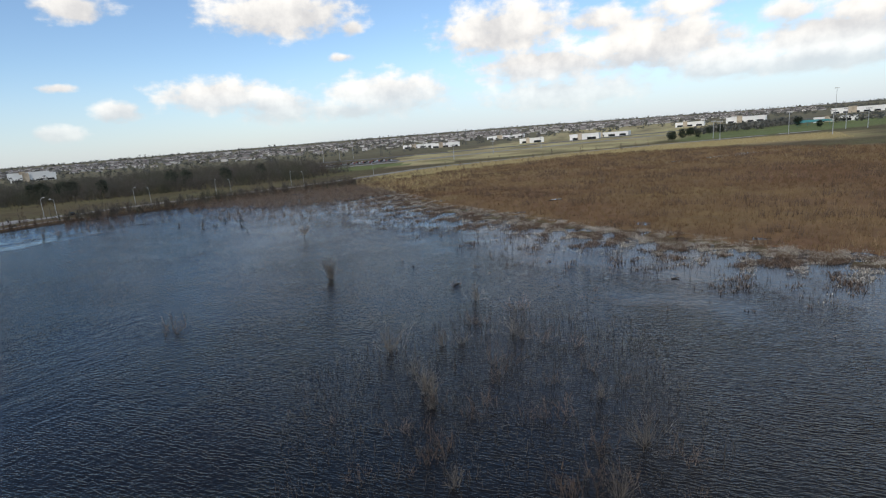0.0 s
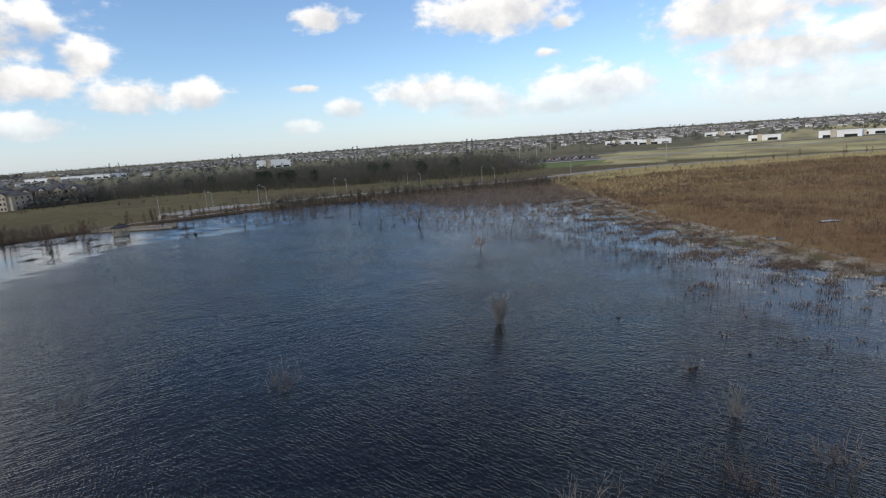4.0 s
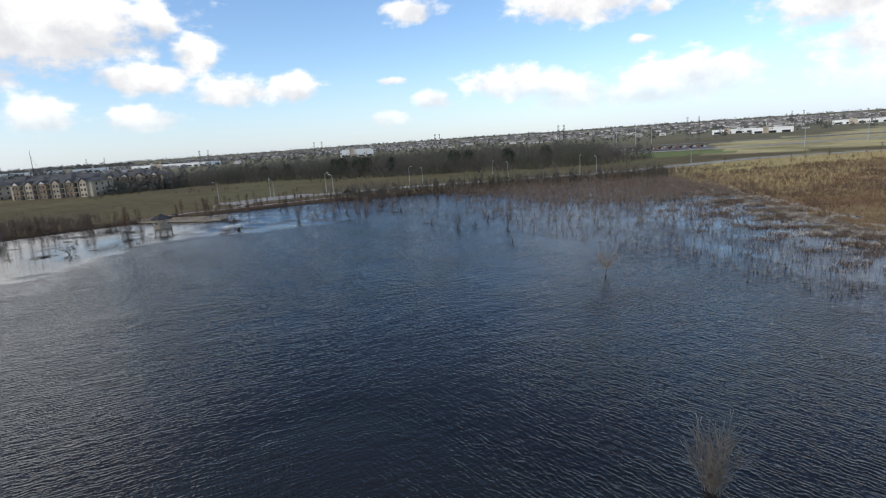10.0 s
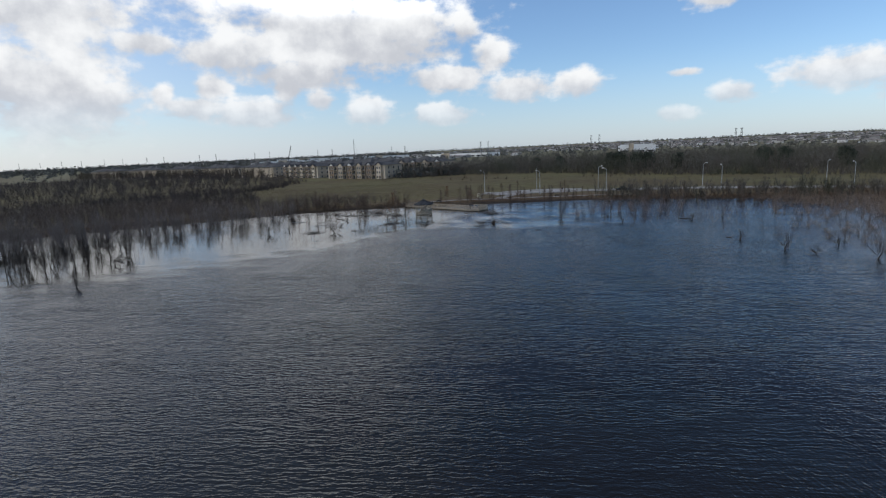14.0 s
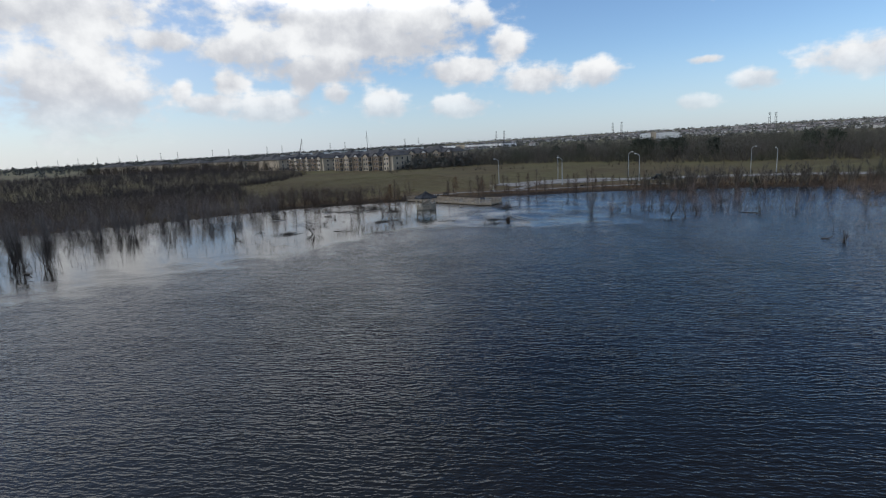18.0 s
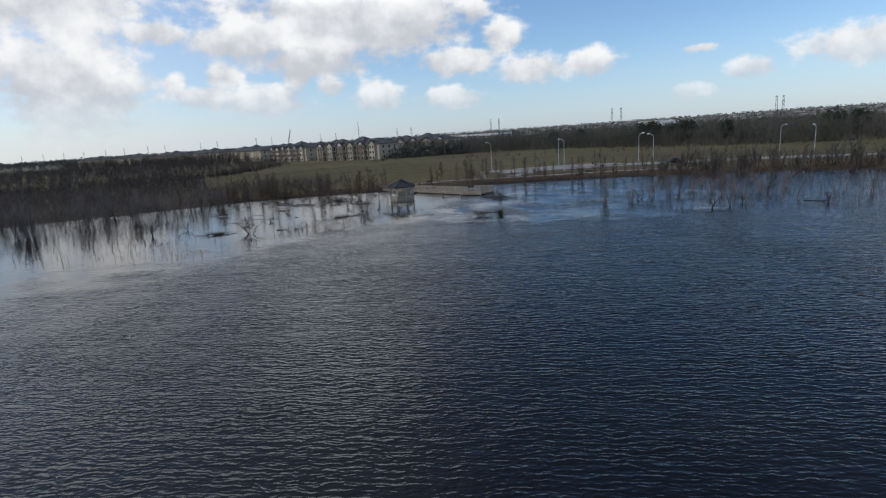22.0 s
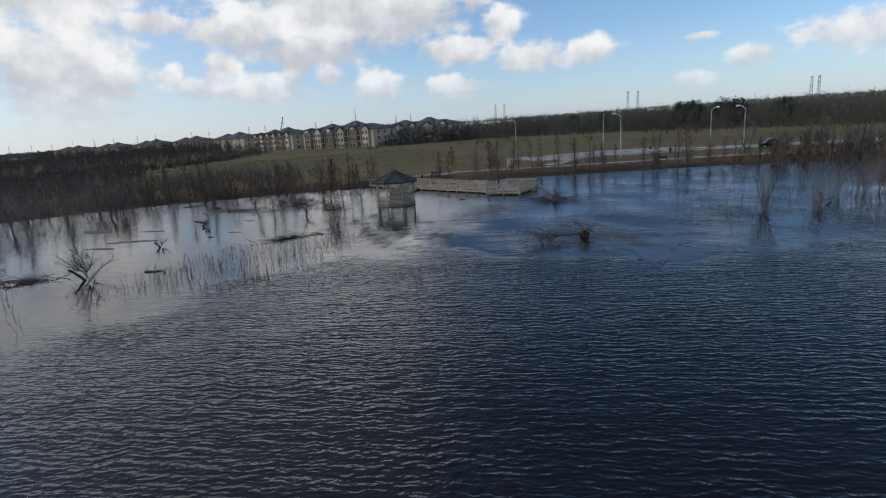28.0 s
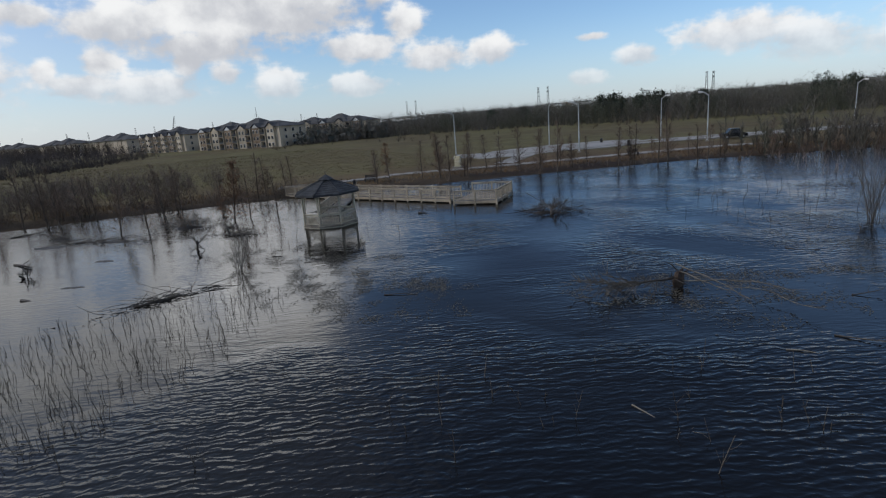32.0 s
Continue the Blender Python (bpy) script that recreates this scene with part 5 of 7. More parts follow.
mud_shoal(-180.5, 129.1, 3.0, 1.0, 0.8, 4)
mud_shoal(-184.0, 142.3, 2.2, 0.7, 0.6, 5)
mud_shoal(-172.0, 144.5, 0.9, 0.4, 0.4, 6)
mud_shoal(-165.0, 141.5, 0.8, 0.3, 0.7, 7)
litter([[(-165, 149), (-155, 148), (-148, 152), (-150, 158), (-160, 160), (-166, 156)]], 36000, 1)
litter([[(-156, 147), (-156, 152), (-150.7, 156), (-145, 158), (-140.5, 153.5), (-144, 149.5), (-149, 147)]], 30000, 5)
litter([[(-141, 158), (-132, 157), (-128, 162), (-130, 170), (-138, 168)]], 24000, 2)
litter([[(-140, 172), (-124, 166), (-116, 176), (-128, 190), (-142, 184)]], 36000, 3)
litter([[(-184, 142), (-172, 146), (-176, 156), (-186, 158), (-192, 150)]], 20000, 4)


# ---------------------------------------------------------------- gazebo on the water
def railing_run(parent, a, b, deck, height, step=0.16, mat=None, mesh_cache={}):
    """A timber rail between two points: posts, two rails and balusters, each a piece under one railing."""
    mat = mat or M_WOOD
    a, b = Vector((*a, deck)), Vector((*b, deck))
    run = b - a
    rail = part("railing", Geo().beam(a + Vector((0, 0, height)), b + Vector((0, 0, height)), 0.14, 0.05), mat, parent)
    part("bottom_rail", Geo().beam(a + Vector((0, 0, 0.16)), b + Vector((0, 0, 0.16)), 0.05, 0.09), mat, rail)
    part("top_rail", Geo().beam(a + Vector((0, 0, height - 0.09)), b + Vector((0, 0, height - 0.09)), 0.05, 0.10), mat, rail)
    n = max(1, round(run.length / step))
    key = (round(height, 3), mat.name)
    if key not in mesh_cache:
        mesh_cache[key] = Geo().box((0, 0, height / 2 + 0.02), (0.05, 0.035, height - 0.2)).mesh("baluster", mat)
    turn = math.degrees(math.atan2(run.y, run.x))
    for k in range(n):
        p = a + run * ((k + 0.5) / n)
        ob = part("baluster", mesh_cache[key], mat, rail)
        ob.matrix_basis = pose(p.x, p.y, deck, 0, 0, turn)
    return rail


GAZEBO = (-168.05, 162.2)
gazebo = thing("gazebo", "weathered octagonal timber gazebo with dark shingle roof standing in flood water", "gazebo", (GAZEBO[0], GAZEBO[1], 0), 0.0)
R_POST, R_EAVE, DECK = 2.45, 3.02, 0.22
corner = [(math.cos(radians(22.5 + 45 * k + 14)), math.sin(radians(22.5 + 45 * k + 14))) for k in range(8)]
ring = [(2.62 * c, 2.62 * s) for c, s in corner]
deck = part("deck", Geo().slab(ring, 0.10, DECK), M_DECK, gazebo, "grey boarded deck just above the water")
part("skirt", Geo().slab([(2.55 * c, 2.55 * s) for c, s in corner], -0.25, 0.10), M_CREAM_WOOD, deck)
for k in range(26):
    x = -2.5 + 0.2 * k
    y = math.sqrt(max(2.55 ** 2 - x * x, 0.05)) * 0.95
    part("plank", Geo().box((x, 0, DECK + 0.012), (0.17, 2 * y, 0.022)), M_DECK, deck)
for k, (c, s) in enumerate(corner):
    post = part("post", Geo().box((R_POST * c, R_POST * s, 1.50), (0.14, 0.14, 2.8), math.atan2(s, c)), M_CREAM_WOOD, gazebo)
    part("pile", Geo().tube((R_POST * c, R_POST * s, -1.2), (R_POST * c, R_POST * s, 0.10), 0.13, 0.13, 8), M_CREAM_WOOD, post)
    c2, s2 = corner[(k + 1) % 8]
    part("beam", Geo().beam((R_POST * c, R_POST * s, 2.92), (R_POST * c2, R_POST * s2, 2.92), 0.10, 0.16), M_CREAM_WOOD, gazebo)
    for (pa, pb), sign in ((((c, s), (c2, s2)), 1), (((c2, s2), (c, s)), -1)):
        u = Vector((pb[0] - pa[0], pb[1] - pa[1], 0)) * R_POST
        p = Vector((pa[0] * R_POST, pa[1] * R_POST, 2.52))
        part("brace", Geo().beam(p, p + u * 0.18 + Vector((0, 0, 0.34)), 0.05, 0.07), M_CREAM_WOOD, gazebo)
    if k != 3:
        railing_run(gazebo, (R_POST * c, R_POST * s), (R_POST * c2, R_POST * s2), DECK, 1.02, 0.15, M_CREAM_WOOD)
for k, (c, s) in enumerate(corner):
    c2, s2 = corner[(k + 1) % 8]
    eave, eave2 = Vector((R_EAVE * c, R_EAVE * s, 2.98)), Vector((R_EAVE * c2, R_EAVE * s2, 2.98))
    top, top2 = Vector((0.52 * c, 0.52 * s, 4.02)), Vector((0.52 * c2, 0.52 * s2, 4.02))
    panel = Geo()
    rows = 7
    for r in range(rows):                       # courses of shingles, each lapping the one below
        f0, f1 = r / rows, (r + 1) / rows
        a0, b0 = eave.lerp(top, f0) + Vector((0, 0, 0.05)), eave2.lerp(top2, f0) + Vector((0, 0, 0.05))
        a1, b1 = eave.lerp(top, f1) + Vector((0, 0, 0.015)), eave2.lerp(top2, f1) + Vector((0, 0, 0.015))
        low = Vector((0, 0, -0.05))
        panel.face(a0, b0, b1, a1)
        panel.face(a0 + low, b0 + low, b0, a0)
    panel.face(eave2, eave, top, top2)
    roof = part("roof_panel", panel, M_SHINGLE, gazebo, "dark grey shingled roof panel")
    part("fascia", Geo().beam(eave + Vector((0, 0, -0.06)), eave2 + Vector((0, 0, -0.06)), 0.05, 0.13), M_SHINGLE, roof)
    part("hip", Geo().beam(eave + Vector((0, 0, 0.07)), top + Vector((0, 0, 0.05)), 0.13, 0.05), M_SHINGLE, roof)
cap = Geo()
for k, (c, s) in enumerate(corner):
    c2, s2 = corner[(k + 1) % 8]
    cap.face((0.78 * c, 0.78 * s, 4.10), (0.78 * c2, 0.78 * s2, 4.10), (0, 0, 4.55))
    cap.face((0.55 * c, 0.55 * s, 3.95), (0.55 * c2, 0.55 * s2, 3.95), (0.55 * c2, 0.55 * s2, 4.12), (0.55 * c, 0.55 * s, 4.12))
    cap.face((0.78 * c2, 0.78 * s2, 4.10), (0.78 * c, 0.78 * s, 4.10), (0.5 * c, 0.5 * s, 4.10), (0.5 * c2, 0.5 * s2, 4.10))
cupola = part("cupola", cap, M_SHINGLE, gazebo, "small raised cap on the roof")
part("finial", Geo().tube((0, 0, 4.5), (0, 0, 4.85), 0.04, 0.015, 6), M_SHINGLE, cupola)
for w in (0.4, 2.2, 4.0):
    bench = part("bench", Geo().box((1.75 * math.cos(w), 1.75 * math.sin(w), 0.66), (0.38, 1.5, 0.06), w), M_CREAM_WOOD, gazebo)
    for sgn in (-0.6, 0.6):
        part("leg", Geo().box((1.75 * math.cos(w) - sgn * math.sin(w), 1.75 * math.sin(w) + sgn * math.cos(w), 0.43), (0.34, 0.06, 0.40), w), M_CREAM_WOOD, bench)


# ---------------------------------------------------------------- boardwalk and platform
dock = thing("boardwalk", "long grey timber boardwalk with slatted rails and a square fishing platform", "boardwalk")
P, F, R = Vector((-164.0, 174.0)), Vector((-160.2, 176.2)), Vector((-162.9, 181.6))
Q = P + R - F
Z = 0.42
part("platform_deck", Geo().slab([tuple(P), tuple(F), tuple(R), tuple(Q)], Z - 0.22, Z - 0.03), M_DECK, dock)


def planks(a, b, c, d, name="plank"):
    """Boards across a strip from edge a-b to edge d-c."""
    a, b, c, d = (Vector(v) for v in (a, b, c, d))
    n = int((b - a).length / 0.24)
    for k in range(n):
        f = (k + 0.5) / n
        p, q = a.lerp(b, f), d.lerp(c, f)
        part(name, Geo().beam((*p, Z - 0.012), (*q, Z - 0.012), 0.225, 0.03), M_DECK, dock)


planks(P, Q, R, F)
W0, W1 = Vector((-165.6, 175.8)), Vector((-191.5, 170.2))
wdir = (W1 - W0).normalized()
wside = Vector((-wdir.y, wdir.x)) * 1.05
part("walkway_deck", Geo().slab([tuple(W0 + wside), tuple(W1 + wside), tuple(W1 - wside), tuple(W0 - wside)], Z - 0.22, Z - 0.032), M_DECK, dock)
planks(W0 + wside, W1 + wside, W1 - wside, W0 - wside)


def rail_line(a, b, every=1.9):
    """Rails along an edge of the boardwalk, with a post at every bay and piles below."""
    a, b = Vector(a), Vector(b)
    n = max(1, round((b - a).length / every))
    turn = math.atan2(b.y - a.y, b.x - a.x)
    for k in range(n + 1):
        p = a.lerp(b, k / n)
        post = part("post", Geo().box((p.x, p.y, Z + 0.55), (0.13, 0.13, 1.20), turn), M_WOOD, dock)
        part("pile", Geo().box((p.x, p.y, -0.6), (0.17, 0.17, 1.9), turn), M_WOOD, post)
        if k < n:
            railing_run(dock, a.lerp(b, k / n), a.lerp(b, (k + 1) / n), Z, 1.06, 0.17)


rail_line(P, F)
rail_line(F, R)
rail_line(R, Q)
rail_line(W0 + wside, W1 + wside)
rail_line(W0 - wside, W1 - wside)
part("fascia", Geo().beam((*P, Z - 0.14), (*F, Z - 0.14), 0.06, 0.26).beam((*F, Z - 0.14), (*R, Z - 0.14), 0.06, 0.26), M_WOOD, dock)
part("fascia", Geo().beam((*(W0 + wside * 1.02), Z - 0.14), (*(W1 + wside * 1.02), Z - 0.14), 0.06, 0.26), M_WOOD, dock)
part("fascia", Geo().beam((*(W0 - wside * 1.02), Z - 0.14), (*(W1 - wside * 1.02), Z - 0.14), 0.06, 0.26), M_WOOD, dock)
G0, G1 = Vector((-170.5, 163.2)), Vector((-179.8, 171.4))
gdir = (G1 - G0).normalized()
gside = Vector((-gdir.y, gdir.x)) * 0.75
part("gangway_deck", Geo().slab([tuple(G0 + gside), tuple(G1 + gside), tuple(G1 - gside), tuple(G0 - gside)], 0.12, 0.30), M_DECK, dock)
Z = 0.32
rail_line(G0 + gside + gdir * 0.8, G1 + gside)


# ---------------------------------------------------------------- lamps and small park things
def street_lamp():
    root = thing("street_lamp", "tall galvanised street lamp with one curved arm by the road", "street lamp", group="park street lamps")
    part("base", Geo().box((0, 0, 0.06), (0.5, 0.5, 0.35)), M_CONCRETE, root)
    pole = part("pole", Geo().tube((0, 0, 0.1), (0, 0, 8.2), 0.12, 0.075, 10), M_STEEL, root)
    bend = [Vector((1.15 * k / 6, 0, 8.0 + 0.75 * math.sin(k / 6 * 1.5))) for k in range(7)]
    g = tubes_mesh("arm", [(*p, *q, 0.085, 0.08) for p, q in zip(bend, bend[1:])], M_STEEL, 7)
    arm = part("arm", g, M_STEEL, root)
    head = Geo().tube((1.08, 0, 8.74), (1.75, 0, 8.71), 0.12, 0.17, 8)
    lamp = part("lamp_head", head, M_STEEL, arm)
    part("lens", Geo().box((1.5, 0, 8.56), (0.42, 0.22, 0.05)), M_FRAME, arm)
    part("hand_hole", Geo().box((0.12, 0, 0.7), (0.03, 0.1, 0.2)), M_PYLON, pole)
    return root


lamp_model = street_lamp()


def lamp(x, y, tx, ty):
    put(lamp_model, x, y, gz(x, y), math.degrees(math.atan2(ty - y, tx - x)))


lamp(-180.2, 219.8, -200, 212)
lamp(-198.6, 235.6, -180, 219)
lamp(-166.5, 239.8, -186, 236)
lamp(-182.2, 253.8, -162, 258)
lamp(-152.7, 278.6, -134, 276)
lamp(-137.8, 265.3, -152, 279)
lamp(-118.8, 298.5, -105, 284)
lamp(-105.1, 283.2, -119, 297)
lamp(-206.3, 214.5, -215, 205)
lamp(-72.0, 305.0, -84, 322)
lamp(-84.0, 324.0, -72, 305)
lamp(-36.0, 336.0, -48, 352)


def litter_bin(x, y):
    root = thing("litter_bin", "black barrel litter bin beside the path", "bin", (x, y, gz(x, y) - 0.02), group="park litter bins")
    part("barrel", Geo().tube((0, 0, 0), (0, 0, 0.9), 0.27, 0.30, 14), M_BLACK, root)
    part("lid", Geo().tube((0, 0, 0.9), (0, 0, 1.08), 0.32, 0.16, 14), M_BLACK, root)
    part("post", Geo().box((0.33, 0, 0.55), (0.08, 0.08, 1.1)), M_WOOD, root)


def park_bench(x, y, turn):
    root = thing("park_bench", "dark slatted park bench on the grass by the bank", "bench", (x, y, gz(x, y)), turn, "park benches")
    for k in range(4):
        part("seat_slat", Geo().box((0, -0.18 + 0.12 * k, 0.45), (1.7, 0.10, 0.04)), M_BLACK, root)
    for k in range(3):
        part("back_slat", Geo().box((0, 0.28 + 0.03 * k, 0.60 + 0.14 * k), (1.7, 0.03, 0.11)), M_BLACK, root)
    for sx in (-0.7, 0.7):
        part("leg", Geo().box((sx, 0.0, 0.22), (0.06, 0.5, 0.44)), M_BLACK, root)
        part("back_post", Geo().beam((sx, 0.24, 0.4), (sx, 0.36, 0.98), 0.06, 0.05), M_BLACK, root)


litter_bin(-187.6, 177.6)
litter_bin(-177.9, 232.6)
litter_bin(-188.2, 239.8)
park_bench(-168.0, 216.4, 0.9)
park_bench(-188.9, 181.0, 0.6)
kiosk = thing("utility_cabinet", "cream metal utility cabinet standing on a concrete pad near the boardwalk", "cabinet", (-187.6, 197.2, gz(-187.6, 197.2)), 0.5)
part("pad", Geo().box((0, 0, 0.08), (1.5, 1.5, 0.2)), M_CONCRETE, kiosk)
part("body", Geo().box((0, 0, 0.95), (0.95, 0.8, 1.55)), M_CREAM, kiosk)
part("door", Geo().box((0, -0.41, 0.95), (0.8, 0.03, 1.35)), M_CREAM, kiosk)
part("cap", Geo().box((0, 0, 1.77), (1.08, 0.94, 0.10)), M_CREAM, kiosk)
part("handle", Geo().box((0.3, -0.45, 0.95), (0.04, 0.05, 0.18)), M_STEEL, kiosk)


def car_model(paint_mat, label, high=1.45):
    root = thing("parked_car", label, "car", group="parked cars")
    prof = [(-2.2, 0.35), (-2.25, 0.75), (-2.05, 0.95), (-1.35, 1.0), (-0.75, high), (0.75, high), (1.35, 1.0), (2.1, 0.88), (2.25, 0.65), (2.2, 0.35)]
    g = Geo()
    k = len(prof)
    wide = [0.88 if z < 1.05 else 0.70 for _, z in prof]
    g.v += [(x, -w, z) for (x, z), w in zip(prof, wide)] + [(x, w, z) for (x, z), w in zip(prof, wide)]
    g.f += [tuple(range(k)), tuple(reversed(range(k, 2 * k)))] + [(i, i + k, (i + 1) % k + k, (i + 1) % k) for i in range(k)]
    body_ob = part("body", g, paint_mat, root)
    for sy in (-1, 1):
        part("side_window", Geo().face(*[(x, sy * 0.80, z) for x, z in ((-1.15, 1.03), (1.15, 1.03), (0.65, high - 0.07), (-0.68, high - 0.07))][::sy]), M_GLASS, root)
        for sx in (-1.4, 1.4):
            tyre = part("wheel", Geo().tube((sx, sy * 0.70, 0.33), (sx, sy * 0.90, 0.33), 0.33, 0.33, 14), M_BLACK, root)
            part("rim", Geo().tube((sx, sy * 0.895, 0.33), (sx, sy * 0.915, 0.33), 0.2, 0.19, 10), M_STEEL, tyre)
    part("windscreen", Geo().face((1.33, -0.70, 1.03), (1.33, 0.70, 1.03), (0.80, 0.62, high - 0.04), (0.80, -0.62, high - 0.04)), M_GLASS, body_ob)
    for sy in (-0.6, 0.6):
        part("headlight", Geo().box((2.22, sy, 0.70), (0.06, 0.3, 0.14)), M_FRAME, root)
        part("tail_light", Geo().box((-2.24, sy, 0.78), (0.05, 0.28, 0.14)), M_PAINT_RED, root)
    return root


cars = [car_model(M_PAINT, "dark parked car standing on pale asphalt"), car_model(M_PAINT_RED, "red parked car standing on pale asphalt"),
        car_model(M_PAINT_PALE, "silver parked car standing on pale asphalt"), car_model(M_PAINT, "dark parked van standing on the park road", 1.8)]
put(cars[3], -164.5, 246.6, gz(-166, 247) + 0.06, 38)
rng = np.random.RandomState(81)
for k in range(44):
    row, col = divmod(k, 15)
    x, y = -112 + col * 5.2 + row * -3, 530 + row * 13 + col * 1.0
    put(cars[(k * 7 + row) % 3], x, y, 1.96, 100 + rng.uniform(-3, 3))


# ---------------------------------------------------------------- drowned wood in the pond
def stump_thing(name, x, y, seed, h, limbs, mat, label, reach=1.0, z=0.0, twigs=True):
    """A stump or root plate with crooked limbs that rise out of the water."""
    r = np.random.RandomState(seed)
    root = thing(name, label, "driftwood", (x, y, z), r.uniform(0, 6.28))
    trunk, arms, fine_ = [], [], []
    wander(r, Vector((0, 0, -0.5)), Vector((r.normal(0, 0.15), r.normal(0, 0.15), 1)).normalized(), h * 0.55 + 0.5, 0.13, 3, trunk, 4, 0.5, 0.2)
    for k in range(limbs):
        d = sideways(r, Vector((0, 0, 1)), r.uniform(0.15, 1.25))
        js = wander(r, Vector((r.normal(0, 0.15), r.normal(0, 0.15), r.uniform(0.0, h * 0.4))), d, h * reach * r.uniform(0.5, 1.0), 0.042, 4, arms, 4, 0.3, 0.22, 0.03)
        for j in js[1:]:
            for _ in range(4 if twigs else 1):
                wander(r, j[0], sideways(r, j[1], r.uniform(0.3, 0.9)), h * reach * r.uniform(0.2, 0.5), 0.012, 2, fine_, 2, 0.4, 0.2)
    part("trunk", tubes_mesh("trunk", trunk, mat, 7), mat, root)
    part("crown", tubes_mesh("crown", arms + fine_, mat, 4), mat, root)
    return root


def log_thing(x, y, length, turn, radius, seed, mat, label, branches=5):
    """A fallen trunk that floats with its broken branches."""
    r = np.random.RandomState(seed)
    root = thing("floating_log", label, "driftwood", (x, y, 0.02), turn)
    trunk, arms = [], []
    js = wander(r, Vector((-length / 2, 0, 0.0)), Vector((1, 0, 0.01)), length, radius, 5, trunk, 6, 0.35, 0.06, 0.0)
    for k in range(branches):
        j = js[r.randint(1, 6)]
        d = (j[1] * 0.8 + Vector((0, r.choice([-1, 1]) * r.uniform(0.4, 1.0), r.uniform(0.0, 0.5)))).normalized()
        j2 = wander(r, j[0], d, length * r.uniform(0.15, 0.4), radius * 0.35, 3, arms, 3, 0.3, 0.2, 0.0)
        for q in j2[1:]:
            wander(r, q[0], sideways(r, q[1], 0.6), length * r.uniform(0.06, 0.15), radius * 0.14, 2, arms, 2, 0.4, 0.2)
    part("trunk", tubes_mesh("trunk", trunk, mat, 7), mat, root)
    if arms:
        part("crown", tubes_mesh("crown", arms, mat, 4), mat, root)
    return root


def drift_heap(x, y, length, wide, turn, seed, label, high=0.45, sticks=90, upright=14):
    """A low bank of mud and drifted twigs, half sunk."""
    r = np.random.RandomState(seed)
    root = thing("drift_heap", label, "driftwood", (x, y, 0.0), turn, "drift heaps")
    rings = []
    for f, z in ((0.62, -0.08), (0.5, 0.015), (0.3, 0.02 + 0.12 * high), (0.1, 0.03 + 0.2 * high)):
        rings.append([(length / 2 * f * (1 + 0.25 * math.sin(3 * w + seed) * r.uniform(0.6, 1)) * math.cos(w), wide / 2 * f * (1 + 0.3 * math.sin(4 * w + seed)) * math.sin(w), z)
                      for w in [2 * math.pi * k / 18 for k in range(18)]])
    g = Geo()
    g.v = [p for ring in rings for p in ring]
    g.f = [(18 * i + k, 18 * i + (k + 1) % 18, 18 * i + 18 + (k + 1) % 18, 18 * i + 18 + k) for i in range(3) for k in range(18)] + [tuple(54 + k for k in range(18))]
    part("mud", g, M_DRIFT, root)
    segs, fine_ = [], []
    for k in range(sticks):
        u, v = r.normal(0, 0.26) * length, r.normal(0, 0.30) * wide
        z = 0.03 + r.uniform(0, high) * max(0.0, 1 - abs(u) / (0.6 * length))
        w = r.normal(0, 0.7)
        wander(r, Vector((u, v, z)), Vector((math.cos(w) * r.choice([-1, 1]), math.sin(w), r.uniform(-0.08, 0.3))).normalized(), r.uniform(0.4, 0.32 * length + 0.6), r.uniform(0.008, 0.030), 3, segs, 3, 0.4, 0.15, -0.02)
    for k in range(upright):
        j = wander(r, Vector((r.normal(0, 0.2) * length, r.normal(0, 0.2) * wide, 0.0)), Vector((r.normal(0, 0.4), r.normal(0, 0.4), 1)).normalized(), r.uniform(0.5, 1.2) * (0.5 + high), 0.014, 3, fine_, 3, 0.4, 0.15)
        for q in j[1:]:
            wander(r, q[0], sideways(r, q[1], 0.7), 0.45, 0.008, 2, fine_, 2, 0.5, 0.2)
    part("crown", tubes_mesh("crown", segs, M_DRIFT, 4), M_DRIFT, root)
    part("brush", tubes_mesh("brush", fine_, M_TWIG, 3), M_TWIG, root)
    return root


# the great uprooted tree: a root plate with long bleached limbs
r = np.random.RandomState(91)
uproot = thing("uprooted_tree", "uprooted tree lying in the pond, brown roots and bleached limbs", "driftwood", (-135.8, 161.7, 0.0))
plate = Geo()
for k in range(5):                                    # a lumpy disc of earth and root, tipped on edge
    f = k / 4
    rad = (0.25, 0.62, 0.72, 0.55, 0.2)[k]
    plate.v += [(0.35 + 0.5 * (f - 0.5) + r.normal(0, 0.03), 0.15 + rad * math.cos(w) * r.uniform(0.8, 1.15), 0.45 + rad * math.sin(w) * r.uniform(0.8, 1.15)) for w in [2 * math.pi * i / 12 for i in range(12)]]
plate.f = [(12 * i + k, 12 * i + (k + 1) % 12, 12 * i + 12 + (k + 1) % 12, 12 * i + 12 + k) for i in range(4) for k in range(12)] + [tuple(range(12)), tuple(48 + k for k in reversed(range(12)))]
part("root_plate", plate, M_EARTH, uproot, "brown earthy root plate")
uproot.children[0].matrix_basis = Matrix.Translation((0.1, 0.04, 0.08)) @ Matrix.Scale(0.72, 4)
roots, trunk, pale_l, fine_l = [], [], [], []
for k in range(18):
    w = r.uniform(0, 6.28)
    js = wander(r, Vector((0.3, 0.15 + 0.4 * math.cos(w), 0.5 + 0.4 * math.sin(w))), Vector((r.normal(0, 0.6), math.cos(w), math.sin(w) + 0.15)).normalized(), r.uniform(0.4, 0.9), 0.035, 4, roots, 3, 0.4, 0.3)
    wander(r, js[2][0], sideways(r, js[2][1], 0.8), 0.35, 0.015, 3, roots, 2, 0.5, 0.3)
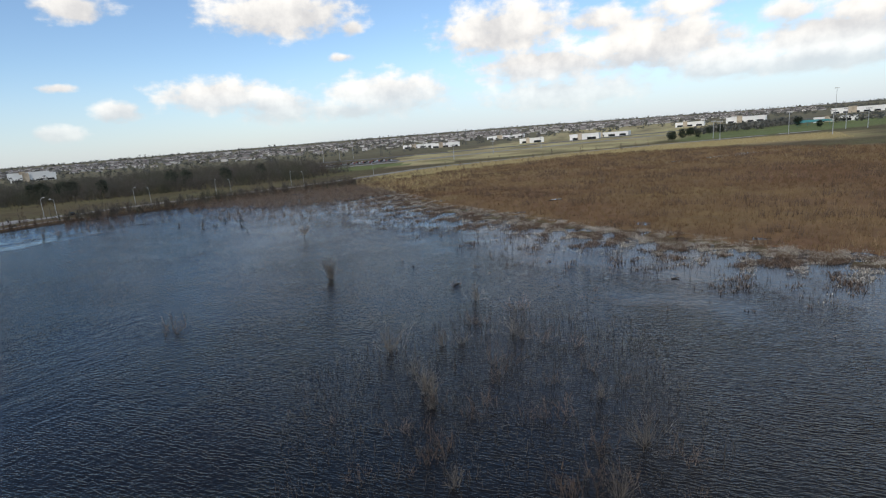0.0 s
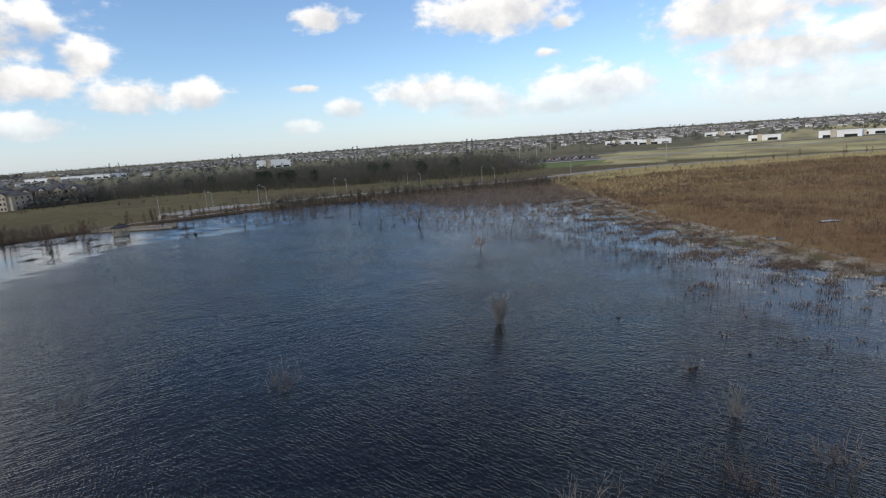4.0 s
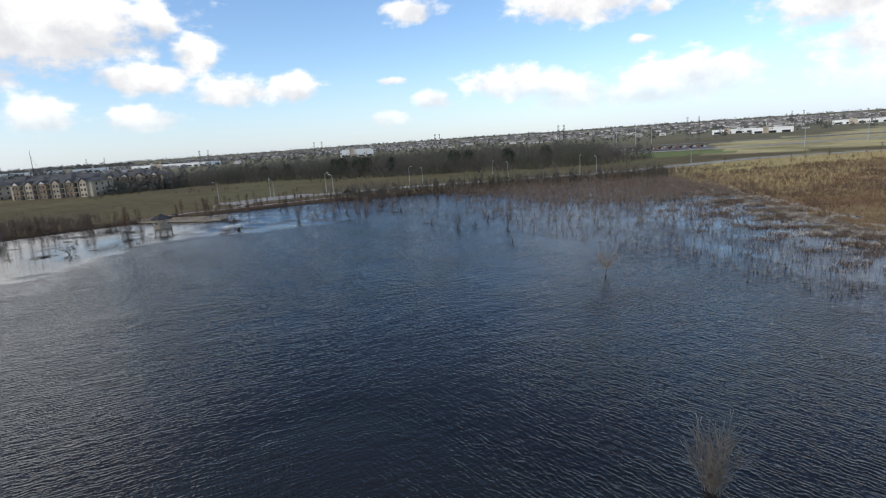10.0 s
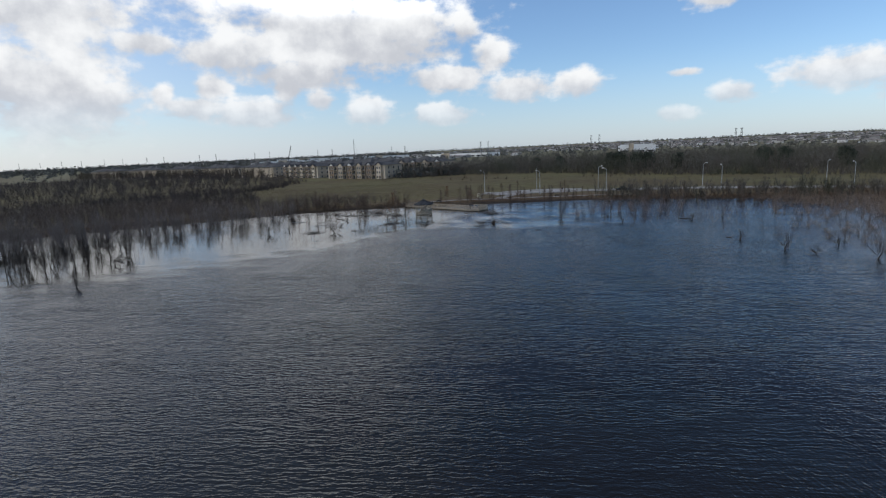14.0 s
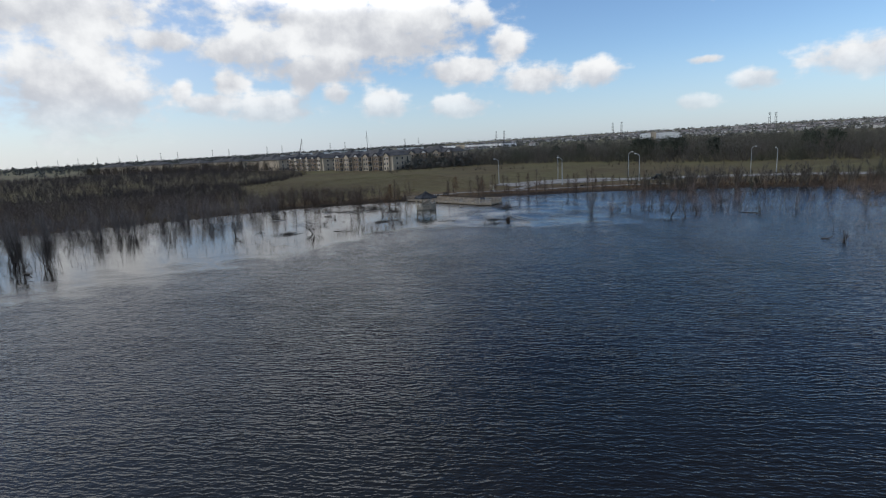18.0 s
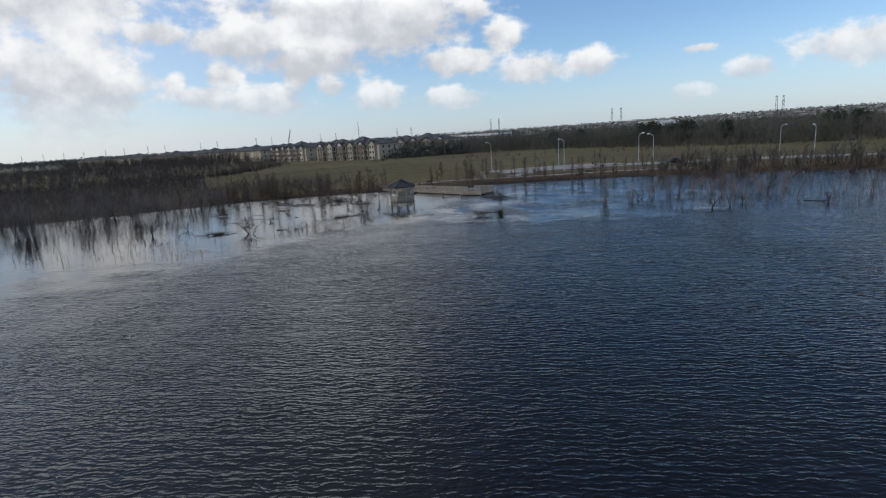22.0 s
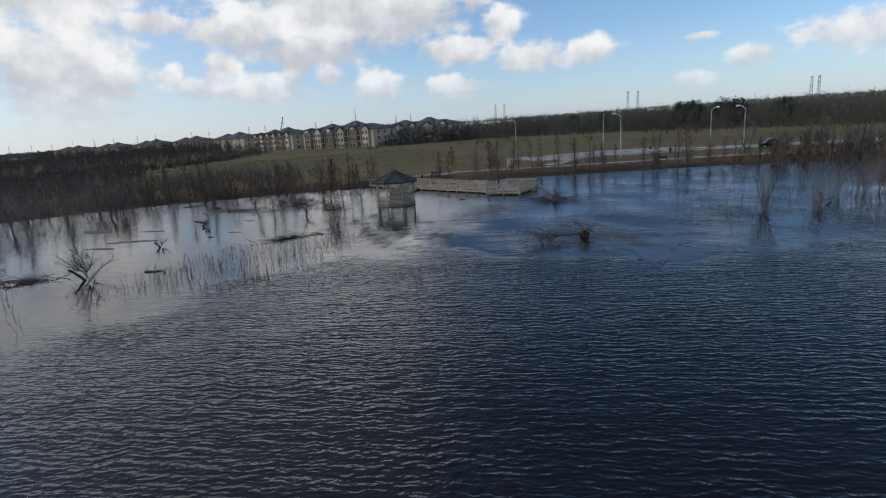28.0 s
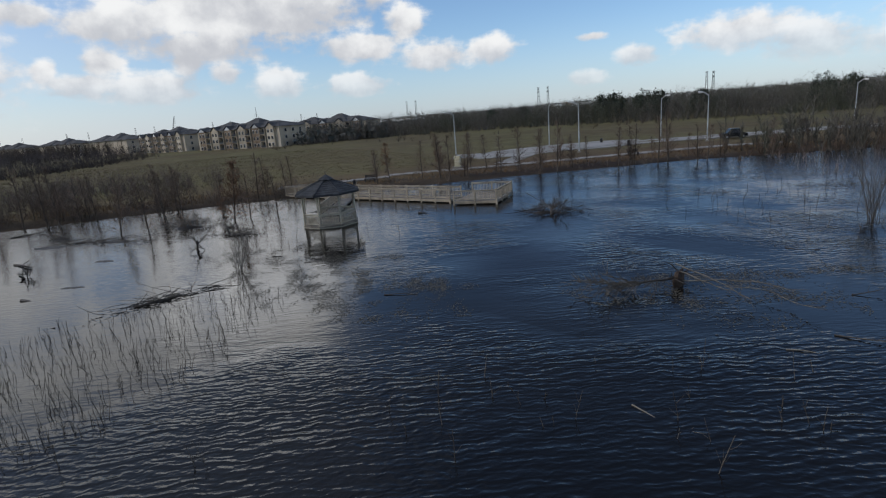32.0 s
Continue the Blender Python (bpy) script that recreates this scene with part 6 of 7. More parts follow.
main = wander(r, Vector((0.2, 0.1, 0.45)), Vector((-0.30, -0.92, -0.05)).normalized(), 3.0, 0.065, 5, trunk, 6, 0.4, 0.10, -0.01)
for k in range(16):
    j = main[r.randint(2, 7)]
    d = Vector((-0.33 + r.normal(0, 0.45), -0.9 + r.normal(0, 0.25), r.uniform(-0.04, 0.12))).normalized()
    js = wander(r, j[0], d, r.uniform(1.4, 3.0), 0.020, 4, fine_l, 5, 0.3, 0.16, -0.01)
    for q in js[1:]:
        for _ in range(4):
            wander(r, q[0], sideways(r, q[1], r.uniform(0.3, 0.9)), r.uniform(0.3, 0.9), 0.015, 2, fine_l, 2, 0.4, 0.2)
for start, end, rad in (((0.2, 0.1, 1.15), (3.6, -1.7, 0.06), 0.034), ((0.3, 0.1, 0.8), (3.0, -0.6, 0.06), 0.03), ((0.3, 0.2, 0.3), (5.0, 1.3, 0.08), 0.034), ((2.2, 0.7, 0.2), (6.4, 1.5, 0.05), 0.022)):
    d = Vector(end) - Vector(start)
    js = wander(r, Vector(start), d.normalized(), d.length, rad, 5, pale_l, 7, 0.3, 0.13, -0.005)
    for q in js[2:]:
        for _ in range(2):
            wander(r, q[0], sideways(r, q[1], r.uniform(0.3, 0.7)), r.uniform(0.3, 0.8), 0.014, 2, fine_l, 2, 0.4, 0.15)
part("root_tangle", tubes_mesh("root_tangle", roots, M_DRIFT, 5), M_DRIFT, uproot)
part("trunk", tubes_mesh("trunk", trunk, M_DRIFT, 7), M_DRIFT, uproot)
part("bleached_crown", tubes_mesh("bleached_crown", pale_l, M_DRIFT_PALE, 5), M_DRIFT_PALE, uproot, "long bleached limbs")
part("twig_crown", tubes_mesh("twig_crown", fine_l, M_TWIG_PALE, 3), M_TWIG_PALE, uproot, "pale fine twigs")

drift_heap(-152.8, 174.7, 5.2, 2.0, 0.5, 11, "dark heap of drifted branches beside the platform", 0.8, 120, 26)
stump_thing("drowned_stump", -152.0, 174.3, 12, 1.3, 6, M_TWIG_GREY, "bleached stump with tangled roots near the boardwalk", 1.2)
stump_thing("drowned_stump", -153.2, 128.6, 13, 2.5, 12, M_DRIFT, "dark rooted stump with upright bare limbs in shallow water", 1.1)
drift_heap(-156.5, 124.6, 4.6, 0.8, 1.25, 14, "dark waterlogged bundle of branches beside a stump", 0.3, 70, 5)
log_thing(-151.2, 133.8, 4.0, 0.9, 0.10, 15, M_DRIFT, "thin branch lying on the water", 4)
drift_heap(-156.6, 144.6, 5.6, 0.4, 1.57, 16, "long thin fallen limb with dark twigs on the water", 0.25, 70, 6)
drift_heap(-171.5, 155.2, 4.0, 0.9, 0.75, 17, "heap of dark branches on the pale water", 0.35, 60, 8)
stump_thing("drowned_stump", -173.6, 155.0, 18, 0.9, 7, M_DRIFT, "low tangle of dark roots in the water", 1.3)
stump_thing("drowned_sapling", -168.1, 150.4, 19, 1.6, 5, M_DRIFT, "small dead sapling in the pale water", 1.0)
stump_thing("drowned_sapling", -163.0, 134.4, 20, 1.3, 4, M_DRIFT, "forked dead sapling in the pale water", 1.0, twigs=False)
stump_thing("drowned_stump", -171.7, 139.6, 21, 0.8, 6, M_DRIFT, "low dark snag in the pale water", 1.1)
log_thing(-176.5, 140.0, 3.0, 0.4, 0.12, 22, M_DRIFT, "short dark log on the pale water", 3)
log_thing(-163.9, 139.2, 1.4, 0.6, 0.10, 23, M_DRIFT, "short floating piece of dark wood", 1)
log_thing(-163.6, 169.8, 1.3, 1.0, 0.14, 24, M_DRIFT, "dark drift of wood before the boardwalk", 4)
log_thing(-130.6, 150.6, 2.4, -0.25, 0.028, 25, M_DRIFT_PALE, "pale straight branch floating in open water", 1)
log_thing(-146.0, 153.3, 1.8, 0.9, 0.028, 26, M_DRIFT, "thin dark stick floating on the water", 1)
log_thing(-127.6, 159.8, 2.4, 0.1, 0.028, 27, M_DRIFT, "thin dark branch floating on the water", 1)
log_thing(-129.2, 157.6, 1.0, 0.3, 0.028, 28, M_DRIFT_PALE, "short pale stick floating on the water", 0)
log_thing(-128.8, 165.0, 1.2, 0.5, 0.028, 29, M_DRIFT, "short dark stick floating on the water", 1)
log_thing(-133.0, 171.5, 1.6, 0.1, 0.028, 30, M_DRIFT, "thin dark branch on the leaf litter", 1)
log_thing(-160.0, 153.5, 1.7, 0.7, 0.028, 31, M_DRIFT, "thin dark branch near the gazebo", 1)
drift_heap(-180.8, 146.7, 10.5, 1.5, 0.65, 32, "long dark mudbank of drifted branches", 0.2, 90, 20)
drift_heap(-180.8, 153.4, 5.0, 3.2, 0.9, 33, "dark brushy mound of drift before the bank", 1.3, 150, 70)
drift_heap(-187.6, 143.8, 5.0, 0.9, 0.5, 34, "drift of dark wood below the bank trees", 0.2, 50, 10)
log_thing(-194.9, 141.8, 3.2, 1.3, 0.09, 134, M_DRIFT, "thin dark log lying below the bank trees", 2)
drift_heap(-174.5, 165.5, 3.4, 0.9, 0.4, 35, "dark branches caught beside the gazebo", 0.3, 50, 8)
stump_thing("drowned_sapling", -165.0, 116.5, 36, 2.4, 6, M_DRIFT, "leaning dead sapling before the flooded thicket", 1.0)
stump_thing("drowned_stump", -166.0, 121.5, 37, 1.0, 6, M_DRIFT, "dark snag before the flooded thicket", 1.3)
stump_thing("drowned_stump", -74.8, 172.6, 38, 2.6, 6, M_DRIFT, "crooked dead stump before the marsh brush", 0.9)
stump_thing("drowned_stump", -70.2, 172.4, 39, 1.6, 5, M_DRIFT, "low dead stump before the marsh brush", 0.9)
stump_thing("drowned_stump", -71.2, 181.8, 40, 2.0, 5, M_DRIFT, "dead stump among the marsh brush", 0.9)
stump_thing("drowned_stump", -63.2, 174.0, 41, 2.6, 7, M_DRIFT, "dead stump with bare limbs by the marsh", 1.0)
stump_thing("drowned_stump", -55.6, 157.6, 42, 1.6, 4, M_DRIFT, "single dark stump in open water", 0.8, twigs=False)
stump_thing("drowned_stump", -84.6, 177.6, 43, 1.1, 5, M_DRIFT, "low snag in open water", 1.2)
stump_thing("drowned_stump", -105.4, 196.0, 44, 1.0, 5, M_DRIFT, "low dark snag in the quiet water", 1.4)
log_thing(-86.0, 178.6, 3.4, 0.2, 0.12, 45, M_DRIFT, "dark floating log by the marsh", 4)
log_thing(-107.2, 196.4, 3.0, 0.1, 0.12, 46, M_DRIFT, "dark log floating in the quiet water", 3)
stump_thing("drowned_sapling", -114.3, 182.6, 47, 2.4, 5, M_DRIFT, "dead sapling standing in quiet water", 0.9)
stump_thing("drowned_stump", -114.6, 190.8, 48, 1.8, 6, M_DRIFT, "dead stump with bare limbs in quiet water", 1.1)
stump_thing("drowned_stump", -125.0, 190.6, 49, 1.6, 6, M_DRIFT, "dead stump near the far bank", 1.1)
stump_thing("drowned_stump", -129.2, 186.0, 50, 1.2, 5, M_DRIFT, "low dead stump near the far bank", 1.1)
stump_thing("drowned_stump", -117.4, 203.2, 51, 2.0, 7, M_DRIFT, "dead stump before the bank brush", 1.1)
stump_thing("drowned_stump", -129.6, 77.8, 52, 2.4, 6, M_DRIFT, "dark dead stump in the flooded thicket", 1.0)
stump_thing("drowned_stump", -147.0, 83.6, 53, 2.0, 6, M_DRIFT, "dark snag at the thicket edge", 1.2)
log_thing(-150.6, 84.6, 3.4, 0.5, 0.14, 54, M_DRIFT, "dark log at the thicket edge", 5)
for k, (x, y) in enumerate(((33.8, 74.4), (2.4, 81.2), (8.0, 86.0), (-5.0, 96.0))):
    log_thing(x, y, 1.0, k * 0.7, 0.13, 60 + k, M_DRIFT, "small dark lump of drifting wood", 3)

# bushes and slim trees that stand in open water
bush_models = [tree_thing("drowned_bush", s, M_TWIG_PALE, M_TWIG_PALE, "pale leafless bush fanning out of the flood water", "bush", "drowned bushes") for s in LIB_BUSH]
dark_bush = [tree_thing("drowned_bush", fan_bush(340 + k, 1.7, 16, 0.8, 0.6), M_TWIG, M_TWIG, "brown leafless bush half drowned in the flood", "bush", "drowned bushes") for k in range(3)]
upright = fan_bush(362, 3.6, 46, 0.20, 0.22)
upright = (upright[0], [(*q[:6], q[6] * 1.6, q[7] * 1.6) for q in upright[1]])
put(tree_thing("drowned_bush", upright, M_TWIG_PALE, M_TWIG_PALE, "tall pale leafless bush standing alone in the flood", "bush", "drowned bushes"), -19.1, 91.4, 0.0, 20, 1.0)
put(dark_bush[0], -36.6, 70.4, 0.0, 70, 1.5)
put(dark_bush[1], -54.6, 61.2, 0.0, 120, 1.1)
put(bush_models[1], 4.5, 72.0, 0.0, 200, 1.0)
put(bush_models[0], -6.1, 56.0, 0.0, 10, 1.3)
put(dark_bush[2], 2.4, 80.6, 0.0, 40, 0.9)
put(dark_bush[0], 10.4, 66.5, 0.0, 310, 0.9)
put(dark_bush[2], -6.7, 33.5, 0.0, 80, 0.9)
put(dark_bush[1], -2.6, 39.4, 0.0, 190, 0.8)
put(dark_bush[1], 2.4, 42.2, 0.0, 230, 1.0)
put(dark_bush[0], 9.0, 39.2, 0.0, 300, 0.85)
put(dark_bush[0], 9.4, 31.2, 0.0, 15, 0.8)
put(bush_models[2], 13.9, 34.6, 0.0, 55, 1.0)
put(dark_bush[1], 15.9, 32.7, 0.0, 130, 0.9)
put(dark_bush[2], -10.1, 41.5, 0.0, 10, 0.6)
put(dark_bush[0], 5.0, 51.2, 0.0, 95, 1.0)
put(dark_bush[1], 10.7, 56.1, 0.0, 145, 1.1)
put(dark_bush[2], 13.4, 48.1, 0.0, 175, 1.1)
put(dark_bush[0], -1.1, 36.0, 0.0, 225, 0.7)
put(dark_bush[0], 10.8, 29.9, 0.0, 260, 0.7)
rng = np.random.RandomState(95)
for k, (x, y) in enumerate(scatter([(-6, 47), (3, 64), (15, 56), (17, 40), (15, 28), (-8, 31)], 34, rng)):
    put((dark_bush * 2 + bush_models)[k % 10], x, y, 0.0, rng.uniform(0, 360), rng.uniform(0.45, 0.9))
CLUMPS = [(-128.2, 182.9), (-129.9, 190.5), (-129.2, 193.9), (-128.6, 199.7), (-124.4, 199.1), (-121.3, 200.5), (-117.8, 202.0), (-131.9, 215.1), (-127.4, 216.4), (-133.5, 210.5), (-118.0, 210.5)]
slim = [tree_thing("drowned_tree", s, M_TWIG_PALE, M_TWIG_PALE, "slim pale leafless tree standing in the flood", "tree", "drowned trees") for s in LIB_TALL[:2]]
slim_grey = [tree_thing("drowned_tree", s, M_TWIG_GREY, M_TWIG_GREY, "slim grey leafless tree standing in the flood", "tree", "drowned trees") for s in LIB_SPREAD[:2]]
def round_tree(seed, h):
    """A small bare tree: a short bole under a wide round head of fine twigs."""
    rng = np.random.RandomState(seed)
    stem, crown = [], []
    js = wander(rng, Vector((0, 0, -0.4)), Vector((0.1, 0, 1)).normalized(), h * 0.36 + 0.4, 0.09, 4, stem, 3, 0.7, 0.10)
    for k in range(22):
        d = sideways(rng, Vector((0, 0, 1)), rng.uniform(0.15, 1.25))
        js2 = wander(rng, js[-1][0] - Vector((0, 0, rng.uniform(0, 0.3 * h * 0.36))), d, h * rng.uniform(0.40, 0.62), 0.028, 3, crown, 4, 0.35, 0.16, 0.05)
        for j in js2[1:]:
            for _ in range(5):
                wander(rng, j[0], sideways(rng, j[1], rng.uniform(0.3, 1.0)), h * rng.uniform(0.10, 0.22), 0.013, 2, crown, 2, 0.5, 0.2)
    return stem, crown


lone = tree_thing("drowned_tree", round_tree(361, 4.6), M_TWIG_GREY, M_TWIG_BUFF, "small round-crowned leafless tree standing in the flood", "tree", "drowned trees")
put(lone, -34.0, 136.4, 0.0, 30, 0.82)
clump = tree_thing("drowned_tree", fan_bush(350, 5.4, 26, 0.13, 0.14), M_TWIG_GREY, M_TWIG_PALE, "many-stemmed grey leafless tree standing in the flood", "tree", "drowned trees")
put(clump, -131.6, 180.8, 0.0, 60, 1.1)
stool = [tree_thing("drowned_bush", fan_bush(363 + k, 4.0 + 0.4 * k, 30, 0.26, 0.35), M_TWIG_PINK, M_TWIG_PINK, "many-stemmed pinkish grey bush standing in the flood before the bank", "bush", "drowned bushes") for k in range(3)]
for k, (x, y) in enumerate(CLUMPS):
    put(stool[k % 3], x, y, 0.0, 67 * k, 0.8 + 0.13 * (k % 4))
put(slim_grey[0], -113.6, 186.5, 0.0, 210, 0.9)
put(slim[0], -110.5, 198.0, 0.0, 290, 0.6)
put(slim_grey[1], -121.0, 196.5, 0.0, 20, 0.8)
put(slim_grey[0], -128.6, 196.0, 0.0, 320, 0.85)
put(slim_grey[1], -104.0, 206.0, 0.0, 130, 0.9)
put(slim[1], -96.0, 214.0, 0.0, 250, 0.55)
put(slim_grey[0], -158.8, 149.8, 0.0, 75, 0.75)
put(slim_grey[1], -160.2, 150.2, 0.0, 165, 0.5)


# ---------------------------------------------------------------- apartments
FRAME_ME = Geo().box((0, 0, 0), (1.35, 0.10, 1.65)).mesh("window", M_FRAME)
PANE_ME = Geo().box((-0.31, -0.06, 0), (0.54, 0.06, 1.45)).box((0.31, -0.06, 0), (0.54, 0.06, 1.45)).mesh("pane", M_GLASS)
BALCONY_ME = Geo().box((0, -0.35, -1.40), (3.4, 1.7, 0.22)).box((-1.75, -0.35, 0.0), (0.28, 1.7, 2.9)).box((1.75, -0.35, 0.0), (0.28, 1.7, 2.9)).mesh("balcony", M_STUCCO)
DOOR_ME = Geo().box((0, 0.53, -0.1), (3.0, 0.08, 2.4)).mesh("balcony_door", M_GLASS)
RAIL_ME = Geo().box((0, -1.12, -0.80), (3.3, 0.05, 1.0))
RAIL_ME = RAIL_ME.mesh("balcony_rail", M_BLACK)


def apartment(xa, ya, xb, yb, depth=17.0, floors=3, base=1.3, label="", windows=True, gables=True):
    """A long walk-up block: clad walls, bays, windows, balconies and hipped roofs."""
    length = math.hypot(xb - xa, yb - ya)
    turn = math.atan2(yb - ya, xb - xa)
    root = thing("apartment_building", label or "three-storey cream and tan apartment block with dark hipped roof", "apartment building", (xa, ya, base), turn, "apartment blocks")
    h = 3.05 * floors + 0.3
    part("wall", Geo().box((length / 2, depth / 2, h / 2 - 0.5), (length, depth, h + 1.0)), M_STUCCO, root)
    roof_h = 2.9
    o = 0.9
    g = Geo()
    x0, x1, y0, y1, z0 = -o, length + o, -o, depth + o, h
    run_ = (y1 - y0) / 2
    a, b, c, d = (x0, y0, z0), (x1, y0, z0), (x1, y1, z0), (x0, y1, z0)
    e, f = (x0 + run_, y0 + run_, z0 + roof_h), (x1 - run_, y0 + run_, z0 + roof_h)
    g.face(a, b, f, e).face(b, c, f).face(c, d, e, f).face(d, a, e).face(d, c, b, a)
    roof = part("roof", g, M_ROOF, root)
    for cx, tall in ((length * 0.28, 1.2), (length * 0.62, 1.9)):
        rr = run_ * 0.98
        q = [(cx - rr, y0 + run_ - rr, z0 + 0.1), (cx + rr, y0 + run_ - rr, z0 + 0.1), (cx + rr, y0 + run_ + rr, z0 + 0.1), (cx - rr, y0 + run_ + rr, z0 + 0.1)]
        e1, f1 = (cx - 1.2, y0 + run_, z0 + roof_h + tall), (cx + 1.2, y0 + run_, z0 + roof_h + tall)
        part("raised_hip", Geo().face(q[0], q[1], f1, e1).face(q[1], q[2], f1).face(q[2], q[3], e1, f1).face(q[3], q[0], e1), M_ROOF, roof)
    for fl in range(floors):
        for dy in (0.22, 0.5, 0.78):
            for ex, face in ((length + 0.03, 90), (-0.03, -90)):
                side = part("window", FRAME_ME, M_FRAME, root)
                side.matrix_basis = pose(ex, depth * dy, 1.55 + 3.05 * fl, 0, 0, face)
                part("pane", PANE_ME, M_GLASS, side)
    if not windows:
        return root
    n = max(3, int(length / 9.5))
    for k in range(n):                                  # projecting bays with their own small hips, and recessed balconies between
        cx = (k + 0.5) * length / n
        wide = 4.6
        tan = k % 2 == 0
        bay = part("bay", Geo().box((cx, -0.5, h / 2 - 0.5), (wide, 1.4, h + 1.0)), M_TAN if tan else M_STUCCO, root)
        hip = Geo()
        p0, p1, p2, p3 = (cx - wide / 2 - 0.4, -1.6, h + 0.03), (cx + wide / 2 + 0.4, -1.6, h + 0.03), (cx + wide / 2 + 0.4, 2.6, h + 0.9), (cx - wide / 2 - 0.4, 2.6, h + 0.9)
        tip, back = (cx, -1.6, h + 2.1), (cx, 5.2, h + 2.1)
        hip.face(p1, p2, back, tip).face(p3, p0, tip, back)
        part("gable", Geo().face((cx - wide / 2, -1.21, h), (cx + wide / 2, -1.21, h), (cx, -1.21, h + 1.75)), M_FRAME if tan else M_STUCCO, bay)
        part("bay_roof", hip, M_ROOF, roof)
        for fl in range(floors):
            zc = 1.55 + 3.05 * fl
            for dx in (-1.15, 1.15):
                win = part("window", FRAME_ME, M_FRAME, root)
                win.matrix_basis = pose(cx + dx, -1.22, zc)
                part("pane", PANE_ME, M_GLASS, win)
            if k < n - 1:
                bx = (k + 1) * length / n
                bal = part("balcony", BALCONY_ME, M_STUCCO, root)
                bal.matrix_basis = pose(bx, -0.55, zc)
                part("balcony_door", DOOR_ME, M_GLASS, bal)
                part("balcony_rail", RAIL_ME, M_BLACK, bal)
    return root


apartment(-418, 233, -362, 251)
apartment(-497, 224, -440, 233)
apartment(-576, 208, -520, 222, windows=False)
apartment(-650, 186, -596, 204, windows=False)
apartment(-720, 160, -668, 180, windows=False)
apartment(-792, 128, -740, 152, windows=False)
apartment(-540, 262, -470, 276, windows=False)
apartment(-860, 90, -808, 118, windows=False)
apartment(-640, 250, -580, 262, windows=False)
apartment(-424, 284, -376, 308, label="farther cream apartment block with dark hipped roof behind the wood")
apartment(-620, 330, -540, 352, windows=False)


rng = np.random.RandomState(97)
bare_plants("apartment_screen", along([(-500, 206), (-580, 192), (-655, 168), (-725, 144), (-800, 108), (-870, 76)], 480, 6.0, rng), 8.0, 11.5, M_WOODS,
            "bare trees hiding the lower storeys of the apartments", "trees", 27, 2, 110, 0.16, 0.11, None, 0.15, 0.7)
bare_plants("apartment_screen", along([(-425, 268), (-372, 290), (-350, 300)], 80, 4.0, rng), 5.5, 8.5, M_WOODS, "bare trees before the farther apartment block", "trees", 28, 2, 110, 0.16, 0.10, None, 0.15, 0.7)


# ---------------------------------------------------------------- distance: stores, pylons, houses and tree lines
def big_store(x, y, length, depth, high, turn, label, bands=True, group="large far stores"):
    root = thing("large_store", label, "store", (x, y, gz(x, y) - 0.5), turn, group)
    part("wall", Geo().box((0, 0, high / 2 - 0.6), (length, depth, high + 1.2)), M_WHITE, root)
    part("parapet", Geo().box((0, -depth / 2 - 0.2, high - 0.2), (length + 0.6, 0.5, 1.2)), M_WHITE, root)
    part("roof", Geo().box((0, 0, high + 0.06), (length - 1, depth - 1, 0.12)), M_FRAME, root)
    part("entrance", Geo().box((-length * 0.15, -depth / 2 - 1.0, high * 0.6), (length * 0.14, 2.2, high * 1.25)), M_STUCCO, root)
    if bands:
        n = int(length / 14)
        for k in range(n):
            part("shop_window", Geo().box((-length / 2 + (k + 0.5) * length / n, -depth / 2 - 0.12, 2.2), (length / n * 0.6, 0.3, 3.0)), M_GLASS, root)
    return root


def toward(x, y):
    """The turn that faces a building to the pond."""
    return math.atan2(y - 100, x + 60) - math.pi / 2


big_store(-1080, 830, 170, 60, 8, toward(-1080, 830) - 0.6, "long white retail store on the far plain")
big_store(-1330, 760, 120, 60, 9, toward(-1330, 760), "white flat-roofed store on the far plain")
big_store(-1480, 620, 200, 70, 10, toward(-1480, 620), "wide pale store beyond the apartments")
big_store(-1250, 480, 140, 60, 9, toward(-1250, 480), "white flat-roofed store beyond the apartments")
big_store(-830, 1140, 70, 40, 11, toward(-830, 1140), "pale office building among far trees")
big_store(-660, 915, 62, 36, 12, toward(-660, 915), "white office building with dark windows")
big_store(212, 742, 38, 30, 8, toward(215, 800), "white retail building on the sunny plain")
big_store(262, 800, 60, 40, 6, toward(320, 900), "pale retail building on the sunny plain")
big_store(150, 800, 34, 30, 7, toward(130, 900), "low white building on the sunny plain")
big_store(560, 960, 60, 40, 10, toward(620, 1080), "white flat-roofed building beyond the sports field")
big_store(470, 980, 46, 40, 8, toward(560, 1180), "low pale building beyond the sports field")
big_store(800, 1000, 90, 50, 10, toward(800, 1000), "white building on the far plain")
big_store(28, 965, 50, 16, 8, toward(28, 965), "small white pavilion beside the highway")
big_store(-20, 1050, 60, 30, 7, toward(-20, 1050), "low pale building beside the highway")
big_store(170, 1210, 80, 50, 7, toward(170, 1210), "long pale building beside the highway")
big_store(480, 640, 40, 24, 6, toward(480, 640), "white clubhouse beside the sports field")


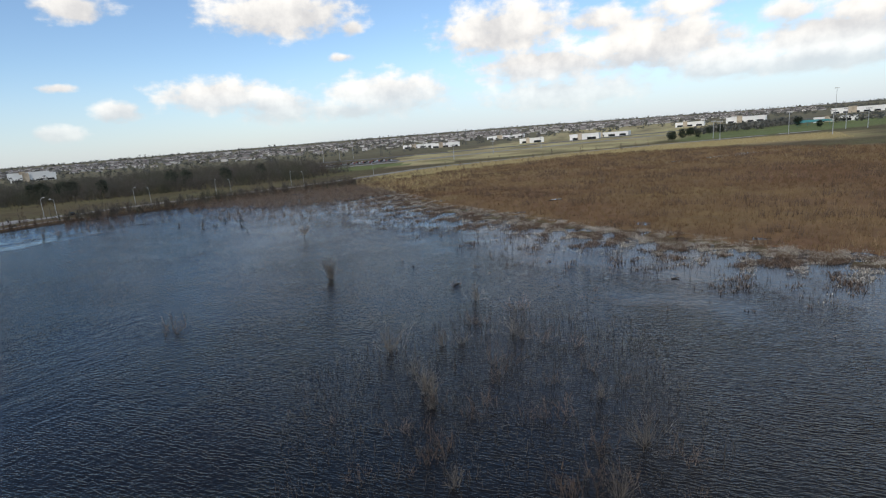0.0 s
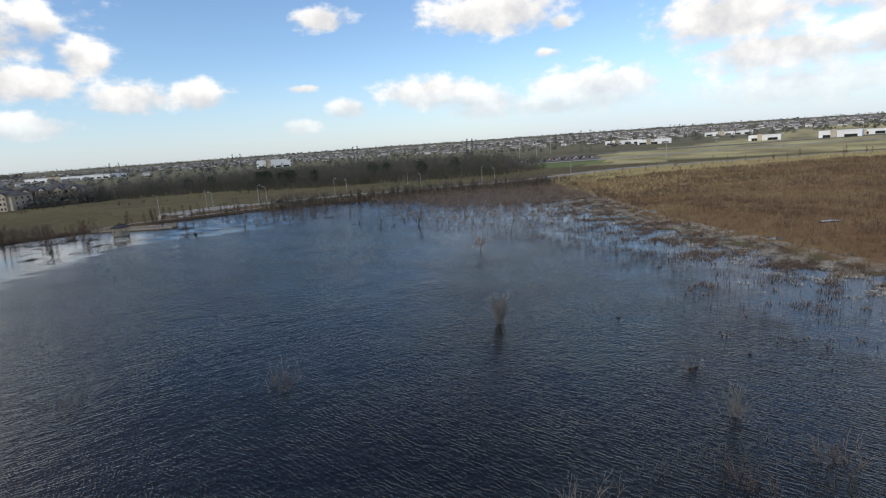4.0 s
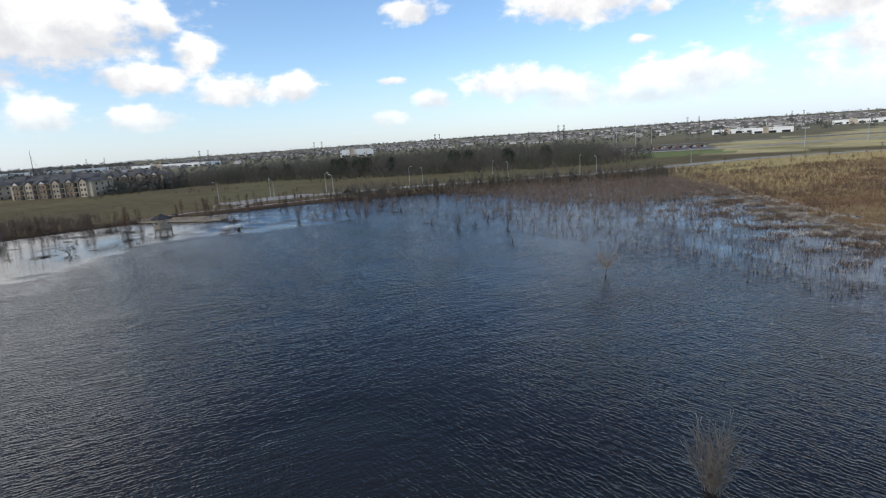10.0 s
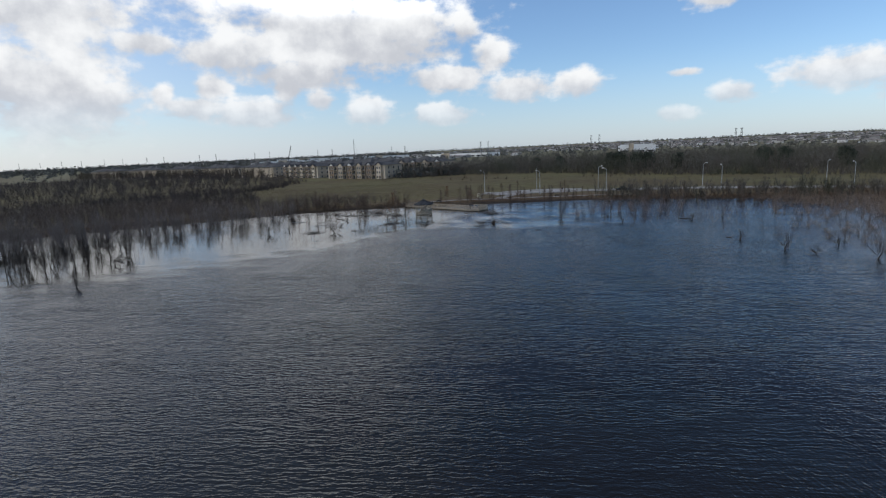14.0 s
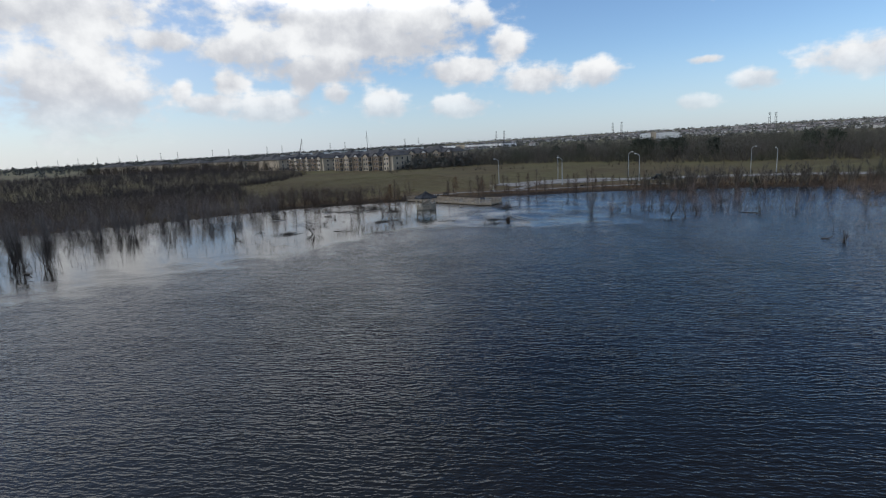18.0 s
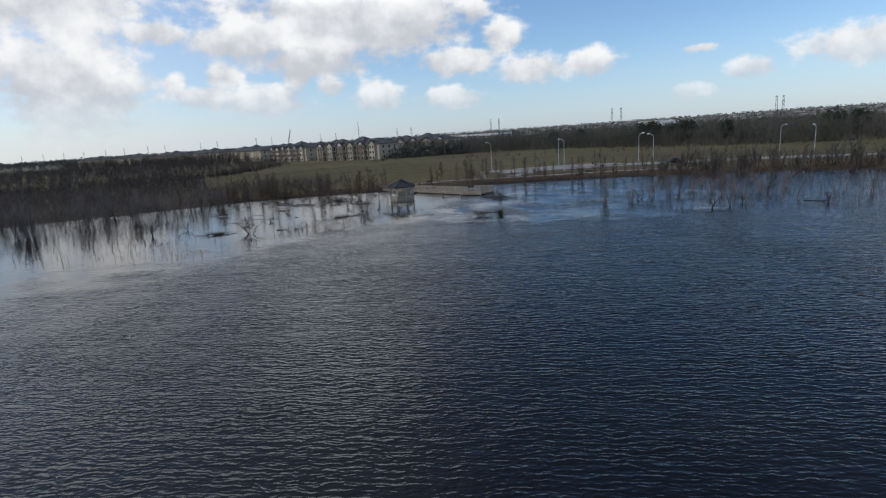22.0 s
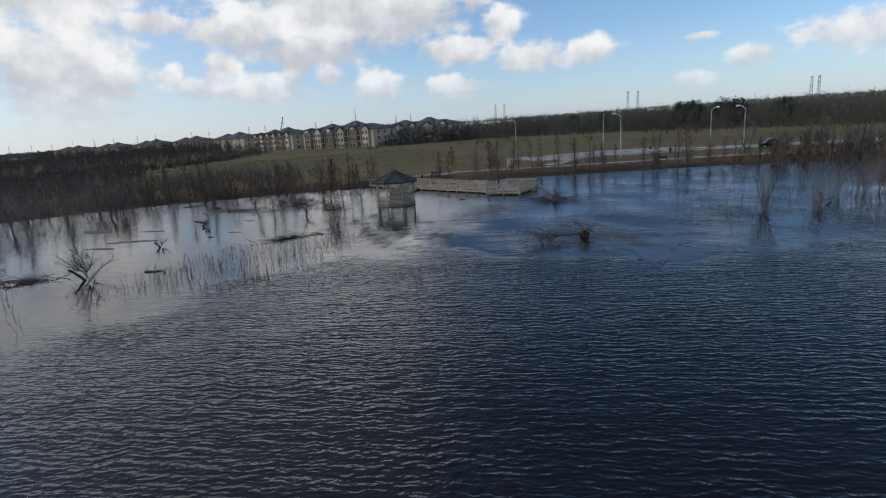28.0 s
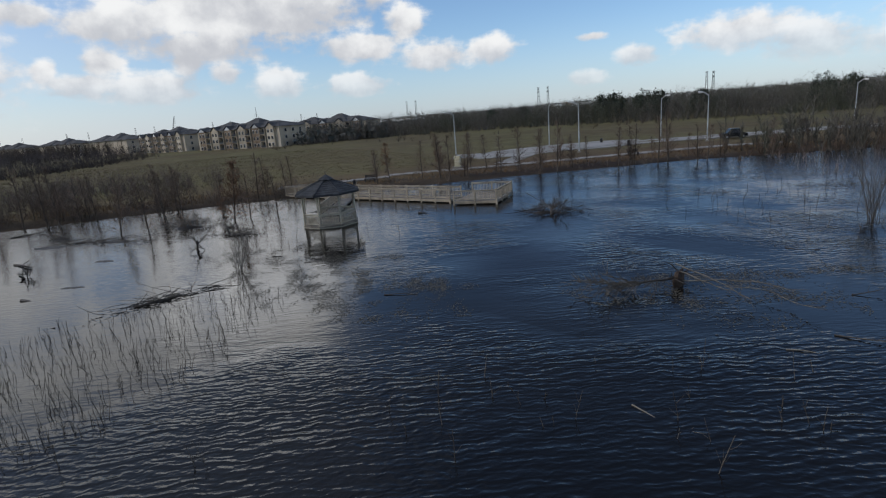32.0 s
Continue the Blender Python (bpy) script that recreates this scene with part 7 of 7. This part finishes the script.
def pylon_model(h):
    root = thing("transmission_tower", "slim grey steel transmission tower on the skyline", "pylon", group="transmission towers")
    mast = Geo()
    for sx, sy in ((-1, -1), (1, -1), (1, 1), (-1, 1)):
        mast.tube((1.5 * sx, 1.5 * sy, -1), (0.55 * sx, 0.55 * sy, h), 0.16, 0.12, 4)
    n = 9
    for k in range(n):
        z0, z1 = h * k / n, h * (k + 1) / n
        a0, a1 = 1.5 - 0.95 * k / n, 1.5 - 0.95 * (k + 1) / n
        for s in ((-1, -1, 1, -1), (1, -1, 1, 1), (1, 1, -1, 1), (-1, 1, -1, -1)):
            mast.tube((s[0] * a0, s[1] * a0, z0), (s[2] * a1, s[3] * a1, z1), 0.09, 0.09, 4, False)
    part("mast", mast, M_PYLON, root)
    for k in range(3):
        z = h - 1.0 - 4.0 * k
        part("cross_arm", Geo().beam((-1.3, 0, z), (1.3, 0, z), 0.25, 0.25), M_PYLON, root)
    return root


pylons = pylon_model(29.0)


def pylon_pair(x, y, gap, scale=1.0):
    w = toward(x, y)
    for s in (-0.5, 0.5):
        px, py = x + math.cos(w) * gap * s, y + math.sin(w) * gap * s
        put(pylons, px, py, gz(px, py) - 0.6, math.degrees(w), scale)


pylon_pair(-458, 571, 9, 1.0)
pylon_pair(-325, 626, 5, 0.98)
pylon_pair(-606, 527, 10, 0.98)
pylon_pair(-158, 555, 5, 0.92)
pylon_pair(-62, 767, 12, 0.98)
pylon_pair(60, 1000, 14, 1.0)
pylon_pair(-900, 560, 24, 1.0)
pylon_pair(-1050, 480, 28, 1.0)
pylon_pair(-1200, 400, 30, 1.05)
pylon_pair(-1350, 320, 34, 1.05)
pylon_pair(-1500, 230, 36, 1.05)
pylon_pair(-1650, 150, 40, 1.05)
pylon_pair(-1800, 60, 44, 1.05)
pylon_pair(-1950, -40, 48, 1.05)
mast_ob = thing("radio_mast", "tall slender guyed radio mast on the far plain", "mast", (-1055, 544, 1.0))
part("mast", Geo().tube((0, 0, -1), (0, 0, 50), 0.7, 0.3, 6), M_PYLON, mast_ob)
for k in range(3):
    w = 2.1 * k
    part("guy_wire", Geo().tube((0, 0, 42), (26 * math.cos(w), 26 * math.sin(w), 0), 0.06, 0.06, 4), M_PYLON, mast_ob)


crane = thing("construction_crane", "thin lattice construction crane rising behind the apartments", "crane", (-908, 358, gz(-908, 358) - 0.5), 0.9)
jib = Geo()
for sx, sy in ((-0.9, -0.9), (0.9, -0.9), (0.9, 0.9), (-0.9, 0.9)):
    jib.tube((sx, sy, 2.5), (sx * 0.4 + 9, sy * 0.4, 36), 0.16, 0.12, 4)
for k in range(10):
    f0, f1 = k / 10, (k + 1) / 10
    w0, w1 = 0.9 - 0.54 * f0, 0.9 - 0.54 * f1
    for sy in (-1, 1):
        jib.tube((9 * f0 - w0, sy * w0, 2.5 + 33.5 * f0), (9 * f1 + w1, sy * w1, 2.5 + 33.5 * f1), 0.09, 0.09, 4, False)
part("cab", Geo().box((-1.0, 0, 1.6), (6.0, 3.2, 3.4)), M_CREAM, crane)
part("jib", jib, M_PYLON, crane)
part("hoist_rope", Geo().tube((9, 0, 36), (9, 0, 12), 0.07, 0.07, 4), M_PYLON, crane)


def flood_pole(x, y, h):
    root = thing("floodlight_pole", "tall sports floodlight pole on the green field", "light pole", (x, y, gz(x, y)), toward(x, y), "sports floodlights")
    part("pole", Geo().tube((0, 0, -0.2), (0, 0, h), 0.28, 0.16, 8), M_STEEL, root)
    part("cross_bar", Geo().box((0, 0, h - 0.3), (4.2, 0.2, 0.25)), M_STEEL, root)
    for k in range(4):
        part("floodlight", Geo().box((-1.6 + 1.07 * k, -0.3, h + 0.15), (0.7, 0.4, 0.6)), M_FRAME, root)


for x, y, h in ((-125, 640, 20), (-114, 690, 20), (-104, 740, 20), (279, 421, 17), (278, 373, 16), (334, 434, 16), (343, 423, 15), (245, 469, 14), (479, 640, 38), (230, 430, 14), (20, 470, 12), (60, 520, 12), (110, 540, 12)):
    flood_pole(x, y, h)
play = thing("playground_shelter", "teal roofed playground shelter beside the sports field", "shelter", (402, 566, gz(402, 566)), toward(402, 566))
part("roof", Geo().face((-16, -7, 3.4), (16, -7, 3.4), (12, 0, 5.6), (-12, 0, 5.6)).face((16, 7, 3.4), (-16, 7, 3.4), (-12, 0, 5.6), (12, 0, 5.6)).face((16, -7, 3.4), (16, 7, 3.4), (12, 0, 5.6)).face((-16, 7, 3.4), (-16, -7, 3.4), (-12, 0, 5.6)), M_TEAL, play)
for sx in (-14, -5, 5, 14):
    for sy in (-6, 6):
        part("post", Geo().tube((sx, sy, -0.2), (sx, sy, 3.5), 0.15, 0.15, 6), M_TEAL, play)


def houses(name, count, ring, seed, label):
    """A far suburb of gabled houses, joined."""
    r = np.random.RandomState(seed)
    walls, roofs = Geo(), Geo()
    places = scatter(ring, count, r)
    for (x, y), z in zip(places, ground_height(*places.T)):
        w = toward(x, y) + r.choice([0, 1.571]) + r.normal(0, 0.1)
        m = Matrix.Translation((x, y, z - 0.7)) @ Matrix.Rotation(w, 4, "Z")
        a, b, h = r.uniform(6, 9), r.uniform(4.5, 6.5), r.choice([3.0, 3.2, 5.6])
        walls.box(None, (2 * a, 2 * b, h + 1), m=m @ Matrix.Translation((0, 0, h / 2 - 0.5)))
        k = 2.4
        p = [m @ Vector(v) for v in ((-a - .5, -b - .5, h), (a + .5, -b - .5, h), (a + .5, b + .5, h), (-a - .5, b + .5, h), (-a + 2.5, 0, h + k), (a - 2.5, 0, h + k))]
        n = len(roofs.v)
        roofs.v += [tuple(q) for q in p]
        roofs.f += [(n, n + 1, n + 5, n + 4), (n + 2, n + 3, n + 4, n + 5), (n + 1, n + 2, n + 5), (n + 3, n, n + 4)]
    root = tagged(new(name, walls.mesh(name, M_HOUSE)), label, "houses", kind="stuff")
    part("roofs", roofs, M_HOUSEROOF, root)


houses("far_suburb", 2000, [(-1100, 1150), (-200, 1120), (300, 1350), (1100, 1500), (1900, 2700), (-200, 3000), (-1800, 2400), (-2000, 1400)], 1, "pale houses of a far suburb across the plain")
houses("far_suburb", 420, [(-1700, 1200), (-900, 900), (-900, 640), (-1700, 300), (-2600, 100), (-2800, 1300)], 2, "roofs of a far suburb behind the apartments")


def far_trees(name, count, ring, low, high, seed, label, puffs=22):
    """Distant trees as loose crowns of leaf and twig, joined."""
    r = np.random.RandomState(seed)
    p = scatter(ring, count, r)
    h = r.uniform(low, high, count)
    z = ground_height(p[:, 0], p[:, 1]) - 0.7
    c = np.repeat(np.column_stack([p, z + h * 0.5]), puffs, 0)
    hh = np.repeat(h, puffs)[:, None]
    d = r.normal(0, 1, (len(c), 3))
    d /= np.linalg.norm(d, axis=1, keepdims=True)
    q = c + d * hh * np.array((0.42, 0.42, 0.45)) * r.uniform(0.3, 1.0, (len(c), 1)) ** 0.5
    tri = np.stack([q + r.normal(0, 1, (len(c), 3)) * hh * 0.14 for _ in range(3)], 1)
    tri[:, :, 2] = np.maximum(tri[:, :, 2], np.repeat(z, puffs)[:, None])
    return tagged(new(name, tri_mesh(name, tri, M_FARTREE)), label, "trees", kind="stuff")


far_trees("far_trees", 2600, [(-1000, 640), (-300, 800), (250, 1000), (1200, 1250), (1700, 2200), (-300, 2300), (-1600, 1900), (-1900, 900)], 5, 10, 1, "scattered trees among the far houses")
far_trees("far_trees", 900, [(-500, 620), (-1000, 640), (-1900, 900), (-2600, 200), (-2400, -300), (-900, 30), (-880, 300), (-560, 420)], 6, 11, 2, "dark tree lines beyond the apartments")
far_trees("far_trees", 1300, [(-3000, 1800), (-1500, 2600), (0, 3000), (2000, 2800), (2600, 2000), (3400, 2400), (2600, 3800), (0, 4200), (-2400, 3600), (-3800, 2400)], 9, 16, 3, "hazy tree line along the horizon", 16)
far_trees("far_trees", 700, [(-2700, -800), (-2400, 900), (-3000, 1800), (-3900, 2200), (-4000, -1200)], 10, 17, 4, "hazy western tree line along the horizon", 16)
far_trees("far_trees", 260, [(420, 560), (520, 700), (900, 900), (1200, 1000), (1100, 700), (700, 480)], 6, 12, 5, "dark trees beyond the sports field")
far_trees("far_trees", 220, [(280, 560), (340, 570), (430, 640), (520, 760), (420, 760), (300, 640)], 5, 9, 6, "green trees round the sports field")
far_trees("far_trees", 160, [(-420, 262), (-352, 258), (-345, 300), (-380, 330), (-440, 300)], 5, 8, 7, "brown shrubs beside the apartments")
far_trees("far_trees", 1500, [(-930, 330), (-1500, 1000), (-2600, 1700), (-3300, 700), (-2500, -300), (-1000, 130)], 8, 13, 8, "dark tree belts beyond the apartments", 18)
